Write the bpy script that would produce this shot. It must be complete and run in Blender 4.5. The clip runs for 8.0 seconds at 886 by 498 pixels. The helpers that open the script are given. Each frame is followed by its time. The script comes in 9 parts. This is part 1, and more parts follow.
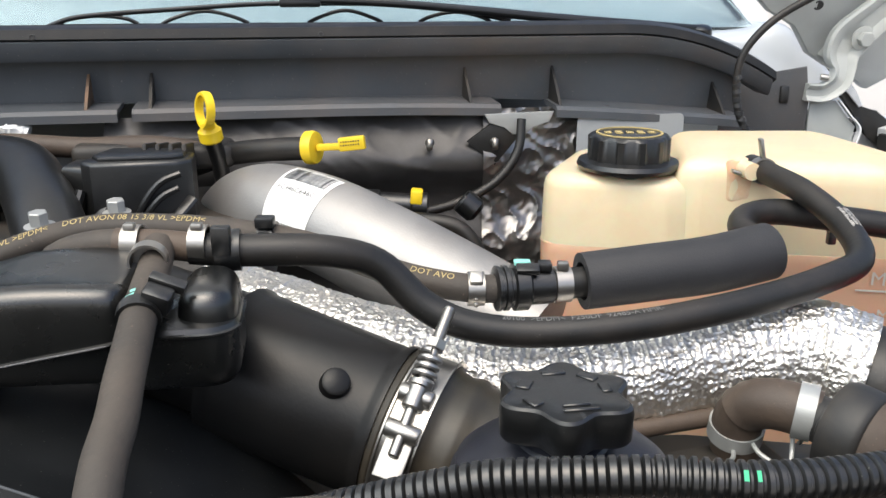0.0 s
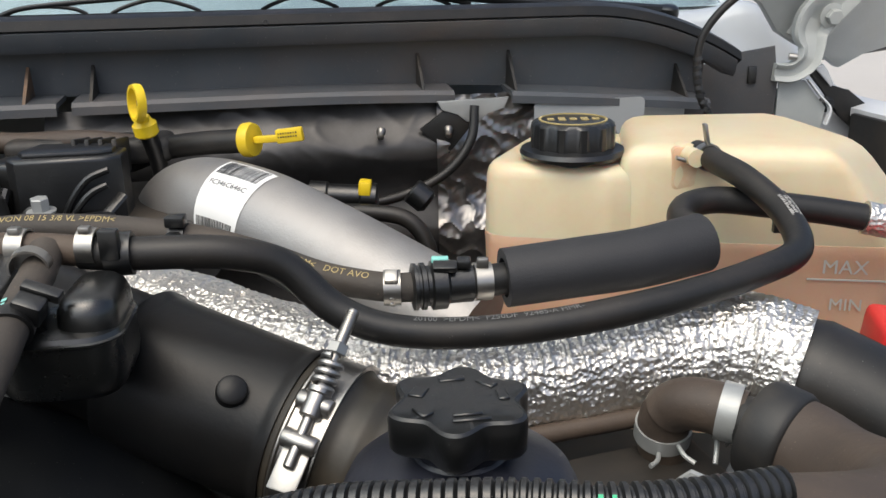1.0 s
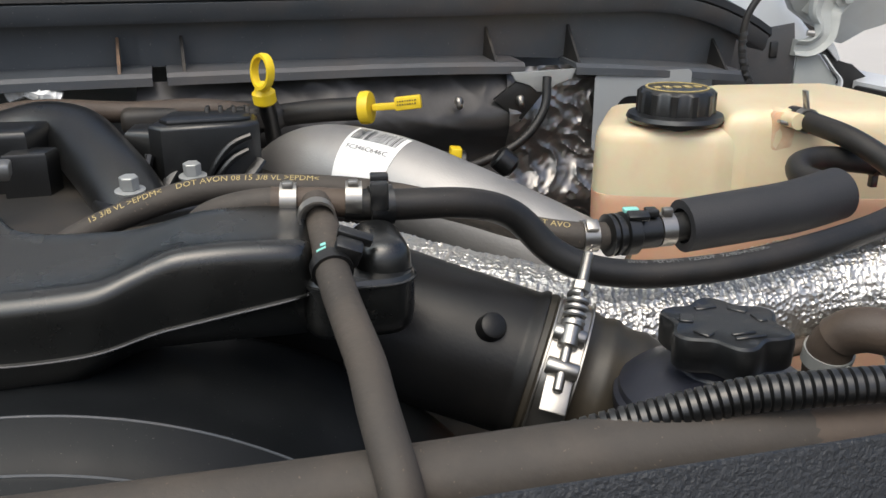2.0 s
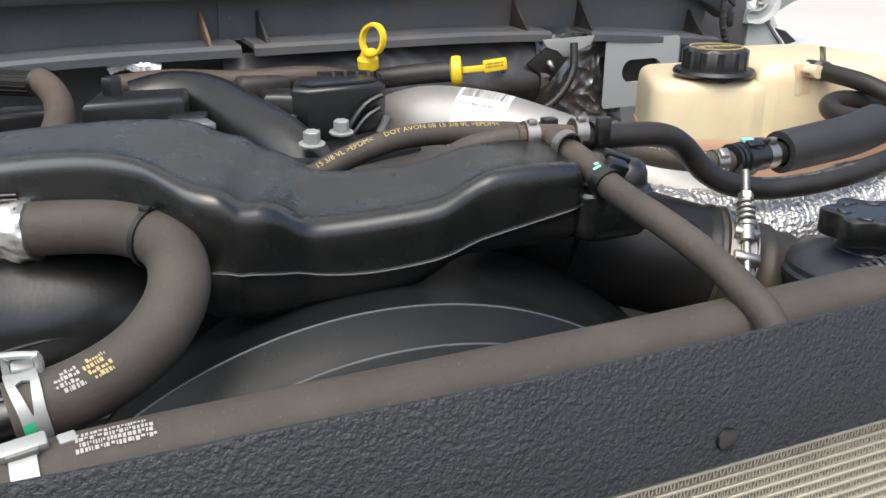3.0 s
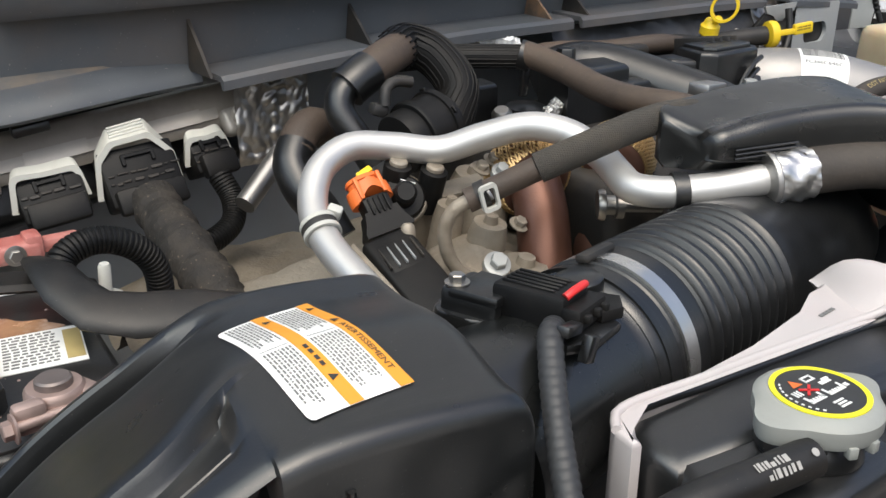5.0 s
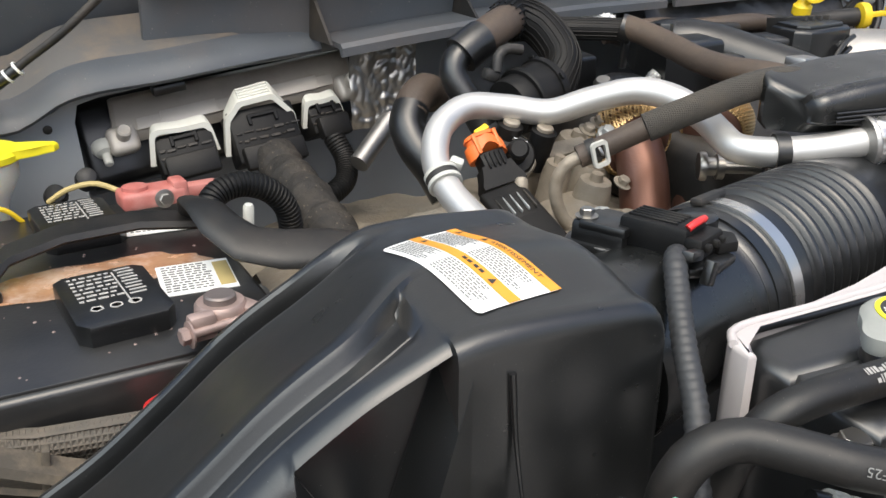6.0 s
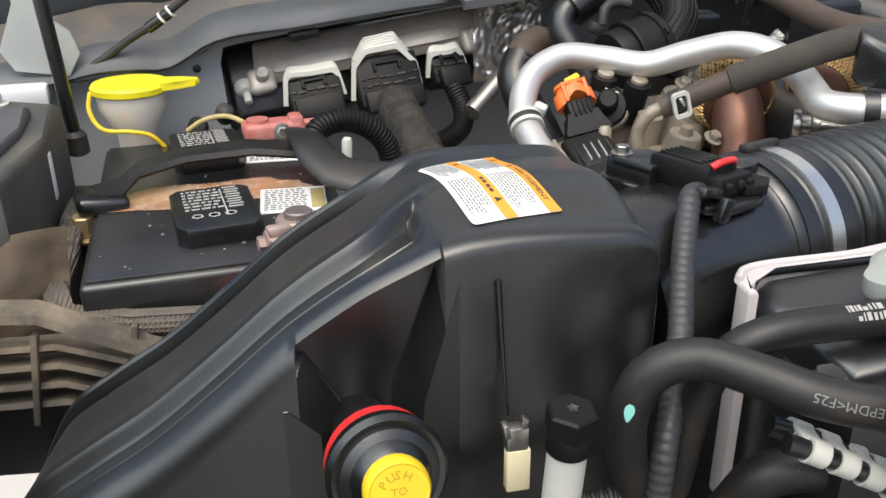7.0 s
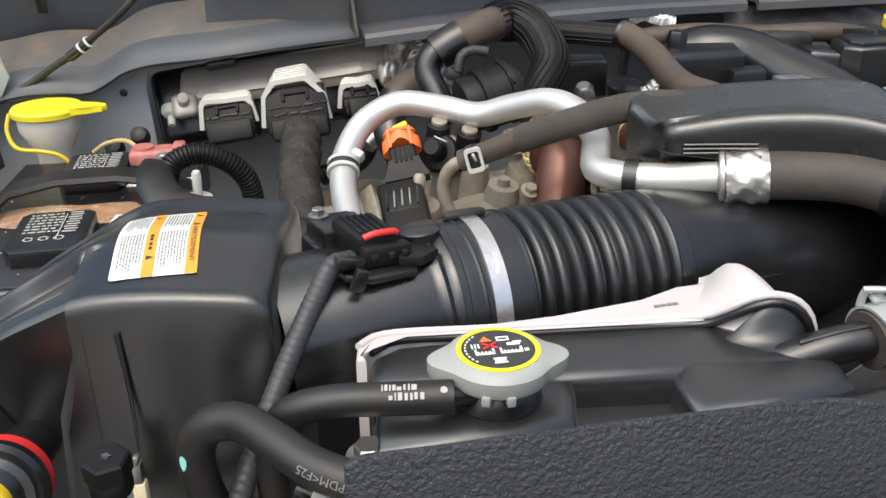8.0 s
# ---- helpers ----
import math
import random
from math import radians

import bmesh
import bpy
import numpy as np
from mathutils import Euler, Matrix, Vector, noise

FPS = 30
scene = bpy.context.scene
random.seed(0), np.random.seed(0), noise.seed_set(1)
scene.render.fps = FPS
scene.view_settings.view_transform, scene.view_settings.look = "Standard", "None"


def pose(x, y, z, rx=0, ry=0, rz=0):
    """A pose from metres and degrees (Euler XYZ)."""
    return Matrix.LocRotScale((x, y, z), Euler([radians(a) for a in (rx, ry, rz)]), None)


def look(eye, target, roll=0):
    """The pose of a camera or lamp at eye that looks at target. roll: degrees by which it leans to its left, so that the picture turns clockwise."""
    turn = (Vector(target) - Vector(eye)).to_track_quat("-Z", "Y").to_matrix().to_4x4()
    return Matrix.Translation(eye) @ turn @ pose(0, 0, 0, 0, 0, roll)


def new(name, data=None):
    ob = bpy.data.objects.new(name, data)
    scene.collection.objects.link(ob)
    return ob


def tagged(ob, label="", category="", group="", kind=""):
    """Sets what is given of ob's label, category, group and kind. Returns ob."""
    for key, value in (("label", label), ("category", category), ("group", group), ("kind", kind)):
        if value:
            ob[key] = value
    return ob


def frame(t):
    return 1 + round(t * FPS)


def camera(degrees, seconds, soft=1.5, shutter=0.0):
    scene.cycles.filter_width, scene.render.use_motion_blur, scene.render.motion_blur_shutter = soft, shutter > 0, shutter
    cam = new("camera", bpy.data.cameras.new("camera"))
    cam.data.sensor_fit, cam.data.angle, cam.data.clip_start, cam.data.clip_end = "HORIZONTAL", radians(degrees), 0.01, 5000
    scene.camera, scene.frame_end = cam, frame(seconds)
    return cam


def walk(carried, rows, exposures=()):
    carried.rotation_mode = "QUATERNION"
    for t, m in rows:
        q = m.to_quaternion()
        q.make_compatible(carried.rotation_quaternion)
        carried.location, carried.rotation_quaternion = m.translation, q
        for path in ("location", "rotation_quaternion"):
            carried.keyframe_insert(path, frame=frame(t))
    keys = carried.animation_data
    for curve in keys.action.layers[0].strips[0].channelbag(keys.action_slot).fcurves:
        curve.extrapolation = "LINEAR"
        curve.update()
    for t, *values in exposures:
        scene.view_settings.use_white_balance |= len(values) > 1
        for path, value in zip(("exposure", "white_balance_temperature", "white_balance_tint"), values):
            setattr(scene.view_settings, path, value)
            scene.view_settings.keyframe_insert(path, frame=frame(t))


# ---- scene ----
cam = camera(53.6, 8.0)
METRES, EYE, TILT, LEAN, TURN = 1.5, 1.5, -17.0, 0.0, 0.0
ROWS = [
    (0.0, 0.0, 0.0, 0.0, 0.0, 0.0, -0.0),
    (0.2, 0.0136, 0.0129, 0.0001, 0.12, -0.16, 0.37),
    (0.5, 0.0211, 0.0122, 0.0001, 0.14, -0.47, 0.64),
    (0.8, 0.0335, 0.0143, 0.0006, 0.28, -0.77, 0.93),
    (1.0, 0.0355, 0.0146, 0.0051, 0.35, -1.09, 0.93),
    (1.2, 0.0324, 0.015, 0.0092, 0.22, -1.46, 0.82),
    (1.5, 0.0036, 0.0072, 0.0011, -2.4, -1.85, 1.01),
    (1.7, -0.0365, -0.0026, 0.0008, -3.53, -2.09, 1.25),
    (2.1, -0.1025, -0.0171, -0.0048, -6.8164, -2.7127, 2.0167),
    (2.4, -0.1561, -0.0279, -0.0116, -10.3726, -3.3341, 2.8902),
    (2.8, -0.2253, -0.0431, -0.0157, -14.48, -3.97, 3.96),
    (3.0, -0.2592, -0.0555, -0.0169, -16.19, -4.14, 4.53),
    (3.3, -0.321, -0.0664, -0.013, -18.87, -4.53, 5.19),
    (3.5, -0.3662, -0.0627, -0.0069, -20.65, -4.8, 5.69),
    (3.8, -0.4387, -0.0424, -0.0011, -23.74, -5.01, 6.84),
    (4.0, -0.4896, -0.0271, 0.0014, -25.43, -5.32, 7.06),
    (4.2, -0.5295, -0.0127, 0.0043, -26.33, -5.53, 7.44),
    (4.5, -0.5674, 0.0104, 0.0061, -26.8, -5.87, 7.64),
    (4.7, -0.5888, 0.0245, 0.0081, -26.87, -6.26, 7.94),
    (5.1, -0.6281, 0.0369, 0.0112, -28.0015, -6.8015, 7.9345),
    (5.4, -0.6469, 0.0313, 0.0117, -28.5693, -7.0573, 7.5746),
    (5.8, -0.6579, 0.0202, 0.0058, -26.44, -7.0, 6.99),
    (6.0, -0.6597, 0.016, -0.0007, -23.68, -6.79, 6.69),
    (6.2, -0.6602, 0.0085, -0.0052, -20.34, -6.79, 6.55),
    (6.5, -0.6581, -0.0054, -0.0129, -16.7, -6.49, 5.18),
    (6.8, -0.6401, -0.0151, -0.0188, -12.85, -7.01, 4.29),
    (7.0, -0.6197, -0.0231, -0.0201, -11.12, -7.33, 3.95),
    (7.2, -0.5912, -0.0292, -0.0172, -10.05, -7.65, 3.8),
    (7.5, -0.5441, -0.0408, -0.0089, -8.54, -7.52, 3.12),
    (7.8, -0.4936, -0.0551, -0.0023, -5.65, -7.4, 2.18),
    (8.0, -0.4656, -0.0643, -0.0015, -2.66, -7.34, 1.35),
]
EXPOSURES = [(0.0, 0.8), (0.5, 0.4), (1.7, 0.3), (3.0, 0.79), (4.0, 0.49), (4.5, 0.44), (6.0, 0.73), (6.5, 1.0), (7.0, 0.68), (7.5, 0.48), (8.0, 0.73)]
walk(cam, [(t, pose(0, 0, EYE, TILT, LEAN, TURN) @ pose(METRES * x, METRES * y, METRES * z, 90 + pitch, roll, yaw)) for t, x, y, z, yaw, pitch, roll in ROWS], EXPOSURES)

# ---- world and light ----
world = bpy.data.worlds.new("overcast")
scene.world = world
world.use_nodes = True
wn = world.node_tree.nodes
sky = wn.new("ShaderNodeTexSky")
sky.sky_type, sky.sun_disc = "NISHITA", False
sky.sun_elevation, sky.sun_rotation = radians(63), radians(200)
sky.air_density, sky.dust_density, sky.ozone_density = 1.0, 5.5, 1.0
wn["Background"].inputs["Strength"].default_value = 0.15
world.node_tree.links.new(sky.outputs["Color"], wn["Background"].inputs["Color"])
sun_data = bpy.data.lights.new("sun", "SUN")
sun_data.energy, sun_data.angle, sun_data.color = 1.5, radians(80), (0.89, 1.0, 0.93)
sun = new("sun", sun_data)
sun.matrix_world = look((-2.6, -1.2, 6.0), (-0.3, 0.5, 1.2))

# ---- materials ----
YAW = 11.0                      # the truck stands turned by this much
TRUCK = pose(0, 0, 0, 0, 0, YAW)


def material(name, color, rough=0.5, metal=0.0, vary=0.25, scale=40.0, bump=0.1, fine=400.0, dirt=None, dirt_amount=0.0, dirt_scale=9.0, random_value=0.0, **extra):
    m = bpy.data.materials.new(name)
    m.use_nodes = True
    t = m.node_tree
    n, l = t.nodes, t.links
    p = n["Principled BSDF"]
    co = n.new("ShaderNodeTexCoord")
    a = n.new("ShaderNodeTexNoise")
    a.inputs["Scale"].default_value, a.inputs["Detail"].default_value = scale, 5
    b = n.new("ShaderNodeTexNoise")
    b.inputs["Scale"].default_value, b.inputs["Detail"].default_value = fine, 3
    for k in (a, b):
        l.new(co.outputs["Object"], k.inputs["Vector"])
    mix = n.new("ShaderNodeMix")
    mix.data_type = "RGBA"
    lo = [c * (1 - vary) for c in color]
    hi = [min(1, c * (1 + vary)) for c in color]
    mix.inputs[6].default_value, mix.inputs[7].default_value = (*lo, 1), (*hi, 1)
    l.new(a.outputs["Fac"], mix.inputs[0])
    out = mix.outputs[2]
    if dirt:
        d = n.new("ShaderNodeTexNoise")
        d.inputs["Scale"].default_value, d.inputs["Detail"].default_value, d.inputs["Roughness"].default_value = dirt_scale, 8, 0.65
        l.new(co.outputs["Object"], d.inputs["Vector"])
        r = n.new("ShaderNodeMapRange")
        r.inputs["From Min"].default_value, r.inputs["From Max"].default_value, r.inputs["To Max"].default_value = 0.45, 0.75, dirt_amount
        l.new(d.outputs["Fac"], r.inputs["Value"])
        mx = n.new("ShaderNodeMix")
        mx.data_type = "RGBA"
        mx.inputs[7].default_value = (*dirt, 1)
        l.new(r.outputs["Result"], mx.inputs[0])
        l.new(out, mx.inputs[6])
        out = mx.outputs[2]
    if random_value:
        oi = n.new("ShaderNodeObjectInfo")
        hs = n.new("ShaderNodeHueSaturation")
        r2 = n.new("ShaderNodeMapRange")
        r2.inputs["To Min"].default_value, r2.inputs["To Max"].default_value = 1 - random_value, 1 + random_value
        l.new(oi.outputs["Random"], r2.inputs["Value"])
        l.new(r2.outputs["Result"], hs.inputs["Value"])
        l.new(out, hs.inputs["Color"])
        out = hs.outputs["Color"]
    l.new(out, p.inputs["Base Color"])
    rr = n.new("ShaderNodeMapRange")
    rr.inputs["To Min"].default_value, rr.inputs["To Max"].default_value = max(0.03, rough - 0.12), min(1, rough + 0.12)
    l.new(a.outputs["Fac"], rr.inputs["Value"])
    l.new(rr.outputs["Result"], p.inputs["Roughness"])
    p.inputs["Metallic"].default_value = metal
    for key, value in extra.items():
        p.inputs[key.replace("_", " ")].default_value = value
    if bump:
        bp = n.new("ShaderNodeBump")
        bp.inputs["Strength"].default_value, bp.inputs["Distance"].default_value = bump, 0.001
        l.new(b.outputs["Fac"], bp.inputs["Height"])
        l.new(bp.outputs["Normal"], p.inputs["Normal"])
    return m


DUST = (0.30, 0.22, 0.15)
BLACK = material("black_plastic", (0.0055, 0.0058, 0.006), 0.33, dirt=(0.06, 0.055, 0.05), dirt_amount=0.08, dirt_scale=14, Sheen_Weight=0.02, Sheen_Roughness=0.35, Specular_IOR_Level=0.75)
SATIN = material("satin_plastic", (0.0056, 0.0061, 0.0060), 0.29, vary=0.12, bump=0.06, fine=900, dirt=(0.045, 0.043, 0.039), dirt_amount=0.07, dirt_scale=16, Specular_IOR_Level=0.85)
COWL = material("grey_cowl_plastic", (0.070, 0.078, 0.088), 0.5, scale=18, dirt=(0.20, 0.13, 0.08), dirt_amount=0.3, dirt_scale=5)
RUBBER = material("dusty_rubber", (0.045, 0.038, 0.032), 0.68, vary=0.2, dirt=(0.13, 0.10, 0.075), dirt_amount=0.35, dirt_scale=16)
DARKRUBBER = material("dark_rubber", (0.0092, 0.0090, 0.0086), 0.48, dirt=(0.08, 0.06, 0.045), dirt_amount=0.25, dirt_scale=18)
BROWNRUBBER = material("brown_rubber", (0.060, 0.044, 0.034), 0.62, dirt=(0.16, 0.11, 0.07), dirt_amount=0.4, dirt_scale=14)
BOOTRUBBER = material("satin_boot_rubber", (0.0078, 0.0078, 0.008), 0.40, vary=0.15, dirt=(0.05, 0.04, 0.03), dirt_amount=0.12, dirt_scale=14, Specular_IOR_Level=0.3)
SLEEVERUBBER = material("olive_silicone", (0.020, 0.0175, 0.0125), 0.5, vary=0.2, dirt=(0.12, 0.09, 0.06), dirt_amount=0.25, dirt_scale=22)
FOAM = material("foam_sleeve", (0.022, 0.022, 0.024), 0.6, bump=0.25, fine=900)
ALU = material("aluminium", (0.62, 0.61, 0.59), 0.48, 0.8, vary=0.08, scale=30, bump=0.05)
DULLALU = material("brushed_aluminium", (0.42, 0.41, 0.395), 0.42, 1.0, vary=0.15, scale=60, bump=0.12, fine=700)
STEEL = material("zinc_steel", (0.37, 0.355, 0.33), 0.32, 0.95, vary=0.15, bump=0.08)
WHITESTEEL = material("pale_coated_steel", (0.36, 0.37, 0.365), 0.42, 0.35, vary=0.15)
CAST = material("cast_metal", (0.30, 0.265, 0.215), 0.55, 0.3, vary=0.25, scale=25, bump=0.4, fine=300, dirt=(0.17, 0.125, 0.08), dirt_amount=0.7, dirt_scale=14)
COPPER = material("heat_tinted_steel", (0.16, 0.074, 0.050), 0.42, 0.6, vary=0.4, scale=18, dirt=(0.12, 0.10, 0.10), dirt_amount=0.6)
COLLAR = material("crimped_bright_metal", (0.68, 0.67, 0.645), 0.3, 0.95, vary=0.06, bump=0.25, fine=260)
BRAID = material("braided_steel", (0.50, 0.34, 0.16), 0.38, 0.85, vary=0.35)
MATTEBLACK = material("matte_black_plastic", (0.0045, 0.0046, 0.0048), 0.5, vary=0.2, dirt=(0.06, 0.05, 0.04), dirt_amount=0.18, dirt_scale=16, Specular_IOR_Level=0.25)
BOTTLE = material("aged_tank_plastic", (0.68, 0.585, 0.40), 0.34, vary=0.16, scale=10, bump=0.06, dirt=(0.62, 0.46, 0.27), dirt_amount=0.65, dirt_scale=11, Subsurface_Weight=0.3, Subsurface_Scale=0.02)
COOLANT = material("tank_plastic_over_coolant", (0.62, 0.38, 0.255), 0.36, vary=0.15, scale=12, Subsurface_Weight=0.4, Subsurface_Scale=0.02)
YELLOW = material("yellow_plastic", (0.85, 0.60, 0.02), 0.42, vary=0.1, dirt=(0.35, 0.22, 0.02), dirt_amount=0.4)
RED = material("red_plastic", (0.65, 0.03, 0.03), 0.35, vary=0.1)
ORANGE = material("orange_plastic", (0.75, 0.16, 0.03), 0.45, vary=0.15)
PINKPLASTIC = material("pinkish_white_plastic", (0.50, 0.47, 0.465), 0.42, vary=0.05, dirt=(0.56, 0.42, 0.42), dirt_amount=0.25)
PAPER = material("white_label", (0.80, 0.80, 0.78), 0.45, vary=0.04, bump=0.02)
LABELORANGE = material("label_orange", (0.72, 0.30, 0.03), 0.45, vary=0.05, bump=0.02)
INK = material("black_print", (0.03, 0.03, 0.03), 0.5, bump=0)
GREYINK = material("grey_print", (0.17, 0.17, 0.165), 0.5, bump=0)
YELLOWINK = material("yellow_print", (0.42, 0.33, 0.14), 0.6, bump=0)
WHITEINK = material("white_print", (0.36, 0.35, 0.33), 0.6, bump=0)
GREENINK = material("green_paint_mark", (0.03, 0.42, 0.20), 0.5, bump=0)
TEALINK = material("teal_paint_mark", (0.25, 0.62, 0.55), 0.5, bump=0)
BODYWHITE = material("white_body_paint", (0.74, 0.75, 0.76), 0.22, vary=0.03, bump=0.0, Coat_Weight=0.5)
PRIMER = material("pale_grey_bay_paint", (0.34, 0.36, 0.37), 0.42, vary=0.08, scale=12, dirt=(0.28, 0.25, 0.20), dirt_amount=0.35, dirt_scale=6)
HINGEGREY = material("pale_hinge_paint", (0.40, 0.42, 0.41), 0.4, vary=0.08, dirt=(0.30, 0.27, 0.22), dirt_amount=0.3)
DIRTYPLASTIC = material("dusty_black_plastic", (0.017, 0.0165, 0.016), 0.55, vary=0.3, dirt=(0.13, 0.10, 0.07), dirt_amount=0.42, dirt_scale=10)
PCMMETAL = material("dull_module_metal", (0.52, 0.48, 0.43), 0.42, 0.2, vary=0.15, dirt=(0.36, 0.29, 0.22), dirt_amount=0.45)
GREYPLASTIC = material("pale_grey_plastic", (0.50, 0.50, 0.46), 0.5, vary=0.1, dirt=(0.3, 0.27, 0.2), dirt_amount=0.3)
FINMETAL = material("condenser_fin_metal", (0.50, 0.46, 0.38), 0.5, 0.5, vary=0.2)
SHROUD = material("dull_shroud_plastic", (0.0058, 0.0068, 0.0078), 0.5, vary=0.15, bump=0.06, fine=900, dirt=(0.05, 0.05, 0.045), dirt_amount=0.12, dirt_scale=14, Specular_IOR_Level=0.3)
FABRIC = material("dusty_fabric_sleeve", (0.050, 0.045, 0.038), 0.85, bump=0.5, fine=1100, dirt=(0.12, 0.095, 0.065), dirt_amount=0.4, dirt_scale=20)
GREYTAPE = material("grey_black_tape", (0.030, 0.031, 0.033), 0.5, bump=0.15)
CONCRETE = material("pale_concrete", (0.46, 0.43, 0.40), 0.85, vary=0.12, scale=0.6, bump=0.4, fine=60, dirt=(0.36, 0.33, 0.30), dirt_amount=0.5, dirt_scale=0.3)
NAVY = material("dark_blue_black_plastic", (0.013, 0.0145, 0.022), 0.38)
GUARD = material("pebbled_guard_plastic", (0.018, 0.0205, 0.025), 0.52, bump=0.0)
FOIL = material("crinkled_foil", (0.78, 0.75, 0.70), 0.40, 1.0, vary=0.08, scale=50, bump=0.0)
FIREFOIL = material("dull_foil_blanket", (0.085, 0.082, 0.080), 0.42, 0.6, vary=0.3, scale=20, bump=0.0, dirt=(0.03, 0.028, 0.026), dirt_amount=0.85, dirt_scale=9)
TOPCOPPER = material("spilled_acid_stain", (0.50, 0.28, 0.16), 0.24, 0.35, vary=0.4, scale=60, dirt=(0.80, 0.66, 0.56), dirt_amount=0.9, dirt_scale=38)
CLOTH = material("woven_battery_wrap", (0.085, 0.078, 0.066), 0.9, vary=0.3, scale=24, bump=0.2, fine=900, dirt=DUST, dirt_amount=0.4, dirt_scale=12)
REDCOVER = material("faded_red_terminal_cover", (0.42, 0.13, 0.11), 0.5, vary=0.25, scale=60, dirt=(0.5, 0.36, 0.32), dirt_amount=0.5, dirt_scale=30)
TERMINAL = material("corroded_terminal", (0.40, 0.30, 0.27), 0.5, 0.6, vary=0.3, scale=80)


def add_relief(m, kind, scale, strength, distance, stretch=(1, 1, 1)):
    """Adds a second, larger relief to a material."""
    t = m.node_tree
    n, l = t.nodes, t.links
    co = n.new("ShaderNodeTexCoord")
    mp = n.new("ShaderNodeMapping")
    mp.inputs["Scale"].default_value = stretch
    l.new(co.outputs["Object"], mp.inputs["Vector"])
    if kind == "crinkle":
        x = n.new("ShaderNodeTexVoronoi")
        x.feature = "F1"
        x.inputs["Scale"].default_value = scale
        y = n.new("ShaderNodeTexNoise")
        y.inputs["Scale"].default_value, y.inputs["Detail"].default_value = scale * 0.7, 6
        add = n.new("ShaderNodeMath")
        l.new(mp.outputs["Vector"], x.inputs["Vector"])
        l.new(mp.outputs["Vector"], y.inputs["Vector"])
        l.new(x.outputs["Distance"], add.inputs[0])
        l.new(y.outputs["Fac"], add.inputs[1])
        height = add.outputs[0]
    elif kind == "weave":
        both = n.new("ShaderNodeMath")
        both.operation = "MAXIMUM"
        for k, way in enumerate(("X", "Z")):
            x = n.new("ShaderNodeTexWave")
            x.bands_direction = way
            x.inputs["Scale"].default_value, x.inputs["Distortion"].default_value = scale, 0.6
            l.new(mp.outputs["Vector"], x.inputs["Vector"])
            l.new(x.outputs["Fac"], both.inputs[k])
        height = both.outputs[0]
    else:
        x = n.new("ShaderNodeTexNoise")
        x.inputs["Scale"].default_value, x.inputs["Detail"].default_value, x.inputs["Roughness"].default_value = scale, 3, 0.5
        l.new(mp.outputs["Vector"], x.inputs["Vector"])
        height = x.outputs["Fac"]
    bp = n.new("ShaderNodeBump")
    bp.inputs["Strength"].default_value, bp.inputs["Distance"].default_value = strength, distance
    l.new(height, bp.inputs["Height"])
    old = n["Principled BSDF"].inputs["Normal"]
    if old.links:
        l.new(old.links[0].from_socket, bp.inputs["Normal"])
    l.new(bp.outputs["Normal"], old)


def add_specks(m, color, scale=260.0, least=0.70):
    """Scattered dust specks and lint on a surface."""
    t = m.node_tree
    n, l = t.nodes, t.links
    co = n.new("ShaderNodeTexCoord")
    a = n.new("ShaderNodeTexNoise")
    a.inputs["Scale"].default_value, a.inputs["Detail"].default_value = scale, 1
    r = n.new("ShaderNodeMapRange")
    r.inputs["From Min"].default_value, r.inputs["From Max"].default_value = least, least + 0.03
    mx = n.new("ShaderNodeMix")
    mx.data_type = "RGBA"
    mx.inputs[7].default_value = (*color, 1)
    base = n["Principled BSDF"].inputs["Base Color"]
    l.new(co.outputs["Object"], a.inputs["Vector"])
    l.new(a.outputs["Fac"], r.inputs["Value"])
    l.new(r.outputs["Result"], mx.inputs[0])
    l.new(base.links[0].from_socket, mx.inputs[6])
    l.new(mx.outputs[2], base)


for speckled in (RUBBER, BROWNRUBBER):
    add_specks(speckled, (0.10, 0.078, 0.058), 520.0, 0.735)
    add_relief(speckled, "noise", 240, 0.25, 0.0012)
add_specks(COWL, (0.16, 0.155, 0.15), 420.0, 0.745)
for speckled in (SATIN, BLACK, DARKRUBBER, SHROUD):
    add_specks(speckled, (0.10, 0.095, 0.085), 900.0, 0.765)
add_relief(FOIL, "crinkle", 330, 0.55, 0.0022)
add_relief(GUARD, "noise", 430, 0.75, 0.0026)
add_relief(CAST, "noise", 60, 0.5, 0.004)
add_relief(CLOTH, "weave", 105, 0.8, 0.002)
add_relief(FABRIC, "weave", 260, 0.5, 0.001)


# ---- building helpers ----
def thing(name, at, label="", category="", group="", kind=""):
    """An empty at the base of a thing, which holds its parts."""
    ob = new(name)
    ob.empty_display_size = 0.02
    ob.location = at
    return tagged(ob, label, category, group, kind)


def origin_of(ob):
    o = Vector()
    while ob:
        o += ob.location
        ob = ob.parent
    return o


def part(name, bm, mat, parent=None, label="", smooth=38, **tags):
    """Links a bmesh, in world places, as one mesh under its thing."""
    if parent:
        bmesh.ops.translate(bm, verts=bm.verts, vec=-origin_of(parent))
    bmesh.ops.recalc_face_normals(bm, faces=bm.faces)
    me = bpy.data.meshes.new(name)
    bm.to_mesh(me)
    bm.free()
    me.polygons.foreach_set("use_smooth", [True] * len(me.polygons))
    me.set_sharp_from_angle(angle=radians(smooth))
    me.materials.append(mat)
    ob = new(name, me)
    ob.parent = parent
    return tagged(ob, label, **tags)


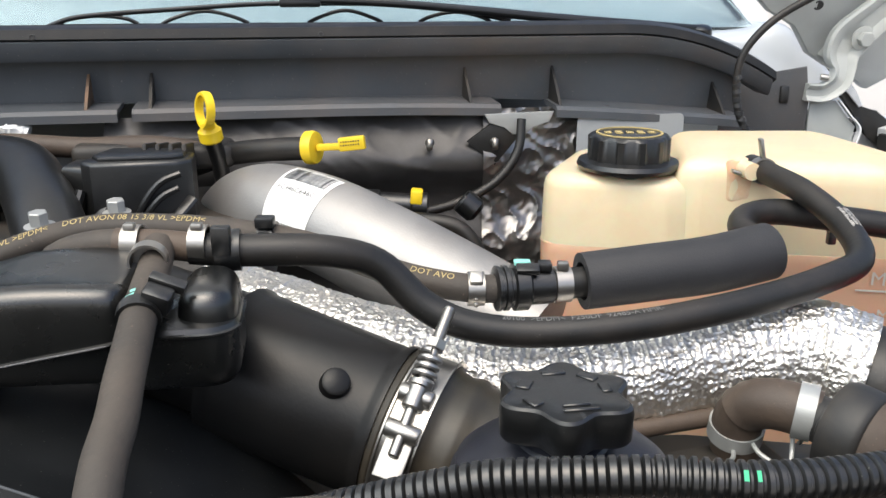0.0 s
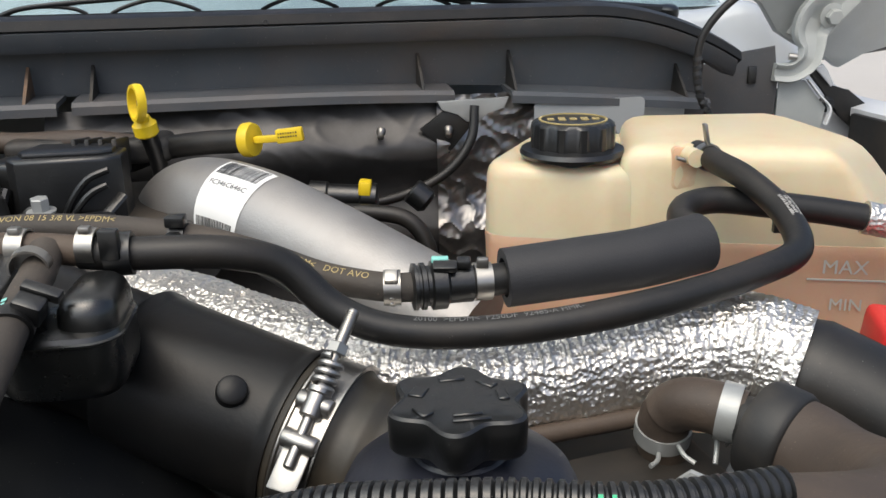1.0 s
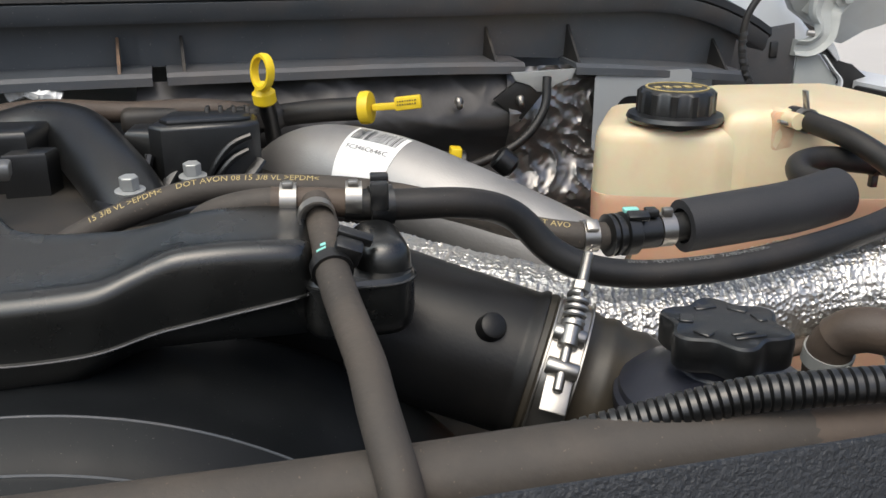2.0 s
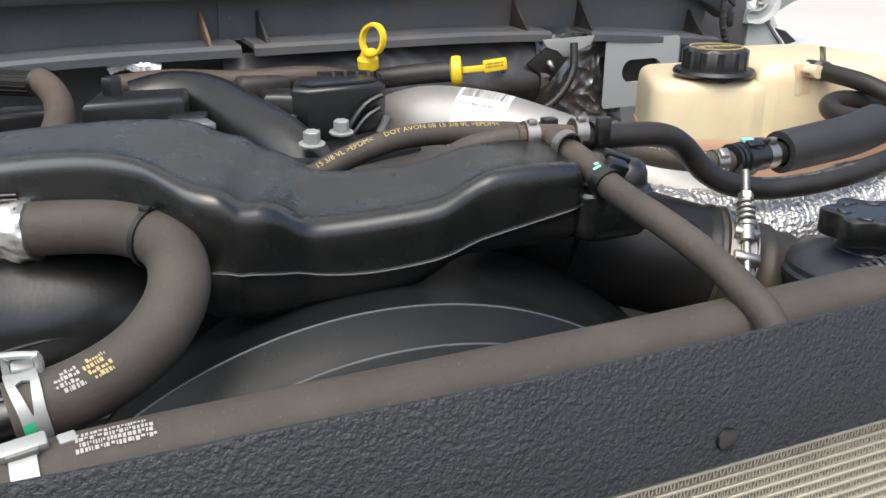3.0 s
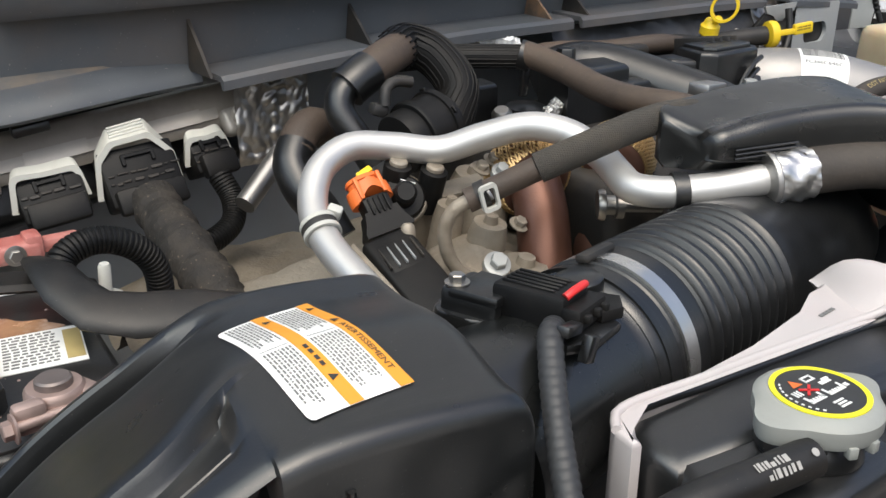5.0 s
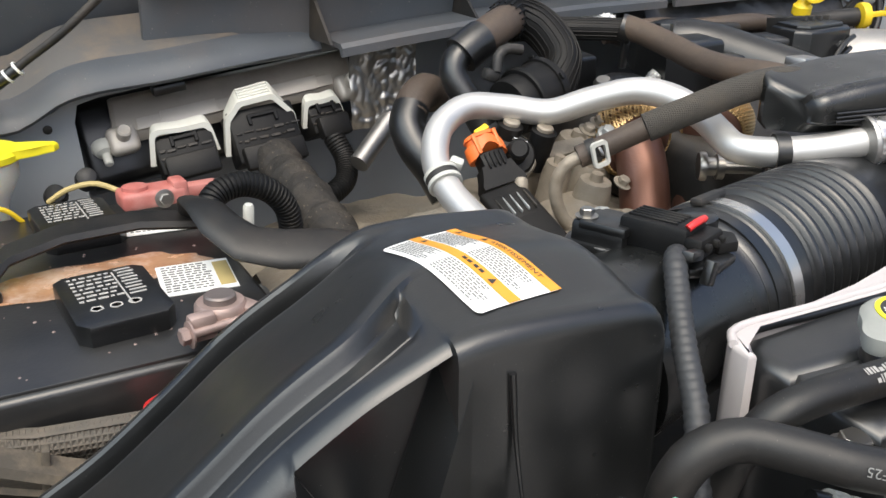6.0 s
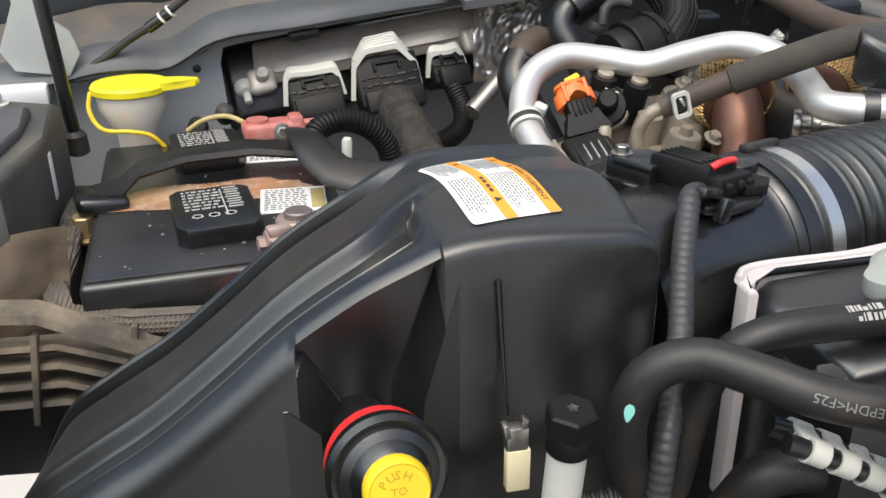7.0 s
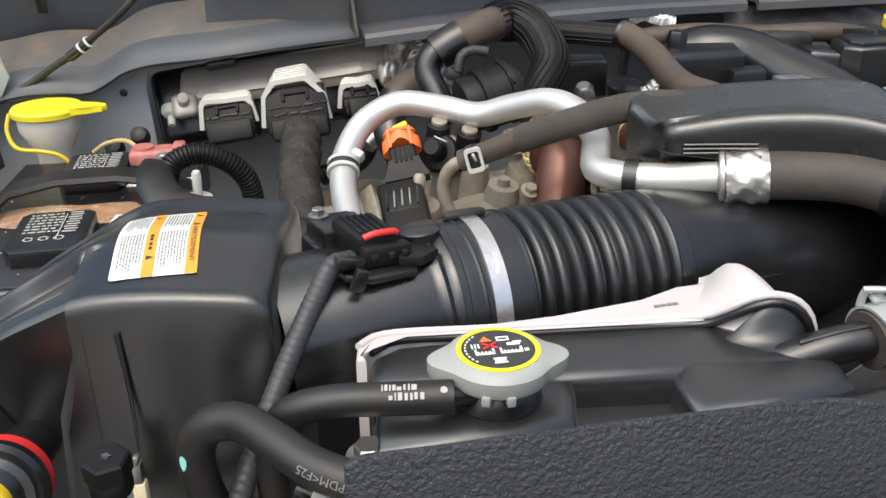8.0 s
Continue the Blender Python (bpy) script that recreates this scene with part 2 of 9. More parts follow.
def spline(pts, step=0.006):
    """A smooth line through the points, evenly stepped."""
    p = [Vector(q) for q in pts]
    p = [2 * p[0] - p[1]] + p + [2 * p[-1] - p[-2]]
    raw = []
    for i in range(1, len(p) - 2):
        a, b, c, d = p[i - 1:i + 3]
        ta = (b - a).length ** 0.5 + 1e-6
        tb = (c - b).length ** 0.5 + 1e-6
        tc = (d - c).length ** 0.5 + 1e-6
        m1 = ((b - a) / ta - (c - a) / (ta + tb) + (c - b) / tb) * tb
        m2 = ((c - b) / tb - (d - b) / (tb + tc) + (d - c) / tc) * tb
        for k in range(16):
            s = k / 16
            raw.append((2 * s**3 - 3 * s**2 + 1) * b + (s**3 - 2 * s**2 + s) * m1 + (-2 * s**3 + 3 * s**2) * c + (s**3 - s**2) * m2)
    raw.append(p[-2])
    at = [0.0]
    for a, b in zip(raw, raw[1:]):
        at.append(at[-1] + (b - a).length)
    count = max(2, round(at[-1] / step))
    line, j = [], 0
    for k in range(count + 1):
        s = at[-1] * k / count
        while j < len(at) - 2 and at[j + 1] < s:
            j += 1
        f = (s - at[j]) / max(1e-9, at[j + 1] - at[j])
        line.append(raw[j].lerp(raw[j + 1], min(1, max(0, f))))
    return line


def frames(line, face=(0, -0.6, 1)):
    """Along a line: place, tangent, the side that looks towards face, and the side across."""
    out, face = [], Vector(face)
    for i, p in enumerate(line):
        t = (line[min(i + 1, len(line) - 1)] - line[max(i - 1, 0)]).normalized()
        u = face - face.dot(t) * t
        if out:
            prev = out[-1][2] - out[-1][2].dot(t) * t
            u = prev if u.length < 0.25 else u.normalized() * 0.5 + prev.normalized() * 0.5
        u.normalize()
        out.append((p, t, u, t.cross(u)))
    return out


def loft(bm, rings, ends=True, closed=True):
    vs = [[bm.verts.new(p) for p in ring] for ring in rings]
    n = len(vs[0])
    for a, b in zip(vs, vs[1:]):
        for i in range(n if closed else n - 1):
            bm.faces.new((a[i], a[(i + 1) % n], b[(i + 1) % n], b[i]))
    if ends and closed:
        bm.faces.new(list(reversed(vs[0])))
        bm.faces.new(vs[-1])
    return bm


def tube(bm, pts, r, n=18, step=0.006, radius=None, flat=1.0, wall=0.0):
    """A round hose along the points. radius(s, length): the radius by the way along."""
    line = spline(pts, step)
    rings, s = [], 0.0
    total = sum((b - a).length for a, b in zip(line, line[1:]))
    fr = frames(line)
    for i, (p, t, u, v) in enumerate(fr):
        if i:
            s += (p - fr[i - 1][0]).length
        k = radius(s, total) if radius else r
        rings.append([p + k * (math.cos(a) * u * flat + math.sin(a) * v) for a in (2 * math.pi * j / n for j in range(n))])
    if wall:
        for i in (0, -1):
            p = fr[i][0]
            inner = [p + (q - p) * (1 - wall / r) for q in rings[i]]
            deep = [q + fr[i][1] * (0.012 if i == 0 else -0.012) for q in inner]
            if i == 0:
                rings = [deep, inner] + rings
            else:
                rings = rings + [inner, deep]
    return loft(bm, rings)


def axis_matrix(at, way, up=(0, 0, 1)):
    """Local z along way."""
    z = Vector(way).normalized()
    x = Vector(up).cross(z)
    if x.length < 1e-4:
        x = Vector((1, 0, 0)).cross(z)
    x.normalize()
    m = Matrix((x, z.cross(x), z)).transposed().to_4x4()
    m.translation = Vector(at)
    return m


def lathe(bm, profile, at, way=(0, 0, 1), n=32, wobble=None):
    """profile: rows of radius and height along way."""
    m = axis_matrix(at, way)
    rings = []
    for r, h in profile:
        rings.append([m @ Vector(((r + (wobble(2 * math.pi * j / n, h) if wobble else 0)) * math.cos(2 * math.pi * j / n), (r + (wobble(2 * math.pi * j / n, h) if wobble else 0)) * math.sin(2 * math.pi * j / n), h)) for j in range(n)])
    return loft(bm, rings)


def rbox(bm, size, m, bevel=0.003, seg=2):
    """A box with rounded edges; m: its pose."""
    out = bmesh.ops.create_cube(bm, size=1.0, matrix=m @ Matrix.Diagonal((*size, 1)))
    if bevel:
        es = {e for v in out["verts"] for e in v.link_edges}
        bmesh.ops.bevel(bm, geom=list(es), offset=bevel, segments=seg, profile=0.5, affect="EDGES")
    return bm


def at(x, y, z, yaw=YAW, rx=0, ry=0):
    return pose(x, y, z, 0, 0, yaw) @ pose(0, 0, 0, rx, ry, 0)


def prism(bm, poly, depth, m, bevel=0.0, seg=2):
    """A flat outline in local x and y, thickened along local z."""
    lo = [bm.verts.new(m @ Vector((x, y, 0))) for x, y in poly]
    hi = [bm.verts.new(m @ Vector((x, y, depth))) for x, y in poly]
    n = len(poly)
    fs = [bm.faces.new(lo[::-1]), bm.faces.new(hi)]
    for i in range(n):
        fs.append(bm.faces.new((lo[i], lo[(i + 1) % n], hi[(i + 1) % n], hi[i])))
    if bevel:
        es = {e for f in fs[:2] for e in f.edges}
        bmesh.ops.bevel(bm, geom=list(es), offset=bevel, segments=seg, profile=0.5, affect="EDGES")
    return bm


def catmull(rows, per=5):
    out = []
    for i in range(len(rows) - 1):
        a, b, c, d = rows[max(0, i - 1)], rows[i], rows[i + 1], rows[min(len(rows) - 1, i + 2)]
        for k in range(per):
            s = k / per
            out.append([0.5 * (2 * q + (r - p) * s + (2 * p - 5 * q + 4 * r - w) * s * s + (3 * q - p - 3 * r + w) * s**3) for p, q, r, w in zip(a, b, c, d)])
    out.append(list(rows[-1]))
    return out


def round_outline(pts, radii, n=7):
    """A closed outline with rounded corners; radii corner by corner."""
    out = []
    for i, p in enumerate(pts):
        p, a, b = Vector(p), Vector(pts[i - 1]), Vector(pts[(i + 1) % len(pts)])
        u, w = (a - p).normalized(), (b - p).normalized()
        half = math.acos(max(-1, min(1, u.dot(w)))) / 2
        cut = min(radii[i] / math.tan(half), (a - p).length * 0.49, (b - p).length * 0.49)
        s, e = p + u * cut, p + w * cut
        for k in range(n):
            f = k / (n - 1)
            out.append((1 - f) ** 2 * s + 2 * f * (1 - f) * p + f * f * e)
    return out


def ring_loop(w, d, r, n=5):
    """A rounded rectangle, centred, as x, y rows."""
    out = []
    for cx, cy, a0 in ((w / 2 - r, d / 2 - r, 0), (-w / 2 + r, d / 2 - r, 90), (-w / 2 + r, -d / 2 + r, 180), (w / 2 - r, -d / 2 + r, 270)):
        for k in range(n):
            a = radians(a0 + 90 * k / (n - 1))
            out.append((cx + r * math.cos(a), cy + r * math.sin(a)))
    return out


def letters(text, size):
    """Flat letters as vertices and faces, starting at 0, 0."""
    c = bpy.data.curves.new("letters", "FONT")
    c.body, c.size, c.resolution_u = text, size, 2
    ob = bpy.data.objects.new("letters", c)
    scene.collection.objects.link(ob)
    bpy.context.view_layer.update()
    me = bpy.data.meshes.new_from_object(ob.evaluated_get(bpy.context.evaluated_depsgraph_get()))
    vs, fs = [v.co.copy() for v in me.vertices], [tuple(p.vertices) for p in me.polygons]
    bpy.data.objects.remove(ob)
    bpy.data.curves.remove(c)
    bpy.data.meshes.remove(me)
    return vs, fs


def write_flat(bm, text, size, m):
    vs, fs = letters(text, size)
    nv = [bm.verts.new(m @ v) for v in vs]
    for f in fs:
        bm.faces.new([nv[i] for i in f])
    return bm


def write_tube(bm, text, size, pts, r, start, face=(0, -0.6, 1), turn=0.0, gap=0.0005, back=False):
    """Letters laid on a hose, from start metres along it."""
    line = spline(pts, 0.004)
    fr = frames(line, face)
    at_s = [0.0]
    for a, b in zip(line, line[1:]):
        at_s.append(at_s[-1] + (b - a).length)
    vs, fs = letters(text, size)
    nv = []
    for v in vs:
        s = start + (-v.x if back else v.x)
        j = max(0, min(len(at_s) - 2, sum(1 for q in at_s if q <= s) - 1))
        f = (s - at_s[j]) / (at_s[j + 1] - at_s[j])
        p, t, u, w = [fr[j][k].lerp(fr[j + 1][k], f) for k in range(4)]
        a = turn - (-1 if back else 1) * (v.y - size * 0.35) / r
        nv.append(bm.verts.new(p + (r + gap) * (math.cos(a) * u + math.sin(a) * w)))
    for f in fs:
        bm.faces.new([nv[i] for i in f])
    return bm


def bars_tube(bm, pts, r, start, length, rows, size, face=(0, -0.6, 1), turn=0.0, seed=1):
    """Unreadable print on a hose: small bars."""
    rnd = random.Random(seed)
    line = spline(pts, 0.003)
    fr = frames(line, face)
    at_s = [0.0]
    for a, b in zip(line, line[1:]):
        at_s.append(at_s[-1] + (b - a).length)
    def place(s, h):
        j = max(0, min(len(at_s) - 2, sum(1 for q in at_s if q <= s) - 1))
        p, t, u, w = fr[j]
        a = turn + h / r
        return p + t * (s - at_s[j]) + (r + 0.0005) * (math.cos(a) * u + math.sin(a) * w)
    for k in range(rows):
        s = start + (rnd.uniform(0, 1.5) * size if rows > 1 else 0.0)
        stop = start + length - (rnd.uniform(0, 2.0) * size if rows > 1 else 0.0)
        while s < stop:
            w = rnd.uniform(0.18, 0.75) * size if rows > 1 else min(length, 0.45 * size)
            h0 = (k - rows / 2) * size * 1.25 + rnd.uniform(-0.05, 0.05) * size
            tall = size * rnd.choice((0.55, 0.9, 0.9, 1.0))
            bm.faces.new([bm.verts.new(q) for q in (place(s, h0), place(s + w, h0), place(s + w, h0 + tall), place(s, h0 + tall))])
            s += w + rnd.uniform(0.12, 0.34) * size
    return bm


def band(bm, at_p, way, r, width, thick=0.0012, n=32):
    """A ring round a hose."""
    h = width / 2
    return lathe(bm, [(r, -h), (r + thick, -h), (r + thick, h), (r, h), (r, -h)], at_p, way, n)


def ribbed(pitch, r, depth):
    """The radius of a corrugated sleeve."""
    return lambda s, t: r + (0 if (s / pitch) % 1 < 0.62 else -depth)


def sleeve(bm, pts, r, pitch=0.004, depth=0.0012, n=18):
    return tube(bm, pts, r, n, pitch / 5, ribbed(pitch, r, depth))


def bolt(name, place, r, way=(0, 0, 1), mat=STEEL, parent=None, label="", h=None):
    h = h or r * 1.1
    bm = bmesh.new()
    lathe(bm, [(r * 1.7, 0), (r * 1.75, r * 0.25), (r * 1.2, r * 0.35)], place, way, 24)
    m = axis_matrix(place, way)
    hexa = [(r * 1.12 * math.cos(radians(60 * k)), r * 1.12 * math.sin(radians(60 * k))) for k in range(6)]
    prism(bm, hexa, h, m @ Matrix.Translation((0, 0, r * 0.3)), r * 0.12, 1)
    return part(name, bm, mat, parent, label)

# ---- the large structure: ground, cowl, firewall, fenders, glass ----
bm = bmesh.new()
bmesh.ops.create_grid(bm, x_segments=40, y_segments=40, size=400)
tagged(part("ground", bm, CONCRETE), "pale worn concrete yard round the truck", "ground", kind="structure")


def truck(u, v, z):
    return TRUCK @ Vector((u, v, z))


def sweep_back(u):
    d = max(0.0, -0.11 - u - 0.20) if u < 0 else max(0.0, u + 0.11 - 0.45)
    return 0.37 * d * d


def drop(u):
    """How far the foot of the cowl falls towards its ends."""
    return 0.20 * max(0.0, -0.25 - u) ** 2 + 0.12 * max(0.0, u - 0.05) ** 2


def drop_top(u):
    return 0.06 * max(0.0, -0.25 - u) ** 2 + 1.4 * max(0.0, u - 0.38) ** 2


def strip(bm, profile, u0, u1, step=0.02, follow=1.0):
    """A cross-section in v and z, carried along the cowl."""
    n = max(2, round((u1 - u0) / step))
    rings = []
    for k in range(n + 1):
        u = u0 + (u1 - u0) * k / n
        rings.append([truck(u, v + sweep_back(u), z - (drop_top(u) if z > 1.40 else drop(u))) for v, z in profile])
    return loft(bm, rings)


cowl = thing("cowl_panel", truck(-0.11, 0.96, 1.36), "dusty dark grey plastic cowl panel under the windscreen", "cowl panel", kind="structure")
FACE = [(0.948, 1.430), (0.956, 1.379), (0.962, 1.379), (0.954, 1.430)]
FACE_BEHIND = [(v + 0.003, z) for v, z in FACE]
for u0, u1, prof in ((-0.72, -0.150, FACE_BEHIND), (-0.161, 0.545, FACE)):
    part("panel", strip(bmesh.new(), prof, u0, u1), COWL, cowl)
UPPER = [(0.926, 1.428), (0.922, 1.443), (0.932, 1.446), (0.936, 1.430), (0.960, 1.430), (0.960, 1.425), (0.930, 1.424)]
part("upper_flange", strip(bmesh.new(), UPPER, -0.72, 0.575), COWL, cowl)
SEAL = [(0.930, 1.441), (0.922, 1.446), (0.924, 1.455), (0.938, 1.459), (0.952, 1.456), (0.954, 1.446)]
part("rubber_seal", strip(bmesh.new(), SEAL, -0.72, 0.580), DARKRUBBER, cowl, "black rubber bonnet seal")
LIP = [(0.957, 1.381), (0.912, 1.3785), (0.908, 1.3745), (0.908, 1.3665), (0.912, 1.3665), (0.914, 1.3735), (0.957, 1.376)]
for u0, u1 in ((-0.565, -0.150), (-0.136, 0.240), (0.302, 0.535)):
    part("lower_lip", strip(bmesh.new(), LIP, u0, u1), COWL, cowl)
RUSTDUST = material("rust_dusted_plastic", (0.075, 0.058, 0.045), 0.6, vary=0.3, scale=60, dirt=(0.30, 0.16, 0.08), dirt_amount=0.8, dirt_scale=25)
for u in (-0.572, -0.418, -0.180, -0.119, 0.2085, 0.308, 0.508):
    v, d = sweep_back(u), drop(u)
    bm = bmesh.new()
    e = drop_top(u)
    lo = [truck(u - 0.0015, 0.950 + v, 1.410 - e), truck(u - 0.0015, 0.956 + v, 1.3795 - d), truck(u - 0.0015, 0.914 + v, 1.3785 - d)]
    hi = [truck(u + 0.0015, 0.950 + v, 1.410 - e), truck(u + 0.0015, 0.956 + v, 1.3795 - d), truck(u + 0.0015, 0.914 + v, 1.3785 - d)]
    loft(bm, [lo, hi])
    part("gusset", bm, RUSTDUST if u == -0.180 else DIRTYPLASTIC, cowl)
for u in (-0.222, 0.053):
    bm = bmesh.new()
    lathe(bm, [(0.0030, -0.002), (0.0030, 0.0004), (0.0022, 0.0006), (0.0018, -0.0012)], truck(u, 0.9222, 1.4482 - drop_top(u)), TRUCK.to_3x3() @ Vector((0, -1, 0.1)), 14)
    part("pin_hole", bm, INK, cowl, "small dark pin hole in the seal")

# firewall with its insulation
bm = bmesh.new()
rbox(bm, (1.75, 0.02, 0.62), TRUCK @ pose(-0.11, 1.12, 1.05), 0.004)
part("firewall", bm, PRIMER, None, "pale grey painted steel firewall", category="firewall", kind="structure")

bm = bmesh.new()
prism(bm, [(-0.34, 1.00), (-0.012, 1.00), (-0.012, 1.250), (-0.016, 1.30), (-0.012, 1.316), (0.03, 1.326), (0.275, 1.343), (0.275, 1.360), (0.0, 1.335), (-0.03, 1.310), (-0.07, 1.298), (-0.34, 1.28)], 0.004, pose(-0.955, 0.850, 0, 90, 0, 8.5), 0.001)
part("bulkhead", bm, PRIMER, None, "pale grey painted bulkhead round the control module", category="bulkhead", kind="structure")
bm = bmesh.new()
lathe(bm, [(0.004, 0), (0.004, 0.001), (0.003, 0.0012)], (-0.992, 0.840, 1.297), (0.1, -1, 0), 14)
part("bulkhead_hole", bm, BLACK, None, "small dark hole in the bulkhead", category="hole", kind="structure")

# windscreen, wipers and scuttle
bm = bmesh.new()
prism(bm, [(-0.72, 0), (0.70, 0), (0.58, 0.75), (-0.60, 0.75)], 0.005, TRUCK @ pose(-0.05, 1.13, 1.436, 32, 0, 0))
GLASS = material("tinted_windscreen", (0.80, 0.90, 0.92), 0.13, vary=0.03, bump=0, Transmission_Weight=1.0, IOR=1.45)
part("windscreen", bm, GLASS, None, "tinted windscreen glass above the cowl", category="windscreen", kind="structure").visible_shadow = False
bm = bmesh.new()
loft(bm, [[truck(u, v, z) for v, z in ((1.17, 1.40), (1.19, 1.436), (1.45, 1.475), (1.78, 1.480), (1.84, 1.44), (1.84, 1.05), (1.17, 1.05))] for u in (-0.80, -0.3, 0.2, 0.68)])
part("dashboard", bm, material("pale_dashboard", (0.36, 0.40, 0.42), 0.6, vary=0.1), None, "pale grey dashboard top seen through the glass", category="dashboard", kind="structure")
bm = bmesh.new()
rbox(bm, (1.06, 0.16, 0.02), TRUCK @ pose(-0.12, 1.05, 1.428, -4, 0, 0), 0.006)
part("scuttle_grille", bm, DIRTYPLASTIC, None, "black plastic grille below the windscreen", category="grille", kind="structure")
wiper = thing("wiper", (-0.2, 1.08, 1.445), "black windscreen wiper resting at the foot of the glass", "wiper")


def foot_of_glass(x, z, lift=0.0):
    return Vector((x, 1.085 + 0.15 * (x + 0.3) - lift, z))


bm = bmesh.new()
line = [(0.335, 1.438), (0.229, 1.4475), (0.12, 1.457), (0.03, 1.466), (-0.06, 1.4735), (-0.16, 1.4775), (-0.185, 1.4765)]
tube(bm, [foot_of_glass(x, z, 0.010) for x, z in line], 0.0052, 10, radius=lambda q, t: 0.0075 - 0.0035 * q / t)
part("arm", bm, BLACK, wiper)
bm = bmesh.new()
line = [(-0.463, 1.4487), (-0.4383, 1.4575), (-0.374, 1.4642), (-0.3389, 1.4664), (-0.2323, 1.4730), (-0.1774, 1.4740), (-0.06, 1.4722), (0.011, 1.4670), (0.085, 1.4520)]
tube(bm, [foot_of_glass(x, z) for x, z in line], 0.0030, 10)
part("main_bridge", bm, BLACK, wiper)
for x0, x1, z1 in ((-0.452, -0.362, 1.4605), (-0.335, -0.235, 1.4655), (-0.165, -0.075, 1.4655), (-0.030, 0.060, 1.4630)):
    bm = bmesh.new()
    tube(bm, [foot_of_glass(x0, 1.4510), foot_of_glass(x0 + 0.012, 1.4568), foot_of_glass((x0 + x1) / 2, z1), foot_of_glass(x1 - 0.012, 1.4568), foot_of_glass(x1, 1.4510)], 0.0024, 8)
    part("bridge", bm, BLACK, wiper)
bm = bmesh.new()
loft(bm, [[foot_of_glass(x, 1.4485 + b, a) for a, b in ((0.003, 0.003), (0.003, -0.001), (0.001, -0.005), (-0.001, -0.005), (-0.003, -0.001), (-0.003, 0.003))] for x in (-0.46, -0.3, -0.1, 0.085)])
part("blade", bm, DARKRUBBER, wiper)
bm = bmesh.new()
rbox(bm, (0.050, 0.012, 0.010), pose(-0.172, 1.095, 1.4745, 0, 0, 9), 0.003)
part("yoke", bm, BLACK, wiper)
bm = bmesh.new()
lathe(bm, [(0.012, -0.010), (0.014, 0.0), (0.013, 0.006), (0.009, 0.009)], foot_of_glass(0.335, 1.436, 0.010), (0, -0.2, 1), 20)
part("pivot_cap", bm, BLACK, wiper)

# sides of the bay
for side, u in (("left", -1.16), ("right", 0.78)):
    bm = bmesh.new()
    rbox(bm, (0.012, 1.1, 0.62), TRUCK @ pose(u, 0.46, 1.0), 0.003)
    part("inner_fender", bm, DIRTYPLASTIC, None, "dusty black inner fender of the engine bay", category="inner fender", kind="structure")
    bm = bmesh.new()
    s = -1 if side == "left" else 1
    loft(bm, [[truck(u + s * du, v, z) for du, z in ((0.0, 1.315), (0.03, 1.325), (0.10, 1.30), (0.13, 1.20), (0.135, 0.75), (0.125, 0.75), (0.12, 1.19), (0.09, 1.29), (0.03, 1.315), (0.0, 1.305))] for v in (-0.15, 0.2, 0.6, 1.0, 1.2)])
    part("fender", bm, BODYWHITE, None, "white painted outer fender of the truck", category="fender", kind="structure")
# added dark floor: stands in for the deep shade under the engine
bm = bmesh.new()
rbox(bm, (1.80, 1.5, 0.02), TRUCK @ pose(-0.07, 0.45, 0.86), 0.003)
part("dark_bay_floor", bm, DIRTYPLASTIC, None, "unseen dark floor below the engine, added to deepen the shade", category="tray", kind="structure")

# right corner: cowl side, bonnet hinge and mirror
UPRIGHT = pose(0, 1.100, 0, 90, 0, 0)
bm = bmesh.new()
prism(bm, [(0.345, 1.290), (0.4530, 1.290), (0.4545, 1.357), (0.4480, 1.3995), (0.4071, 1.3925), (0.372, 1.380), (0.345, 1.375)], 0.004, UPRIGHT, 0.001)
part("cowl_side_panel", bm, COWL, None, "grey plastic panel closing the end of the cowl", category="panel", kind="structure")
bm = bmesh.new()
rbox(bm, (0.0105, 0.006, 0.021), pose(0.4225, 1.0955, 1.3655), 0.0015)
part("panel_slot", bm, BLACK, None, "dark slot in the cowl side panel", category="slot", kind="structure")
bm = bmesh.new()
lathe(bm, [(0.0022, 0), (0.0022, 0.0008), (0.0012, 0.001)], (0.3985, 1.0955, 1.3760), (0, -1, 0), 12)
part("panel_pin", bm, BLACK, None, "small dark pin in the cowl side panel", category="pin", kind="structure")
hinge = thing("bonnet_hinge", (0.47, 1.09, 1.31), "pale painted steel bonnet hinge at the cowl corner", "hinge")
bm = bmesh.new()
prism(bm, [(0.4565, 1.290), (0.512, 1.290), (0.5165, 1.3251), (0.504, 1.338), (0.4885, 1.3575), (0.4565, 1.362)], 0.004, UPRIGHT, 0.001)
plate = part("plate", bm, HINGEGREY, hinge)
# folded edge, coloured white for the highlight along it
bm = bmesh.new()
line = [p for p in spline([(0.4905, 1.095, 1.3590), (0.506, 1.094, 1.3405), (0.5195, 1.093, 1.3245), (0.516, 1.092, 1.305)], 0.004)]
loft(bm, [[p + Vector((a, b, 0)) for a, b in ((-0.0012, 0.003), (-0.0012, -0.006), (0.0012, -0.006), (0.0012, 0.003))] for p in line])
part("plate_edge", bm, BODYWHITE, hinge, "folded edge of the plate, its highlight put in as white")
bm = bmesh.new()
rings = []
rows = catmull([(0.447, 1.3690, 0.0105), (0.468, 1.3685, 0.0115), (0.4850, 1.3800, 0.0130), (0.4905, 1.3965, 0.0145), (0.4895, 1.414, 0.021), (0.497, 1.432, 0.024), (0.514, 1.452, 0.022), (0.535, 1.475, 0.020), (0.56, 1.51, 0.018)], 6)
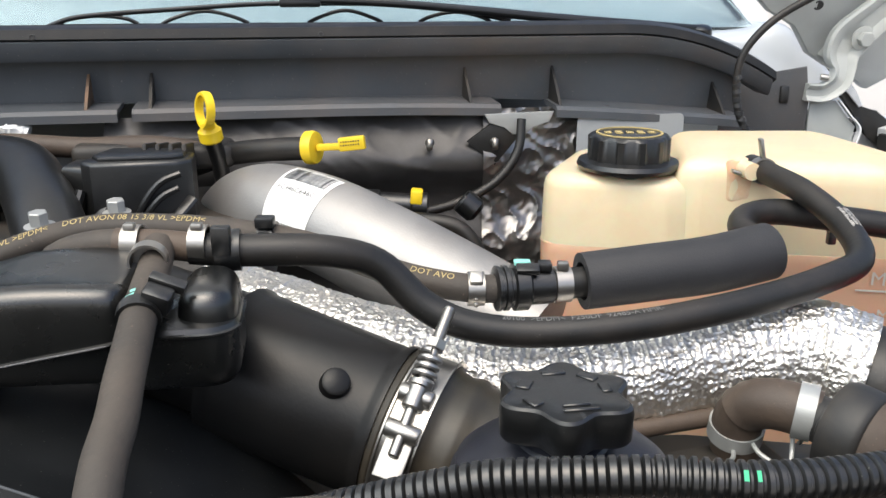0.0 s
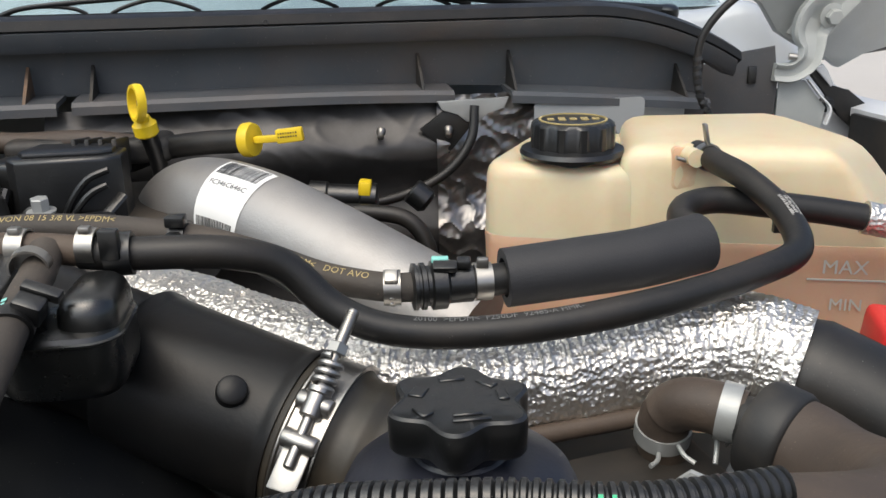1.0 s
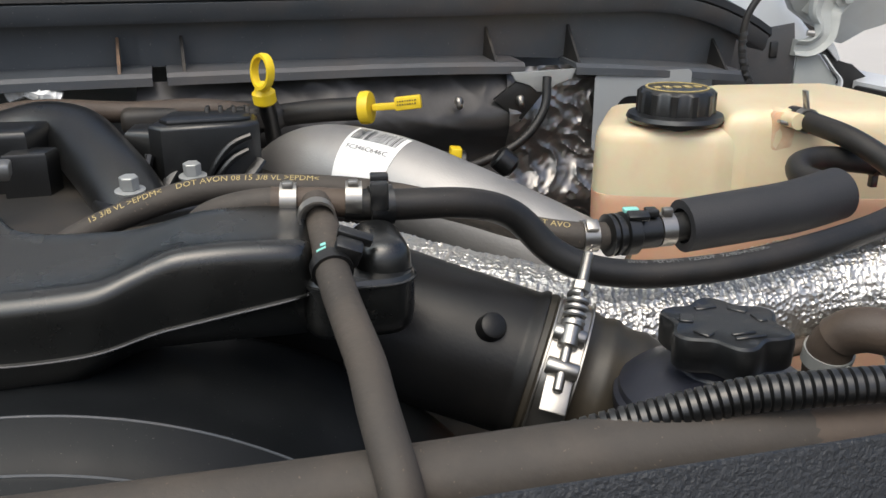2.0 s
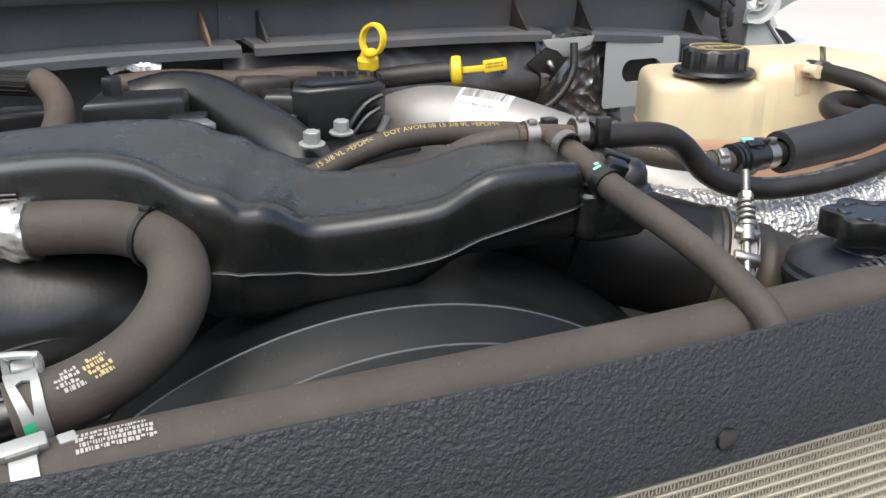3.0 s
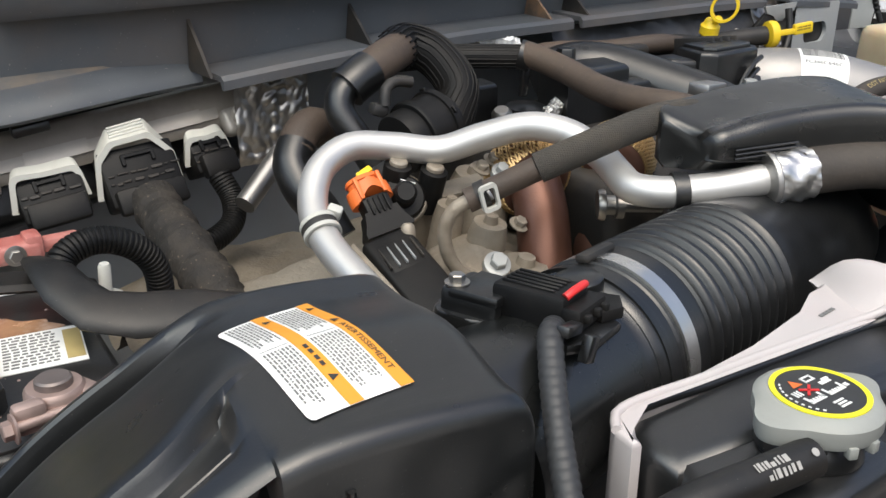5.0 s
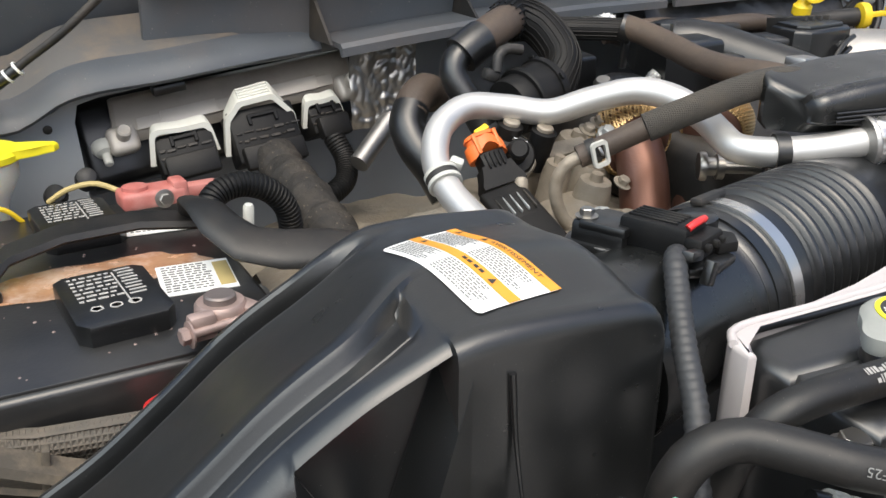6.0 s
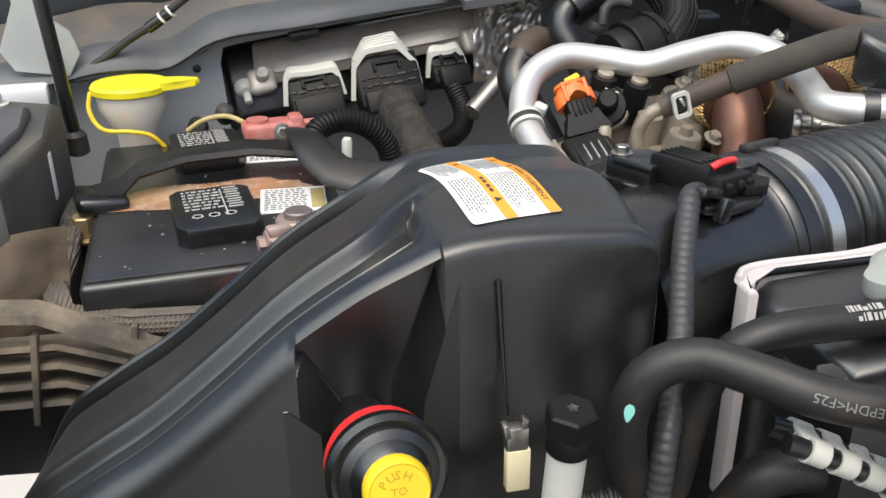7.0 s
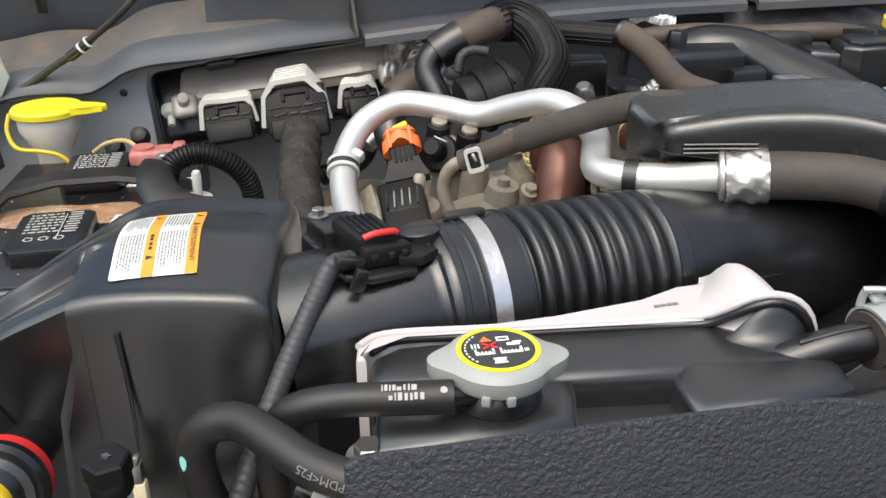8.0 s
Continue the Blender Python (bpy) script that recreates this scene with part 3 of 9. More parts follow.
for i, (x, z, w) in enumerate(rows):
    a, b = rows[max(0, i - 1)], rows[min(len(rows) - 1, i + 1)]
    t = Vector((b[0] - a[0], 0, b[1] - a[1])).normalized()
    n = Vector((t.z, 0, -t.x))
    y = 1.088 + 0.010 * min(1.0, max(0.0, (z - 1.385) / 0.03)) - 0.33 * max(0.0, z - 1.43)
    rings.append([Vector((x, y, z)) + n * (w * k) + Vector((0, d, 0)) for k, d in ((-1.0, 0.008), (-1.0, -0.003), (-0.86, -0.0065), (-0.62, -0.0050), (-0.35, 0.0), (0.35, 0.0), (0.62, -0.0050), (0.86, -0.0065), (1.0, -0.003), (1.0, 0.008))])
loft(bm, rings)
part("arm", bm, HINGEGREY, hinge)
bolt("bolt", (0.5095, 1.093, 1.4335), 0.0085, (0.1, -1, -0.15), HINGEGREY, hinge)
bm = bmesh.new()
lathe(bm, [(0.0040, 0), (0.0040, 0.009), (0.0030, 0.010)], (0.462, 1.088, 1.3875), (0.96, -0.2, -0.1), 14)
part("pivot_pin", bm, DULLALU, hinge, "bare steel pivot pin")


def on_bonnet(x, z, lift=0.0):
    return Vector((x, 1.168 + 0.19 * (x - 0.5615) - 0.47 * (z - 1.373) - lift, z))


RIM = round_outline([(0.335, 1.60), (0.345, 1.505), (0.392, 1.466), (0.430, 1.448), (0.460, 1.413), (0.492, 1.3955), (0.5355, 1.3776), (0.5594, 1.3627), (0.590, 1.381), (0.66, 1.40), (0.66, 1.60)], (0.002, 0.02, 0.02, 0.02, 0.01, 0.01, 0.008, 0.006, 0.008, 0.02, 0.002), 4)
bm = bmesh.new()
loft(bm, [[on_bonnet(x, z, d) for x, z in RIM] for d in (-0.014, -0.001)] + [[on_bonnet(x + (0.52 - x) * 0.012, z + (1.48 - z) * 0.012, 0.0008) for x, z in RIM]])
inner = tagged(part("bonnet_corner", bm, HINGEGREY), "pale painted inner corner of the raised bonnet", "bonnet", kind="structure")
bm = bmesh.new()
rows = spline([on_bonnet(x, z, 0.001) for x, z in ((0.478, 1.409), (0.4904, 1.430), (0.508, 1.447), (0.535, 1.462), (0.57, 1.485), (0.60, 1.53))], 0.005)
loft(bm, [[p + d * k + Vector((0, -h, 0)) for k, h in ((-0.010, -0.002), (-0.006, 0.0022), (0.0, 0.0034), (0.006, 0.0022), (0.010, -0.002))] for p, d in [(q[0], Vector((q[1].z, 0, -q[1].x)).normalized()) for q in frames(rows)]])
part("pressed_bead", bm, HINGEGREY, inner)
for x, z in ((0.4538, 1.4719), (0.5078, 1.4541)):
    bm = bmesh.new()
    lathe(bm, [(0.0062, 0), (0.0062, 0.0006), (0.0040, 0.0004), (0.0035, -0.002)], on_bonnet(x, z, 0.001), (0, -0.9, -0.42), 18)
    part("hole", bm, INK, inner, "dark round hole")

bm = bmesh.new()
rings = []
for x, z in catmull([(0.300, 1.431), (0.335, 1.4330), (0.3726, 1.4357), (0.412, 1.4400), (0.434, 1.4470), (0.4558, 1.4439), (0.4742, 1.4296), (0.4979, 1.409), (0.5175, 1.388), (0.545, 1.362), (0.575, 1.335), (0.64, 1.31)], 4):
    rings.append([Vector((x, y, z + dz)) for y, dz in ((1.168, -0.085), (1.176, -0.040), (1.184, -0.016), (1.194, -0.004), (1.206, 0.0), (1.30, -0.002), (1.36, -0.012), (1.36, -0.085))])
loft(bm, rings)
part("fender_top", bm, BODYWHITE, None, "glossy white rear end of the front fender", category="fender", kind="structure")
bm = bmesh.new()
tube(bm, [(0.437, 1.292, 1.434), (0.408, 1.345, 1.481), (0.37, 1.42, 1.54)], 0.0065, 10)
part("pillar_seal", bm, DARKRUBBER, None, "black rubber strip beside the windscreen pillar", category="seal", kind="structure")
bm = bmesh.new()
prism(bm, [(0.5120, 1.360), (0.5337, 1.3399), (0.5525, 1.3088), (0.58, 1.285), (0.64, 1.275), (0.64, 1.300), (0.590, 1.3171), (0.5671, 1.3379), (0.5437, 1.342), (0.5303, 1.3645)], 0.008, pose(0, 1.156, 0, 90, 0, 0), 0.002)
part("fender_liner_end", bm, DIRTYPLASTIC, None, "dark grey plastic liner end behind the hinge", category="liner", kind="structure")
bm = bmesh.new()
lathe(bm, [(0.010, 0), (0.010, 0.006), (0.006, 0.008), (0.006, 0.014)], (0.537, 1.148, 1.3200), (0.1, -1, 0.15), 16)
part("liner_pin", bm, DARKRUBBER, None, "black plastic pin in the liner end", category="pin", kind="structure")
bm = bmesh.new()
prism(bm, [(0.518, 1.366), (0.5395, 1.3430), (0.5435, 1.346), (0.5327, 1.3645), (0.5270, 1.3720)], 0.006, pose(0, 1.146, 0, 90, 0, 0), 0.0015)
part("fender_tab", bm, BODYWHITE, None, "white painted tab of the fender beside the hinge", category="fender", kind="structure")
mirror = thing("door_mirror", (1.05, 1.75, 1.36), "black plastic door mirror outside the cab", "mirror")
bm = bmesh.new()
rbox(bm, (0.42, 0.10, 0.075), pose(1.12, 1.85, 1.375, 0, 4, 11), 0.02, 3)
part("housing", bm, BLACK, mirror)
mirror["kind"] = "structure"
bm = bmesh.new()
tube(bm, [(0.98, 1.84, 1.345), (0.86, 1.86, 1.325), (0.68, 1.93, 1.29), (0.50, 2.02, 1.26), (0.34, 2.10, 1.25)], 0.024, 14, 0.03)
part("arm", bm, BLACK, mirror)
bm = bmesh.new()
CAB = [(1.20, 0.70), (1.20, 1.44), (1.86, 1.87), (2.05, 1.92), (2.75, 1.92), (2.75, 0.70)]
loft(bm, [[truck(u, v, z) for v, z in CAB] for u in (0.68, 0.72)])
loft(bm, [[truck(u, v, z) for v, z in CAB] for u in (-0.84, -0.80)])
part("cab_side", bm, BODYWHITE, None, "white painted side of the cab", category="cab side", kind="structure")
bm = bmesh.new()
loft(bm, [[truck(u, v, z) for v, z in ((1.80, 1.84), (2.05, 1.92), (2.75, 1.92), (2.75, 1.89), (2.05, 1.89), (1.80, 1.81))] for u in (-0.80, 0.68)])
part("cab_roof", bm, BODYWHITE, None, "white painted cab roof behind the windscreen", category="cab roof", kind="structure")
loom = thing("hinge_wiring", (0.325, 0.90, 1.36), "thin black taped wiring running up to the bonnet", "cable")
part("cable", tube(bmesh.new(), [(0.338, 0.955, 1.325), (0.3335, 0.96, 1.3421), (0.3259, 0.96, 1.3543), (0.3211, 0.96, 1.3681), (0.3177, 0.96, 1.3852), (0.3181, 0.96, 1.4088), (0.3223, 0.96, 1.4255), (0.3354, 0.96, 1.4453), (0.3568, 0.96, 1.4648), (0.395, 0.955, 1.488), (0.45, 0.94, 1.52)], 0.0042, 12), DARKRUBBER, loom)
for k in range(9):
    bm = bmesh.new()
    p, q = Vector((0.3345, 0.96, 1.340)), Vector((0.3178, 0.96, 1.400))
    f = k / 8
    c = p.lerp(q, f) - Vector((0.0055 * math.sin(math.pi * f), 0, 0))
    band(bm, c, (0.25 * math.cos(math.pi * f) - 0.12, 0.1 - 0.2 * (k % 2), 0.9), 0.0042, 0.0045, 0.0007, 14)
    part("tape_turn", bm, GREYTAPE, loom)

# left corner: cowl end, dusty flange and hinge
EDGE = [(-1.20, 0.790, 1.288), (-1.13, 0.798, 1.294), (-1.102, 0.80, 1.299), (-1.075, 0.80, 1.304), (-1.04, 0.805, 1.304), (-1.019, 0.81, 1.302), (-1.0, 0.81, 1.310), (-0.98, 0.81, 1.322), (-0.956, 0.81, 1.329), (-0.896, 0.815, 1.334), (-0.851, 0.82, 1.339), (-0.80, 0.833, 1.343), (-0.74, 0.85, 1.346)]
SANDY = material("sand_dusted_plastic", (0.095, 0.092, 0.088), 0.75, vary=0.25, scale=14, dirt=(0.26, 0.18, 0.11), dirt_amount=0.75, dirt_scale=11)
line = spline(EDGE, 0.012)
bm = bmesh.new()
loft(bm, [[p + Vector((0, a, b)) for a, b in ((0.0, 0.0), (-0.003, 0.003), (0.0, 0.010), (0.012, 0.020), (0.034, 0.026), (0.034, 0.021), (0.015, 0.014), (0.004, 0.0))] for p in line])
part("cowl_end_flange", bm, COWL, None, "grey rolled plastic flange at the end of the cowl", category="flange", kind="structure")
bm = bmesh.new()
loft(bm, [[p + Vector((0, a, b)) for a, b in ((0.024, 0.020), (0.030, 0.0265), (0.06, 0.034), (0.085, 0.050), (0.09, 0.05), (0.09, 0.018))] for p in line])
part("dusty_ledge", bm, SANDY, None, "tan dusty ledge at the end of the cowl", category="ledge", kind="structure")
bm = bmesh.new()
rbox(bm, (0.46, 0.006, 0.20), pose(-1.06, 0.885, 1.425, 14, 0, 8), 0.002)
part("plenum_wall", bm, COWL, None, "dusty grey plastic wall at the end of the cowl", category="panel", kind="structure")
bm = bmesh.new()
rbox(bm, (0.010, 0.004, 0.022), pose(-1.075, 0.878, 1.385, 14, 0, 8), 0.001)
part("panel_slot", bm, BLACK, None, "dark slot in the plenum wall", category="slot", kind="structure")
hinge = thing("bonnet_hinge", (-1.13, 0.8, 1.32), "pale painted bonnet hinge beside the gas strut", "hinge")
bm = bmesh.new()
prism(bm, [(-1.155, 1.33), (-1.145, 1.312), (-1.10, 1.305), (-1.088, 1.325), (-1.094, 1.345), (-1.112, 1.358), (-1.105, 1.40), (-1.12, 1.46), (-1.142, 1.46), (-1.136, 1.37)], 0.004, pose(0, 0.80, 0, 90, 0, 0), 0.001)
part("plate", bm, HINGEGREY, hinge)
bm = bmesh.new()
rbox(bm, (0.09, 0.05, 0.018), pose(-1.165, 0.795, 1.292, 0, 0, 8), 0.003)
part("foot", bm, BODYWHITE, hinge, "white painted hinge foot")
strut = thing("gas_strut", (-1.09, 0.727, 1.26), "black gas strut holding the bonnet up", "gas strut")
bm = bmesh.new()
tube(bm, [(-1.0905, 0.727, 1.265), (-1.096, 0.717, 1.39), (-1.103, 0.704, 1.56)], 0.0058, 14, 0.05)
part("rod", bm, SATIN, strut)
bm = bmesh.new()
lathe(bm, [(0.006, -0.012), (0.0095, -0.010), (0.0095, 0.006), (0.0062, 0.010)], (-1.0905, 0.727, 1.264), (-0.04, -0.08, 1), 18)
part("socket", bm, DIRTYPLASTIC, strut)

# open bonnet above the cowl
bm = bmesh.new()
loft(bm, [[truck(u, 0.98 - 0.30 * s, 1.56 + 1.05 * s) for u in (-0.85, -0.5, -0.11, 0.3, 0.63)] + [truck(u, 1.02 - 0.30 * s, 1.57 + 1.05 * s) for u in (0.63, 0.3, -0.11, -0.5, -0.85)] for s in (0, 0.25, 0.5, 0.75, 1.0)])
part("open_bonnet", bm, BODYWHITE, None, "open white bonnet of the truck, raised on its hinges", category="bonnet", kind="structure")

# ---- the coolant bottle and what stands by it ----
bottle = thing("coolant_bottle", (0.3, 0.72, 1.17), "yellowed translucent plastic coolant bottle, half full", "coolant bottle")


def outline_rings(pts, radii, rows):
    """The outline carried up by heights and drawn inwards towards its middle."""
    loop = round_outline(pts, radii)
    c = sum(loop, Vector((0, 0))) / len(loop)
    rings = []
    for z, inset in rows:
        ring = []
        for q in loop:
            d = q - c
            ring.append(Vector((*(c + d * max(0.05, 1 - inset / d.length)), z)))
        rings.append(ring)
    return rings


LOBE = [(0.0745, 0.706), (0.180, 0.683), (0.262, 0.700), (0.262, 0.840), (0.128, 0.838)]
BODY = [(0.186, 0.690), (0.207, 0.6835), (0.395, 0.655), (0.445, 0.720), (0.425, 0.845), (0.215, 0.845)]
bm = bmesh.new()
loft(bm, outline_rings(LOBE, (0.030, 0.02, 0.02, 0.02, 0.025), ((1.2895, 0), (1.318, 0.0004), (1.336, 0.0012), (1.3415, 0.0028), (1.3448, 0.0055), (1.3468, 0.0095), (1.3478, 0.015), (1.348, 0.024))))
part("filler_lobe", bm, BOTTLE, bottle)
bm = bmesh.new()
rings = outline_rings(BODY, (0.010, 0.012, 0.03, 0.03, 0.03, 0.02), ((1.2895, 0), (1.318, 0.0), (1.346, 0.001), (1.354, 0.003), (1.359, 0.007), (1.362, 0.012), (1.3638, 0.019), (1.3645, 0.030)))
for ring in rings:
    for v in ring:
        v.x -= 0.80 * max(0.0, v.z - 1.29) * min(1.0, max(0.0, (v.x - 0.29) / 0.12))
loft(bm, rings)
part("main_body", bm, BOTTLE, bottle)
LOW = [(0.0745, 0.706), (0.180, 0.683), (0.207, 0.6830), (0.395, 0.6545), (0.446, 0.720), (0.425, 0.845), (0.128, 0.840)]
bm = bmesh.new()
loft(bm, outline_rings(LOW, (0.030, 0.02, 0.012, 0.03, 0.03, 0.03, 0.025), ((1.12, 0.006), (1.20, 0.002), (1.280, 0.0), (1.2888, -0.0006), (1.2895, 0.0))))
part("lower_body", bm, COOLANT, bottle, "pinkish lower body filled with coolant")
# recessed panel with the hose nipple
bm = bmesh.new()
loft(bm, [[Vector((0.2345 + x * g, 0.6797 - 0.15 * x + y, 1.3475 + z * g)) for x, z in ring_loop(0.019, 0.034, 0.004, 4)] for y, g in ((0.006, 1.0), (-0.0002, 1.0), (-0.0009, 0.93), (-0.0010, 0.3))])
part("nipple_panel", bm, material("rust_stained_plastic", (0.66, 0.42, 0.26), 0.42, vary=0.2, scale=60, Subsurface_Weight=0.3, Subsurface_Scale=0.01, dirt=(0.72, 0.60, 0.42), dirt_amount=0.8, dirt_scale=45), bottle, "rust-stained boss round the hose nipple")
bm = bmesh.new()
lathe(bm, [(0.0085, -0.010), (0.0085, 0.004), (0.0068, 0.005), (0.0068, 0.022)], (0.2365, 0.686, 1.3585), (0.12, -1, 0.02), 20)
part("nipple", bm, BOTTLE, bottle)
LM = pose(0.340, 0.6605, 0, 0, 0, -8.6)
bm = bmesh.new()
write_flat(bm, "MAX", 0.016, LM @ pose(0.0, 0.0, 1.268, 90, 0, 0))
write_flat(bm, "MIN", 0.014, LM @ pose(0.008, 0.0, 1.238, 90, 0, 0))
rbox(bm, (0.06, 0.001, 0.0012), LM @ pose(0.02, 0.0, 1.263), 0)
part("level_marks", bm, GREYPLASTIC, bottle, "moulded level marks MAX and MIN")
CAP = (0.1545, 0.7225, 1.3500)
bm = bmesh.new()
lathe(bm, [(0.026, -0.006), (0.026, 0.0), (0.041, 0.001), (0.0425, 0.004), (0.041, 0.0075), (0.033, 0.009)], CAP, n=44)
lathe(bm, [(0.0325, 0.008), (0.0325, 0.0265), (0.031, 0.029), (0.028, 0.0298)], CAP, n=96, wobble=lambda a, h: 0.0016 * (1 if math.sin(12 * a) > 0.15 else 0) if h < 0.027 else 0)
cap_ob = part("screw_cap", bm, BLACK, bottle, "black ribbed screw cap with yellow print")
bm = bmesh.new()
lathe(bm, [(0.0255, 0), (0.0275, 0), (0.0275, 0.0008), (0.0255, 0.0008), (0.0255, 0)], (CAP[0], CAP[1], CAP[2] + 0.0298), n=44)
part("yellow_ring", bm, YELLOWINK, cap_ob)
for k in range(5):
    bm = bmesh.new()
    rbox(bm, (0.0055, 0.011 if k % 2 else 0.007, 0.0008), pose(CAP[0] - 0.018 + 0.009 * k, CAP[1], CAP[2] + 0.0303), 0)
    part("print_mark", bm, YELLOWINK, cap_ob)

# red part below the bottle
red = thing("red_battery_cover", (0.37, 0.55, 1.25), "glossy red plastic cover beside the foil duct", "plastic cover")
bm = bmesh.new()
rbox(bm, (0.11, 0.055, 0.030), pose(0.392, 0.560, 1.250, 0, 6, -12), 0.006, 3)
for k in range(4):
    rbox(bm, (0.006, 0.050, 0.008), pose(0.352 + 0.024 * k, 0.556 - 0.005 * k, 1.2665 - 0.0025 * k, 0, 6, -12), 0.002, 2)
part("cover", bm, RED, red)
bm = bmesh.new()
tube(bm, [(0.34, 0.52, 1.25), (0.38, 0.51, 1.253), (0.45, 0.50, 1.24)], 0.009, 12)
part("cable", bm, DARKRUBBER, red)

# hoses
HOSE_A = [(-0.135, 0.450, 1.363), (-0.116, 0.451, 1.3615), (-0.062, 0.460, 1.358), (-0.036, 0.470, 1.347), (-0.012, 0.469, 1.324), (0.008, 0.466, 1.314), (0.04, 0.466, 1.308), (0.10, 0.470, 1.309), (0.17, 0.487, 1.315), (0.235, 0.515, 1.322), (0.272, 0.545, 1.327), (0.276, 0.582, 1.339), (0.263, 0.625, 1.353), (0.252, 0.660, 1.3575), (0.248, 0.678, 1.359), (0.246, 0.690, 1.359)]
hose = thing("overflow_hose", (0.05, 0.467, 1.31), "dark grey rubber hose curving round to the coolant bottle", "hose")
part("hose", tube(bmesh.new(), HOSE_A, 0.0090), DARKRUBBER, hose)
part("print", write_tube(bmesh.new(), "20100  >EPDM<  F250DF  92485-A HMR-", 0.0056, HOSE_A, 0.0090, 0.185, turn=-0.35), GREYINK, hose)
part("print", bars_tube(bmesh.new(), HOSE_A, 0.0090, 0.470, 0.026, 3, 0.0022, (0.2, -0.4, 1), seed=3), WHITEINK, hose)
bm = bmesh.new()
band(bm, (0.249, 0.672, 1.3585), (0.1, -1, 0.0), 0.0092, 0.008, 0.0012)
rbox(bm, (0.003, 0.007, 0.018), pose(0.247, 0.672, 1.375, 0, -12, 0), 0.001)
rbox(bm, (0.018, 0.007, 0.003), pose(0.234, 0.672, 1.356, 0, 15, 0), 0.001)
part("spring_clamp", bm, STEEL, hose, "bare steel spring clamp with bent ears")

HOSE_B = [(-0.345, 0.51, 1.300), (-0.30, 0.533, 1.325), (-0.235, 0.548, 1.345), (-0.178, 0.549, 1.347), (-0.11, 0.543, 1.342), (-0.06, 0.530, 1.333), (-0.02, 0.512, 1.325), (0.02, 0.503, 1.321), (0.035, 0.504, 1.321)]
hose = thing("heater_hose", (-0.178, 0.55, 1.34), "dusty brown rubber heater hose with yellow print", "hose")
part("hose", tube(bmesh.new(), HOSE_B, 0.0088), RUBBER, hose)
part("print", write_tube(bmesh.new(), "15 3/8 VL >EPDM<     DOT AVON 08 15 3/8 VL >EPDM<", 0.0062, HOSE_B, 0.0088, 0.06), YELLOWINK, hose)
part("print", write_tube(bmesh.new(), "EPDM<   DOT AVO", 0.0062, HOSE_B, 0.0088, 0.325), YELLOWINK, hose)
bm = bmesh.new()
band(bm, (0.020, 0.503, 1.321), (1, 0.05, 0), 0.0093, 0.010)
rbox(bm, (0.008, 0.008, 0.005), pose(0.02, 0.496, 1.330, 40, 0, 0), 0.001)
for k in range(4):
    a = radians(-20 - 22 * k)
    lathe(bm, [(0.0014, 0), (0.0012, 0.0010), (0.0004, 0.0012)], (0.02, 0.503 - 0.0103 * math.cos(a), 1.321 + 0.0103 * math.sin(a)), (0, -math.cos(a), math.sin(a)), 8)
part("ear_clamp", bm, STEEL, hose, "perforated steel ear clamp")
bm = bmesh.new()
band(bm, (-0.113, 0.5435, 1.3425), (1, -0.1, -0.08), 0.0083, 0.010, 0.002, 20)
band(bm, (-0.115, 0.4495, 1.362), (1, 0.14, 0), 0.0091, 0.013, 0.0022, 20)
rbox(bm, (0.010, 0.006, 0.016), pose(-0.116, 0.4400, 1.370), 0.0012)
rbox(bm, (0.012, 0.010, 0.007), pose(-0.113, 0.537, 1.354), 0.0012)
rbox(bm, (0.008, 0.082, 0.004), pose(-0.114, 0.497, 1.349, -5, 0, 0), 0.0012)
part("double_clip", bm, BLACK, hose, "black plastic clip joining two hoses")

conn = thing("quick_connector", (0.05, 0.505, 1.31), "black plastic quick connector with a teal tab between two hoses", "connector")
bm = bmesh.new()
lathe(bm, [(0.010, 0), (0.014, 0.001), (0.014, 0.003), (0.0125, 0.0035), (0.0125, 0.005), (0.014, 0.0055), (0.014, 0.008), (0.012, 0.009), (0.012, 0.011), (0.0145, 0.012), (0.0145, 0.020), (0.0115, 0.022), (0.0115, 0.036), (0.009, 0.037)], (0.031, 0.503, 1.321), (1, 0.20, 0), 28)
rbox(bm, (0.014, 0.008, 0.004), pose(0.051, 0.500, 1.3345, 20, 0, 0), 0.001)
rbox(bm, (0.008, 0.010, 0.005), pose(0.062, 0.507, 1.3345), 0.001)
part("body", bm, BLACK, conn)
bm = bmesh.new()
rbox(bm, (0.010, 0.006, 0.003), pose(0.048, 0.507, 1.3365), 0.0008)
part("tab", bm, TEALINK, conn, "teal locking tab")

FOAM_LINE = [(0.086, 0.514, 1.322), (0.13, 0.522, 1.325), (0.17, 0.532, 1.327), (0.212, 0.548, 1.331)]
foam = thing("insulated_hose", (0.15, 0.52, 1.31), "coolant hose in a thick black foam sleeve", "hose")
part("foam_sleeve", tube(bmesh.new(), FOAM_LINE, 0.0185, 28, wall=0.006, radius=lambda s, t: 0.0178 + 0.0010 * s / t), FOAM, foam, "thick black foam sleeve")
HOSE_C = [(0.060, 0.509, 1.321), (0.075, 0.512, 1.321), (0.15, 0.527, 1.326), (0.205, 0.547, 1.331), (0.216, 0.572, 1.330), (0.213, 0.600, 1.330), (0.221, 0.621, 1.334), (0.243, 0.631, 1.336), (0.285, 0.630, 1.332), (0.325, 0.628, 1.327), (0.355, 0.625, 1.322)]
part("hose", tube(bmesh.new(), HOSE_C, 0.0098), DARKRUBBER, foam)
part("foil_tail", tube(bmesh.new(), [(0.350, 0.6255, 1.323), (0.375, 0.622, 1.318), (0.42, 0.616, 1.308)], 0.0120, 14, 0.004), FOIL, foam, "foil sleeve on the hose end")
bm = bmesh.new()
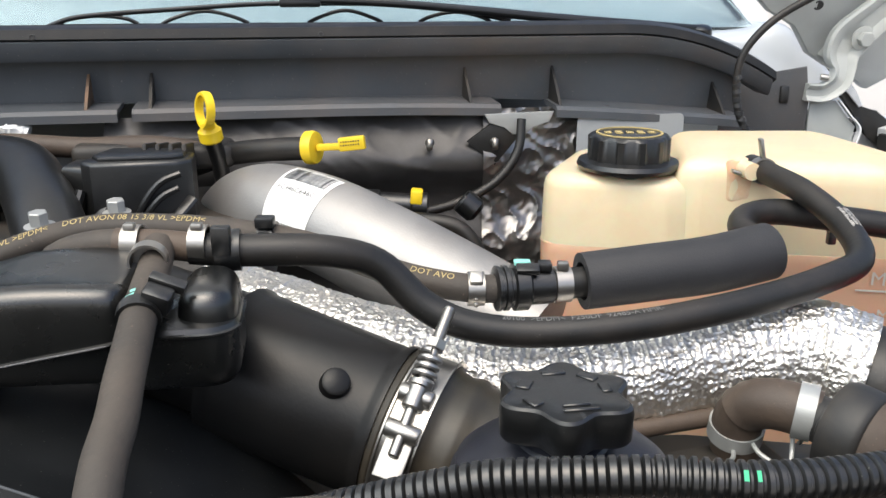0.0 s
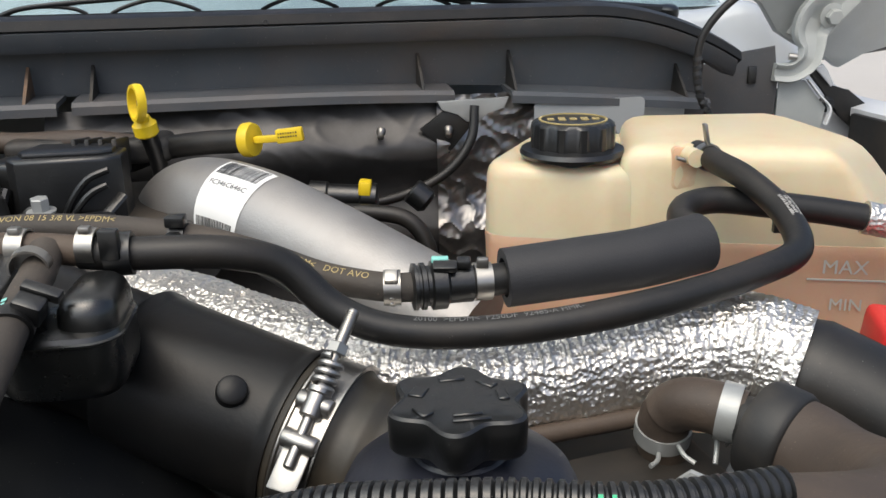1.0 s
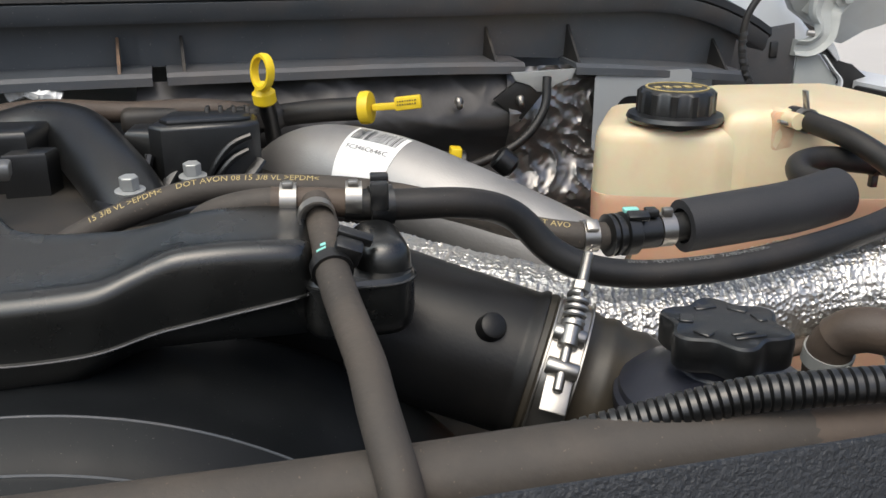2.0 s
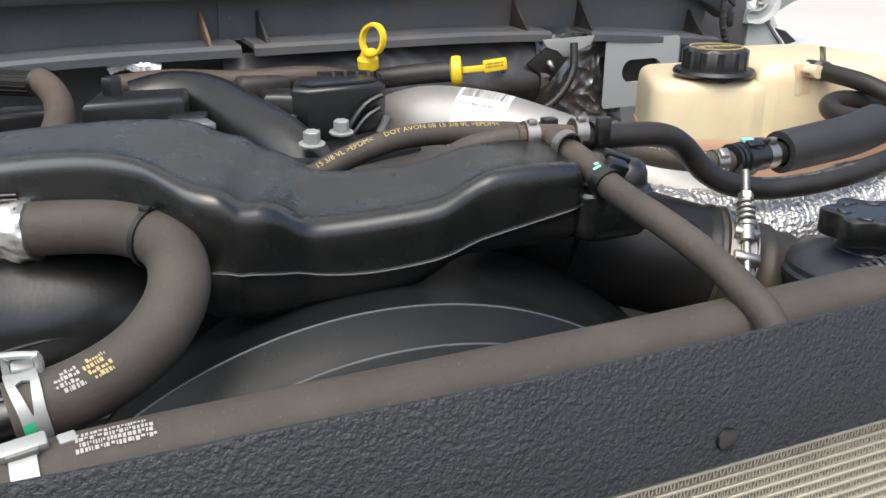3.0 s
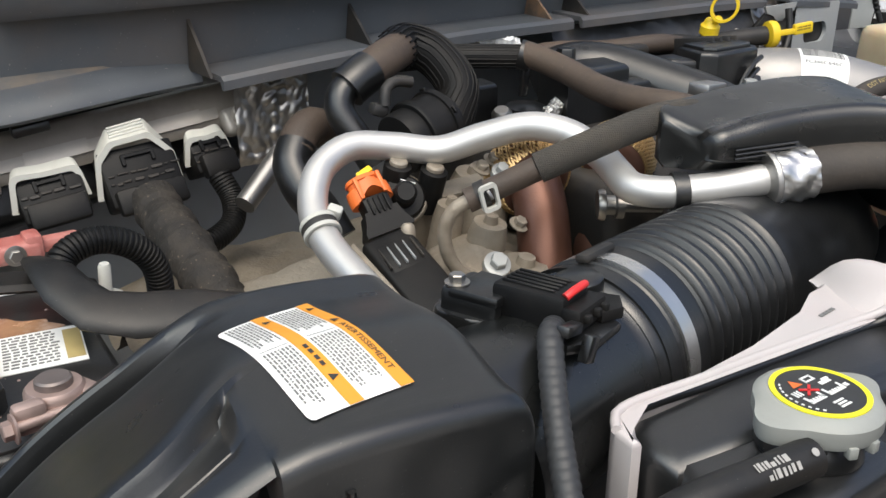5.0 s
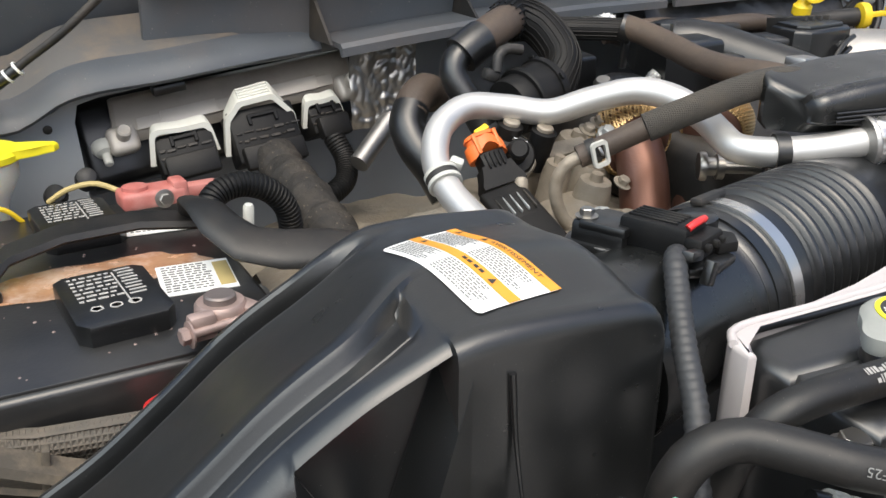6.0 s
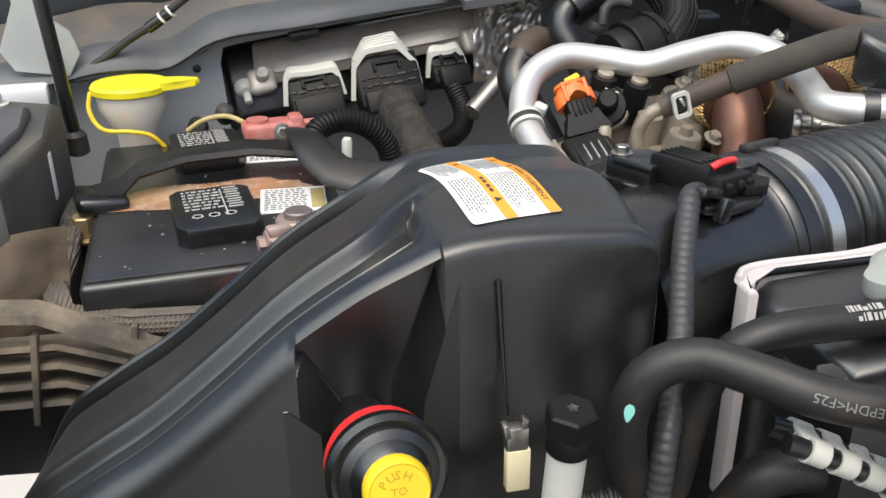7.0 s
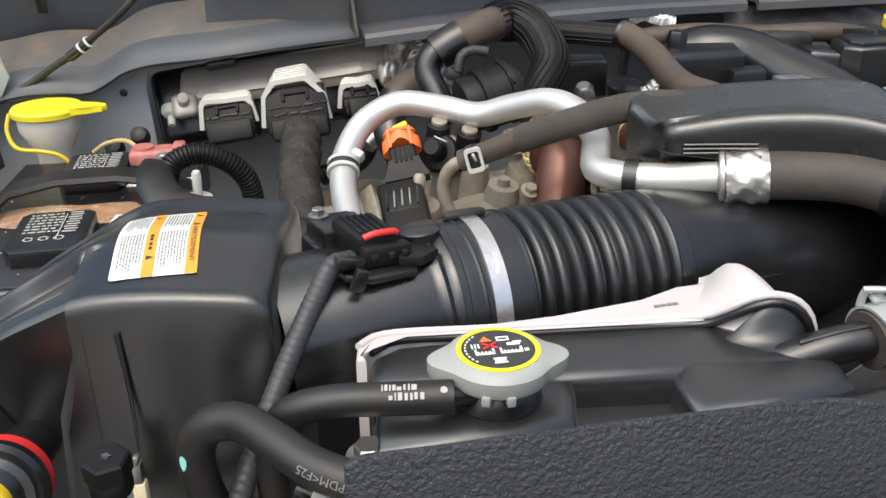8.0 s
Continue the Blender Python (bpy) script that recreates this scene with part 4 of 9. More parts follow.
band(bm, (0.290, 0.6300, 1.3315), (1, -0.05, -0.1), 0.0099, 0.004, 0.0012)
rbox(bm, (0.006, 0.006, 0.012), pose(0.290, 0.629, 1.3175), 0.001)
part("tie", bm, BLACK, foam, "black plastic tie")
bm = bmesh.new()
band(bm, (0.073, 0.5115, 1.321), (1, 0.15, 0), 0.0102, 0.010)
rbox(bm, (0.007, 0.005, 0.006), pose(0.073, 0.508, 1.334), 0.001)
part("ear_clamp", bm, STEEL, foam, "perforated steel ear clamp")

# silver charge pipe with its label
PIPE = [(-0.200, 0.80, 1.24), (-0.190, 0.785, 1.282), (-0.160, 0.752, 1.306), (-0.105, 0.710, 1.307), (-0.05, 0.672, 1.292), (0.01, 0.635, 1.270), (0.07, 0.60, 1.245)]
PIPE_R = 0.0405
pipe = thing("charge_pipe", (-0.1, 0.68, 1.25), "brushed aluminium charge pipe with a white barcode label", "pipe")
PIPEALU = material("dull_drawn_aluminium", (0.37, 0.36, 0.35), 0.55, 0.8, vary=0.12, scale=26, bump=0.25, fine=500, dirt=(0.24, 0.22, 0.20), dirt_amount=0.4, dirt_scale=18)
part("pipe", tube(bmesh.new(), PIPE, PIPE_R, 40), PIPEALU, pipe)
line = spline(PIPE, 0.004)
fr = frames(line, (0.1, -0.75, 0.75))
at_s = [0.0]
for a, b in zip(line, line[1:]):
    at_s.append(at_s[-1] + (b - a).length)


def on_pipe(s, h, lift):
    j = max(0, min(len(at_s) - 2, sum(1 for q in at_s if q <= s) - 1))
    f = (s - at_s[j]) / (at_s[j + 1] - at_s[j])
    p, t, u, w = [fr[j][k].lerp(fr[j + 1][k], f) for k in range(4)]
    a = h / PIPE_R
    return p + (PIPE_R + lift) * (math.cos(a) * u - math.sin(a) * w)


def pipe_patch(bm, s0, s1, h0, h1, lift, n=10):
    grid = [[bm.verts.new(on_pipe(s0 + (s1 - s0) * i / n, h0 + (h1 - h0) * j / n, lift)) for j in range(n + 1)] for i in range(n + 1)]
    for i in range(n):
        for j in range(n):
            bm.faces.new((grid[i][j], grid[i + 1][j], grid[i + 1][j + 1], grid[i][j + 1]))
    return bm


S0 = 0.143
label = part("label", pipe_patch(bmesh.new(), S0, S0 + 0.046, -0.050, 0.026, 0.0006), PAPER, pipe, "white barcode label FC346C646C")
bm = bmesh.new()
rnd = random.Random(5)
for h0, h1 in ((0.006, 0.024), (-0.048, -0.032)):
    s = S0 + 0.003
    while s < S0 + 0.042:
        w = rnd.choice((0.0004, 0.0007, 0.0011))
        pipe_patch(bm, s, s + w, h0, h1, 0.0009, 3)
        s += w + rnd.choice((0.0005, 0.0008))
part("barcode", bm, INK, label, kind="stuff")
bm = bmesh.new()
vs, fs = letters("FC346C646C", 0.0065)
nv = [bm.verts.new(on_pipe(S0 + 0.004 + v.x, -0.005 + v.y, 0.0009)) for v in vs]
for f in fs:
    bm.faces.new([nv[i] for i in f])
part("print", bm, INK, label)

# lower flange of the charge pipe and boots behind
bm = bmesh.new()
tube(bm, [(-0.10, 0.60, 1.262), (-0.06, 0.585, 1.255), (-0.01, 0.56, 1.245), (0.03, 0.54, 1.235)], 0.008, 12)
part("pipe_bracket", bm, DULLALU, pipe, "lower brushed bracket rail")

# foil wrapped duct
FOIL_LINE = [(-0.160, 0.572, 1.279), (-0.12, 0.550, 1.277), (-0.06, 0.518, 1.270), (0.0, 0.498, 1.263), (0.06, 0.496, 1.261), (0.13, 0.508, 1.265), (0.19, 0.518, 1.270), (0.235, 0.513, 1.271), (0.262, 0.499, 1.266)]
duct = thing("foil_wrapped_duct", (0.08, 0.485, 1.24), "air duct wrapped in crinkled silver foil", "duct")


def foil_tube(pts, r, seed):
    """A hose with wrinkled skin: hoops, dents and folds as geometry."""
    line = spline(pts, 0.0011)
    fr = frames(line)
    rings, n = [], 210
    for i, (p, t, u, v) in enumerate(fr):
        ring = []
        for j in range(n):
            a = 2 * math.pi * j / n
            d = math.cos(a) * u + math.sin(a) * v
            s, h = i * 0.0011, a * r
            big = noise.noise(Vector((s * 45, h * 45, seed)))
            j1 = noise.noise(Vector((s * 140, h * 60, seed + 4)))
            j2 = noise.noise(Vector((s * 60, h * 140, seed + 9)))
            hoop = (1 - abs(math.sin(math.pi * s / 0.0062 + 2.2 * j1))) ** 2 * (0.55 + 0.45 * j2)
            run = (1 - abs(math.sin(math.pi * h / 0.0070 + 2.6 * j2))) ** 2 * (0.5 + 0.5 * j1)
            ring.append(p + d * (r + 0.0014 * big + 0.0021 * hoop + 0.0015 * run))
        rings.append(ring)
    return loft(bmesh.new(), rings)


part("foil_wrap", foil_tube(FOIL_LINE, 0.0365, 3.0), FOIL, duct, smooth=50)
DUCT_END = [(0.255, 0.502, 1.267), (0.265, 0.496, 1.264), (0.30, 0.474, 1.250), (0.34, 0.445, 1.228), (0.38, 0.41, 1.19)]
part("rubber_end", tube(bmesh.new(), DUCT_END, 0.0360, 32, radius=lambda s, t: 0.0335 if s < 0.012 else 0.0355), DARKRUBBER, duct, "dull black rubber end of the duct")
bm = bmesh.new()
tube(bm, [(0.0, 0.462, 1.246), (0.07, 0.462, 1.242), (0.14, 0.474, 1.246), (0.19, 0.484, 1.25)], 0.006, 10)
part("seam_flap", bm, BROWNRUBBER, duct, "brown dirty seam under the foil")

# intercooler boot with its T-bolt clamp
BOOT = [(-0.185, 0.4955, 1.3010), (-0.155, 0.4855, 1.2940), (-0.1267, 0.476, 1.287), (-0.094, 0.465, 1.278), (-0.0616, 0.454, 1.2696), (-0.029, 0.4435, 1.2608)]
boot = thing("intercooler_boot", (-0.07, 0.43, 1.24), "large black rubber intercooler boot with a steel T-bolt clamp", "air hose")


def boot_radius(s, t):
    f = s / t
    step = 0.0452 if f > 0.40 else 0.0405
    return step - 0.002 * max(0, f - 0.4) + (0.0012 if 0.40 < f < 0.43 else 0) + (0.0022 if f > 0.975 else 0)


part("boot", tube(bmesh.new(), BOOT, 0.045, 48, step=0.003, radius=boot_radius), BOOTRUBBER, boot)
W = Vector((0.93, -0.31, -0.25)).normalized()
E0 = Vector((-0.029, 0.4435, 1.2608))
bm = bmesh.new()
lathe(bm, [(0.030, 0.0), (0.045, 0.0005), (0.046, 0.004), (0.0445, 0.006), (0.0445, 0.026), (0.0422, 0.029), (0.0412, 0.035), (0.0425, 0.039), (0.0425, 0.043), (0.0402, 0.047), (0.0395, 0.055), (0.0405, 0.060), (0.0375, 0.068), (0.0345, 0.080)], E0, W, 48)
part("silicone_sleeve", bm, SLEEVERUBBER, boot, "brown dirty ribbed silicone sleeve")
bm = bmesh.new()
M = E0 + W * 0.016
lathe(bm, [(0.0446, -0.010), (0.0475, -0.0105), (0.0475, -0.0095), (0.0456, -0.009), (0.0456, 0.009), (0.0475, 0.0095), (0.0475, 0.0105), (0.0446, 0.010)], M, W, 56)
part("clamp_band", bm, STEEL, boot, "polished steel clamp band")
R = Vector((0.339, 0.651, 0.680)).normalized()
side = W.cross(R).normalized()
up = R
T0 = Vector((-0.0165, 0.405, 1.2902)) - side * 0.004
bm = bmesh.new()
for s in (-1, 1):
    lathe(bm, [(0.0045, -0.009), (0.005, -0.008), (0.005, 0.008), (0.0045, 0.009)], T0 + up * (0.010 * s - 0.002) + side * 0.003, W, 16)
rbox(bm, (0.015, 0.030, 0.002), axis_matrix(T0 - up * 0.022 + side * 0.001, side, up) , 0.001)
part("clamp_bridge", bm, STEEL, boot, "rolled steel bridge of the clamp")
bm = bmesh.new()
lathe(bm, [(0.002, -0.026), (0.0030, -0.025), (0.0030, 0.030), (0.0030, 0.059), (0.0024, 0.060)], T0 + side * 0.004, R, 14)
for k in range(14):
    band(bm, T0 + side * 0.004 + R.normalized() * (0.0425 + 0.0012 * k), R, 0.0029, 0.0006, 0.0004, 14)
part("t_bolt", bm, STEEL, boot, "long threaded T-bolt")
bm = bmesh.new()
tube(bm, [T0 + side * 0.004 + R.normalized() * (0.0155 + 0.0170 * k / 48) + 0.0052 * (math.cos(2 * math.pi * k / 12) * side + math.sin(2 * math.pi * k / 12) * W) for k in range(49)], 0.0017, 8, 0.0012)
part("spring", bm, DULLALU, boot, "coil spring on the T-bolt")
bm = bmesh.new()
lathe(bm, [(0.0045, 0.000), (0.0058, 0.001), (0.0058, 0.012), (0.0066, 0.0128), (0.0066, 0.0155), (0.004, 0.016)], T0 + side * 0.004, R, 16)
prism(bm, [(0.0055 * math.cos(radians(60 * k)), 0.0055 * math.sin(radians(60 * k))) for k in range(6)], 0.006, axis_matrix(T0 + side * 0.004 + R.normalized() * 0.0345, R), 0.0005, 1)
part("nut", bm, STEEL, boot, "zinc nut and spacer")
NUB = Vector((-0.0565, 0.4185, 1.2985))
bm = bmesh.new()
lathe(bm, [(0.0085, -0.012), (0.0080, 0.002), (0.0074, 0.0045), (0.0060, 0.0055)], NUB, (0.25, -0.75, 0.62), 24)
part("nub", bm, BOOTRUBBER, boot)

# power steering reservoir
PS = Vector((0.057, 0.372, 1.282))
res = thing("power_steering_reservoir", PS - Vector((0, 0, 0.06)), "dark blue-black fluid reservoir with a scalloped screw cap", "reservoir")
bm = bmesh.new()
lathe(bm, [(0.051, -0.06), (0.0525, -0.016), (0.054, -0.014), (0.054, -0.008), (0.0515, -0.006), (0.051, -0.002), (0.045, 0.003), (0.030, 0.008), (0.018, 0.010)], PS, n=56)
part("body", bm, NAVY, res)
bm = bmesh.new()
lathe(bm, [(0.021, 0.005), (0.0225, 0.008), (0.0215, 0.010), (0.0205, 0.011), (0.0205, 0.018)], PS, n=36)
part("neck", bm, NAVY, res)
bm = bmesh.new()
lathe(bm, [(0.019, 0.016), (0.0285, 0.017), (0.030, 0.019), (0.0305, 0.032), (0.0298, 0.0345), (0.0280, 0.0355), (0.0272, 0.0350), (0.010, 0.0350)], PS, n=96, wobble=lambda a, h: 0.0036 * math.cos(6 * a + 0.5) if h > 0.0165 else 0)
cap_ob = part("cap", bm, BLACK, res, "black scalloped cap with raised symbols")
for k, (a, w, d) in enumerate(((100, 0.012, 0.004), (160, 0.009, 0.007), (215, 0.009, 0.006), (285, 0.017, 0.0022), (283, 0.013, 0.0022), (10, 0.009, 0.005), (50, 0.010, 0.005))):
    rr = 0.0195 if k not in (4,) else 0.0145
    bm = bmesh.new()
    rbox(bm, (w, d, 0.0012), pose(PS.x + rr * math.cos(radians(a)), PS.y + rr * math.sin(radians(a)), PS.z + 0.0353, 0, 0, a - 90 if k < 3 or k > 4 else 8), 0.0005, 1)
    part("raised_mark", bm, BLACK, cap_ob)

# corrugated wiring sleeve on the hose
LOOM = [(-0.067, 0.276, 1.3075), (-0.046, 0.273, 1.3165), (-0.024, 0.270, 1.3240), (-0.004, 0.267, 1.3305), (0.016, 0.2645, 1.3360), (0.044, 0.260, 1.3400), (0.073, 0.2565, 1.3425), (0.101, 0.2525, 1.3430), (0.118, 0.2535, 1.3428), (0.140, 0.2575, 1.3425), (0.157, 0.2620, 1.3420)]
loom = thing("corrugated_loom", (0.06, 0.327, 1.285), "black split corrugated wiring sleeve with green paint marks", "wiring loom")
part("sleeve", sleeve(bmesh.new(), LOOM, 0.0072, 0.0038, 0.0013, 24), BLACK, loom)
for s in (0.171, 0.1748):
    part("paint_mark", bars_tube(bmesh.new(), LOOM, 0.0076, s, 0.0014, 1, 0.0062, (0, -0.9, 0.45)), GREENINK, loom, "bright green paint mark")

# elbow hose and the bracketed joint at the end of the radiator hose
elbow = thing("outlet_elbow", (0.175, 0.46, 1.24), "brown dusty rubber elbow held by two spring clamps", "hose")
ELBOW = [(0.176, 0.470, 1.228), (0.173, 0.465, 1.248), (0.175, 0.459, 1.263), (0.184, 0.450, 1.271), (0.196, 0.442, 1.272), (0.206, 0.436, 1.270)]
part("hose", tube(bmesh.new(), ELBOW, 0.0145, 26), BROWNRUBBER, elbow)
part("print", bars_tube(bmesh.new(), ELBOW, 0.0146, 0.050, 0.003, 3, 0.0024, (-0.3, -1, 0.7)), WHITEINK, elbow)
for p, w in (((0.1735, 0.466, 1.246), (0.0, -0.3, 1)), ((0.201, 0.439, 1.2715), (1, -0.5, -0.1))):
    bm = bmesh.new()
    band(bm, p, w, 0.0147, 0.010, 0.0013, 40)
    clamp = part("spring_clamp", bm, WHITESTEEL, elbow, "pale spring clamp")
    m = axis_matrix(p, w)
    for s in (-1, 1):
        bm = bmesh.new()
        tube(bm, [m @ Vector((0.005 * s, -0.015, 0.003 * s)), m @ Vector((0.007 * s, -0.021, 0.002 * s)), m @ Vector((0.012 * s, -0.026, 0.001 * s))], 0.0014, 8, 0.003)
        part("clamp_ear", bm, WHITESTEEL, clamp)
bm = bmesh.new()
rbox(bm, (0.003, 0.0008, 0.004), pose(0.199, 0.4245, 1.275, -20, 0, -30), 0)
part("paint_mark", bm, GREENINK, elbow, "green paint dab")
joint = thing("bracketed_joint", (0.235, 0.428, 1.23), "black plastic joint with a thick dusty brown hose", "hose joint")
JW = Vector((0.62, -0.68, -0.10)).normalized()
J0 = Vector((0.203, 0.437, 1.2705))
bm = bmesh.new()
lathe(bm, [(0.0130, 0.0), (0.0135, 0.009), (0.0160, 0.010), (0.0160, 0.016)], J0, JW, 28)
lathe(bm, [(0.017, 0.0), (0.0262, 0.002), (0.0275, 0.005), (0.0275, 0.019), (0.0262, 0.022), (0.0245, 0.023)], J0 + JW * 0.012, JW, 44)
part("collar", bm, DIRTYPLASTIC, joint, "dusty dark rubber collar")
bm = bmesh.new()
prism(bm, [(0, 0), (0.020, 0.010), (0.024, 0.002), (-0.004, -0.022), (-0.014, -0.020)], 0.016, axis_matrix(J0 + JW * 0.012 + Vector((-0.016, -0.012, -0.014)), JW), 0.001)
part("strap", bm, BLACK, joint)
BIG = [J0 + JW * 0.020, J0 + JW * 0.040, (0.238, 0.385, 1.266), (0.244, 0.345, 1.278), (0.228, 0.306, 1.297), (0.196, 0.281, 1.310), (0.155, 0.272, 1.316), (0.10, 0.267, 1.316), (0.04, 0.267, 1.313)]
part("hose", tube(bmesh.new(), BIG, 0.0245, 32, radius=lambda s, t: 0.0248 - 0.0075 * max(0.0, s / t - 0.25) / 0.75), BROWNRUBBER, joint)
bm = bmesh.new()
tube(bm, [(0.163, 0.400, 1.252), (0.172, 0.396, 1.262), (0.180, 0.391, 1.256), (0.188, 0.386, 1.262)], 0.0022, 8)
part("clip", bm, WHITESTEEL, joint, "bent pale wire clip")
bm = bmesh.new()
rbox(bm, (0.13, 0.10, 0.012), pose(0.15, 0.42, 1.222, 4, 0, 20), 0.004)
part("bracket_plate", bm, DIRTYPLASTIC, None, "dull cast bracket below the outlet elbow", category="bracket")

# dipsticks
for base, top, ring_w, lab in (((-0.200, 0.79, 1.30), (-0.206, 0.772, 1.371), (0.80, 0.60, 0.0), "yellow ring-handled dipstick in a black tube"),):
    stick = thing("dipstick", base, lab, "dipstick")
    part("tube", tube(bmesh.new(), [base, (-0.202, 0.783, 1.34), top], 0.0075, 14), BLACK, stick)
    bm = bmesh.new()
    lathe(bm, [(0.0085, -0.008), (0.0105, -0.006), (0.0105, 0.003), (0.008, 0.005), (0.006, 0.010)], top, (-0.1, -0.25, 1), 20)
    c = Vector((-0.2045, 0.755, 1.3940))
    tube(bm, [Vector(top) + Vector((0, 0, 0.003)), Vector((-0.2055, 0.766, 1.378)), Vector((-0.205, 0.761, 1.382))], 0.0058, 10, 0.003, flat=0.7)
    m = axis_matrix(c, ring_w, (0.0, -0.6, 0.8))
    loop = []
    for k in range(41):
        a = 2 * math.pi * k / 40
        loop.append([m @ Vector((r * 0.93 * math.cos(a), r * 1.10 * math.sin(a), w)) for r, w in ((0.0122, -0.0036), (0.0118, 0.0), (0.0122, 0.0036), (0.0148, 0.0036), (0.0155, 0.0), (0.0148, -0.0036))])
    loft(bm, loop, ends=False)
    part("handle", bm, YELLOW, stick, "yellow plastic ring handle")
stick = thing("dipstick", (-0.2, 0.80, 1.32), "yellow T-handled dipstick lying in a black tube", "dipstick")
part("tube", tube(bmesh.new(), [(-0.235, 0.80, 1.335), (-0.20, 0.795, 1.347), (-0.16, 0.783, 1.354), (-0.119, 0.770, 1.358)], 0.0105, 16), DARKRUBBER, stick)
bm = bmesh.new()
lathe(bm, [(0.009, -0.003), (0.0145, -0.001), (0.0150, 0.004), (0.0140, 0.008), (0.008, 0.009)], (-0.119, 0.768, 1.359), (1, -0.35, 0.08), 28)
rbox(bm, (0.022, 0.006, 0.006), pose(-0.100, 0.760, 1.361, 0, -5, -12), 0.0012)
rbox(bm, (0.024, 0.006, 0.012), pose(-0.079, 0.755, 1.365, 0, -8, -12), 0.0015)
handle = part("handle", bm, YELLOW, stick, "yellow T-shaped handle")
bm = bmesh.new()
for k in range(8):
    for j in range(2):
        rbox(bm, (0.0013 if k % 3 else 0.0008, 0.0004, 0.0013), pose(-0.0885 + 0.0022 * k, 0.7536 - 0.00047 * k, 1.3632 + 0.0030 * j + 0.0003 * k, 0, -8, -12), 0)
part("print", bm, INK, handle)

# firewall insulation, pipe bundle and small hoses
blanket = thing("foil_insulation", (0.0, 0.93, 1.1), "wrinkled dull foil insulation on the firewall", "insulation")
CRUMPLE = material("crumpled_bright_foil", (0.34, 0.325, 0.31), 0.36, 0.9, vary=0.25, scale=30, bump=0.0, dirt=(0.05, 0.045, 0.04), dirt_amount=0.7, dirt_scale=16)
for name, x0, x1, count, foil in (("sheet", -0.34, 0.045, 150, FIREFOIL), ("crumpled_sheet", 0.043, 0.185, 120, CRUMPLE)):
    bm = bmesh.new()
    rows = []
    for i in range(count):
        x = x0 + (x1 - x0) * i / (count - 1)
        row = []
        for j in range(120):
            z = 1.10 + 0.268 * j / 119
            bulge = 0.030 * math.exp(-((z - 1.315) / 0.035) ** 2) * (1 if x < 0.04 else math.exp(-((x - 0.04) / 0.05) ** 2)) + 0.02 * math.exp(-((z - 1.22) / 0.03) ** 2)
            fold = noise.noise(Vector((x * 6 + z * 5, z * 8, 2)))
            w = 0.004 * (1 - abs(fold)) ** 3
            if foil is CRUMPLE:
                a = noise.noise(Vector((x * 38 + z * 20, z * 40, 5)))
                b = noise.noise(Vector((x * 70 - z * 50, z * 90, 8)))
                w += 0.006 * (1 - abs(a)) ** 3 + 0.0014 * (1 - abs(b)) ** 3
            else:
                w += 0.0012 * (1 - abs(noise.noise(Vector((x * 30 + z * 18, z * 34, 5))))) ** 5
            row.append(Vector((x, 0.950 + 0.19 * x - bulge - w, z)))
        rows.append(row)
    loft(bm, rows, ends=False, closed=False)
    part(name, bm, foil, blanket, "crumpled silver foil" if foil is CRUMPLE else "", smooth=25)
for p in ((-0.014, 0.915, 1.338), (0.055, 0.925, 1.337)):
    bm = bmesh.new()
    lathe(bm, [(0.005, 0), (0.005, 0.003), (0.0035, 0.005), (0.0035, 0.012), (0.002, 0.013)], p, (0, -0.9, -0.4), 14)
    part("stud", bm, STEEL, blanket, "zinc stud")
bm = bmesh.new()
prism(bm, [(0, 0.012), (0.030, 0.034), (0.058, 0.020), (0.030, -0.014)], 0.006, pose(0.025, 0.928, 1.325, 90, 0, 5), 0.001)
part("rubber_pad", bm, DARKRUBBER, blanket, "black rubber pad")
bm = bmesh.new()
prism(bm, [(0.0, 0.0), (0.075, 0.002), (0.070, -0.010), (0.052, -0.013), (0.045, -0.022), (0.030, -0.022), (0.022, -0.013), (0.006, -0.010)], 0.004, pose(0.043, 0.925, 1.366, 90, 0, 8), 0.001)
part("bracket", bm, WHITESTEEL, blanket, "pale painted bracket under the cowl lip")
part("wiring", tube(bmesh.new(), [(0.082, 0.915, 1.362), (0.078, 0.905, 1.33), (0.055, 0.895, 1.30), (0.01, 0.885, 1.278), (-0.05, 0.87, 1.268)], 0.005, 10), DARKRUBBER, blanket, "thin black hose hanging from the bracket")
panel = thing("firewall_panel", (0.205, 0.965, 1.25), "white painted firewall panel with an oval hole", "panel", kind="structure")
bm = bmesh.new()
outer = ring_loop(0.125, 0.090, 0.006, 5)
inner = ring_loop(0.066, 0.030, 0.0149, 5)
m = pose(0.208, 0.968, 1.314, 90, 0, 11)
rings = [[m @ Vector((x, y, 0)) for x, y in outer], [m @ Vector((x, y + 0.002, 0)) for x, y in inner], [m @ Vector((x, y + 0.002, -0.006)) for x, y in inner]]
loft(bm, rings, ends=False)
part("sheet", bm, PRIMER, panel)
# plain dark block that closes the oval hole from behind
bm = bmesh.new()
rbox(bm, (0.085, 0.01, 0.05), m @ pose(0, 0.002, -0.012, -90, 0, 0), 0.002)
part("hole_backing", bm, DARKRUBBER, panel, "plain dark block behind the hole")
fuel = thing("fuel_line_connector", (0.0, 0.83, 1.27), "black quick connector with a yellow clip on a bent hose", "connector")
bm = bmesh.new()
lathe(bm, [(0.010, 0), (0.014, 0.002), (0.014, 0.018), (0.012, 0.020), (0.012, 0.050), (0.014, 0.052), (0.014, 0.066), (0.010, 0.068)], (-0.082, 0.848, 1.289), (1, 0.0, -0.06), 22)
part("body", bm, BLACK, fuel)
bm = bmesh.new()
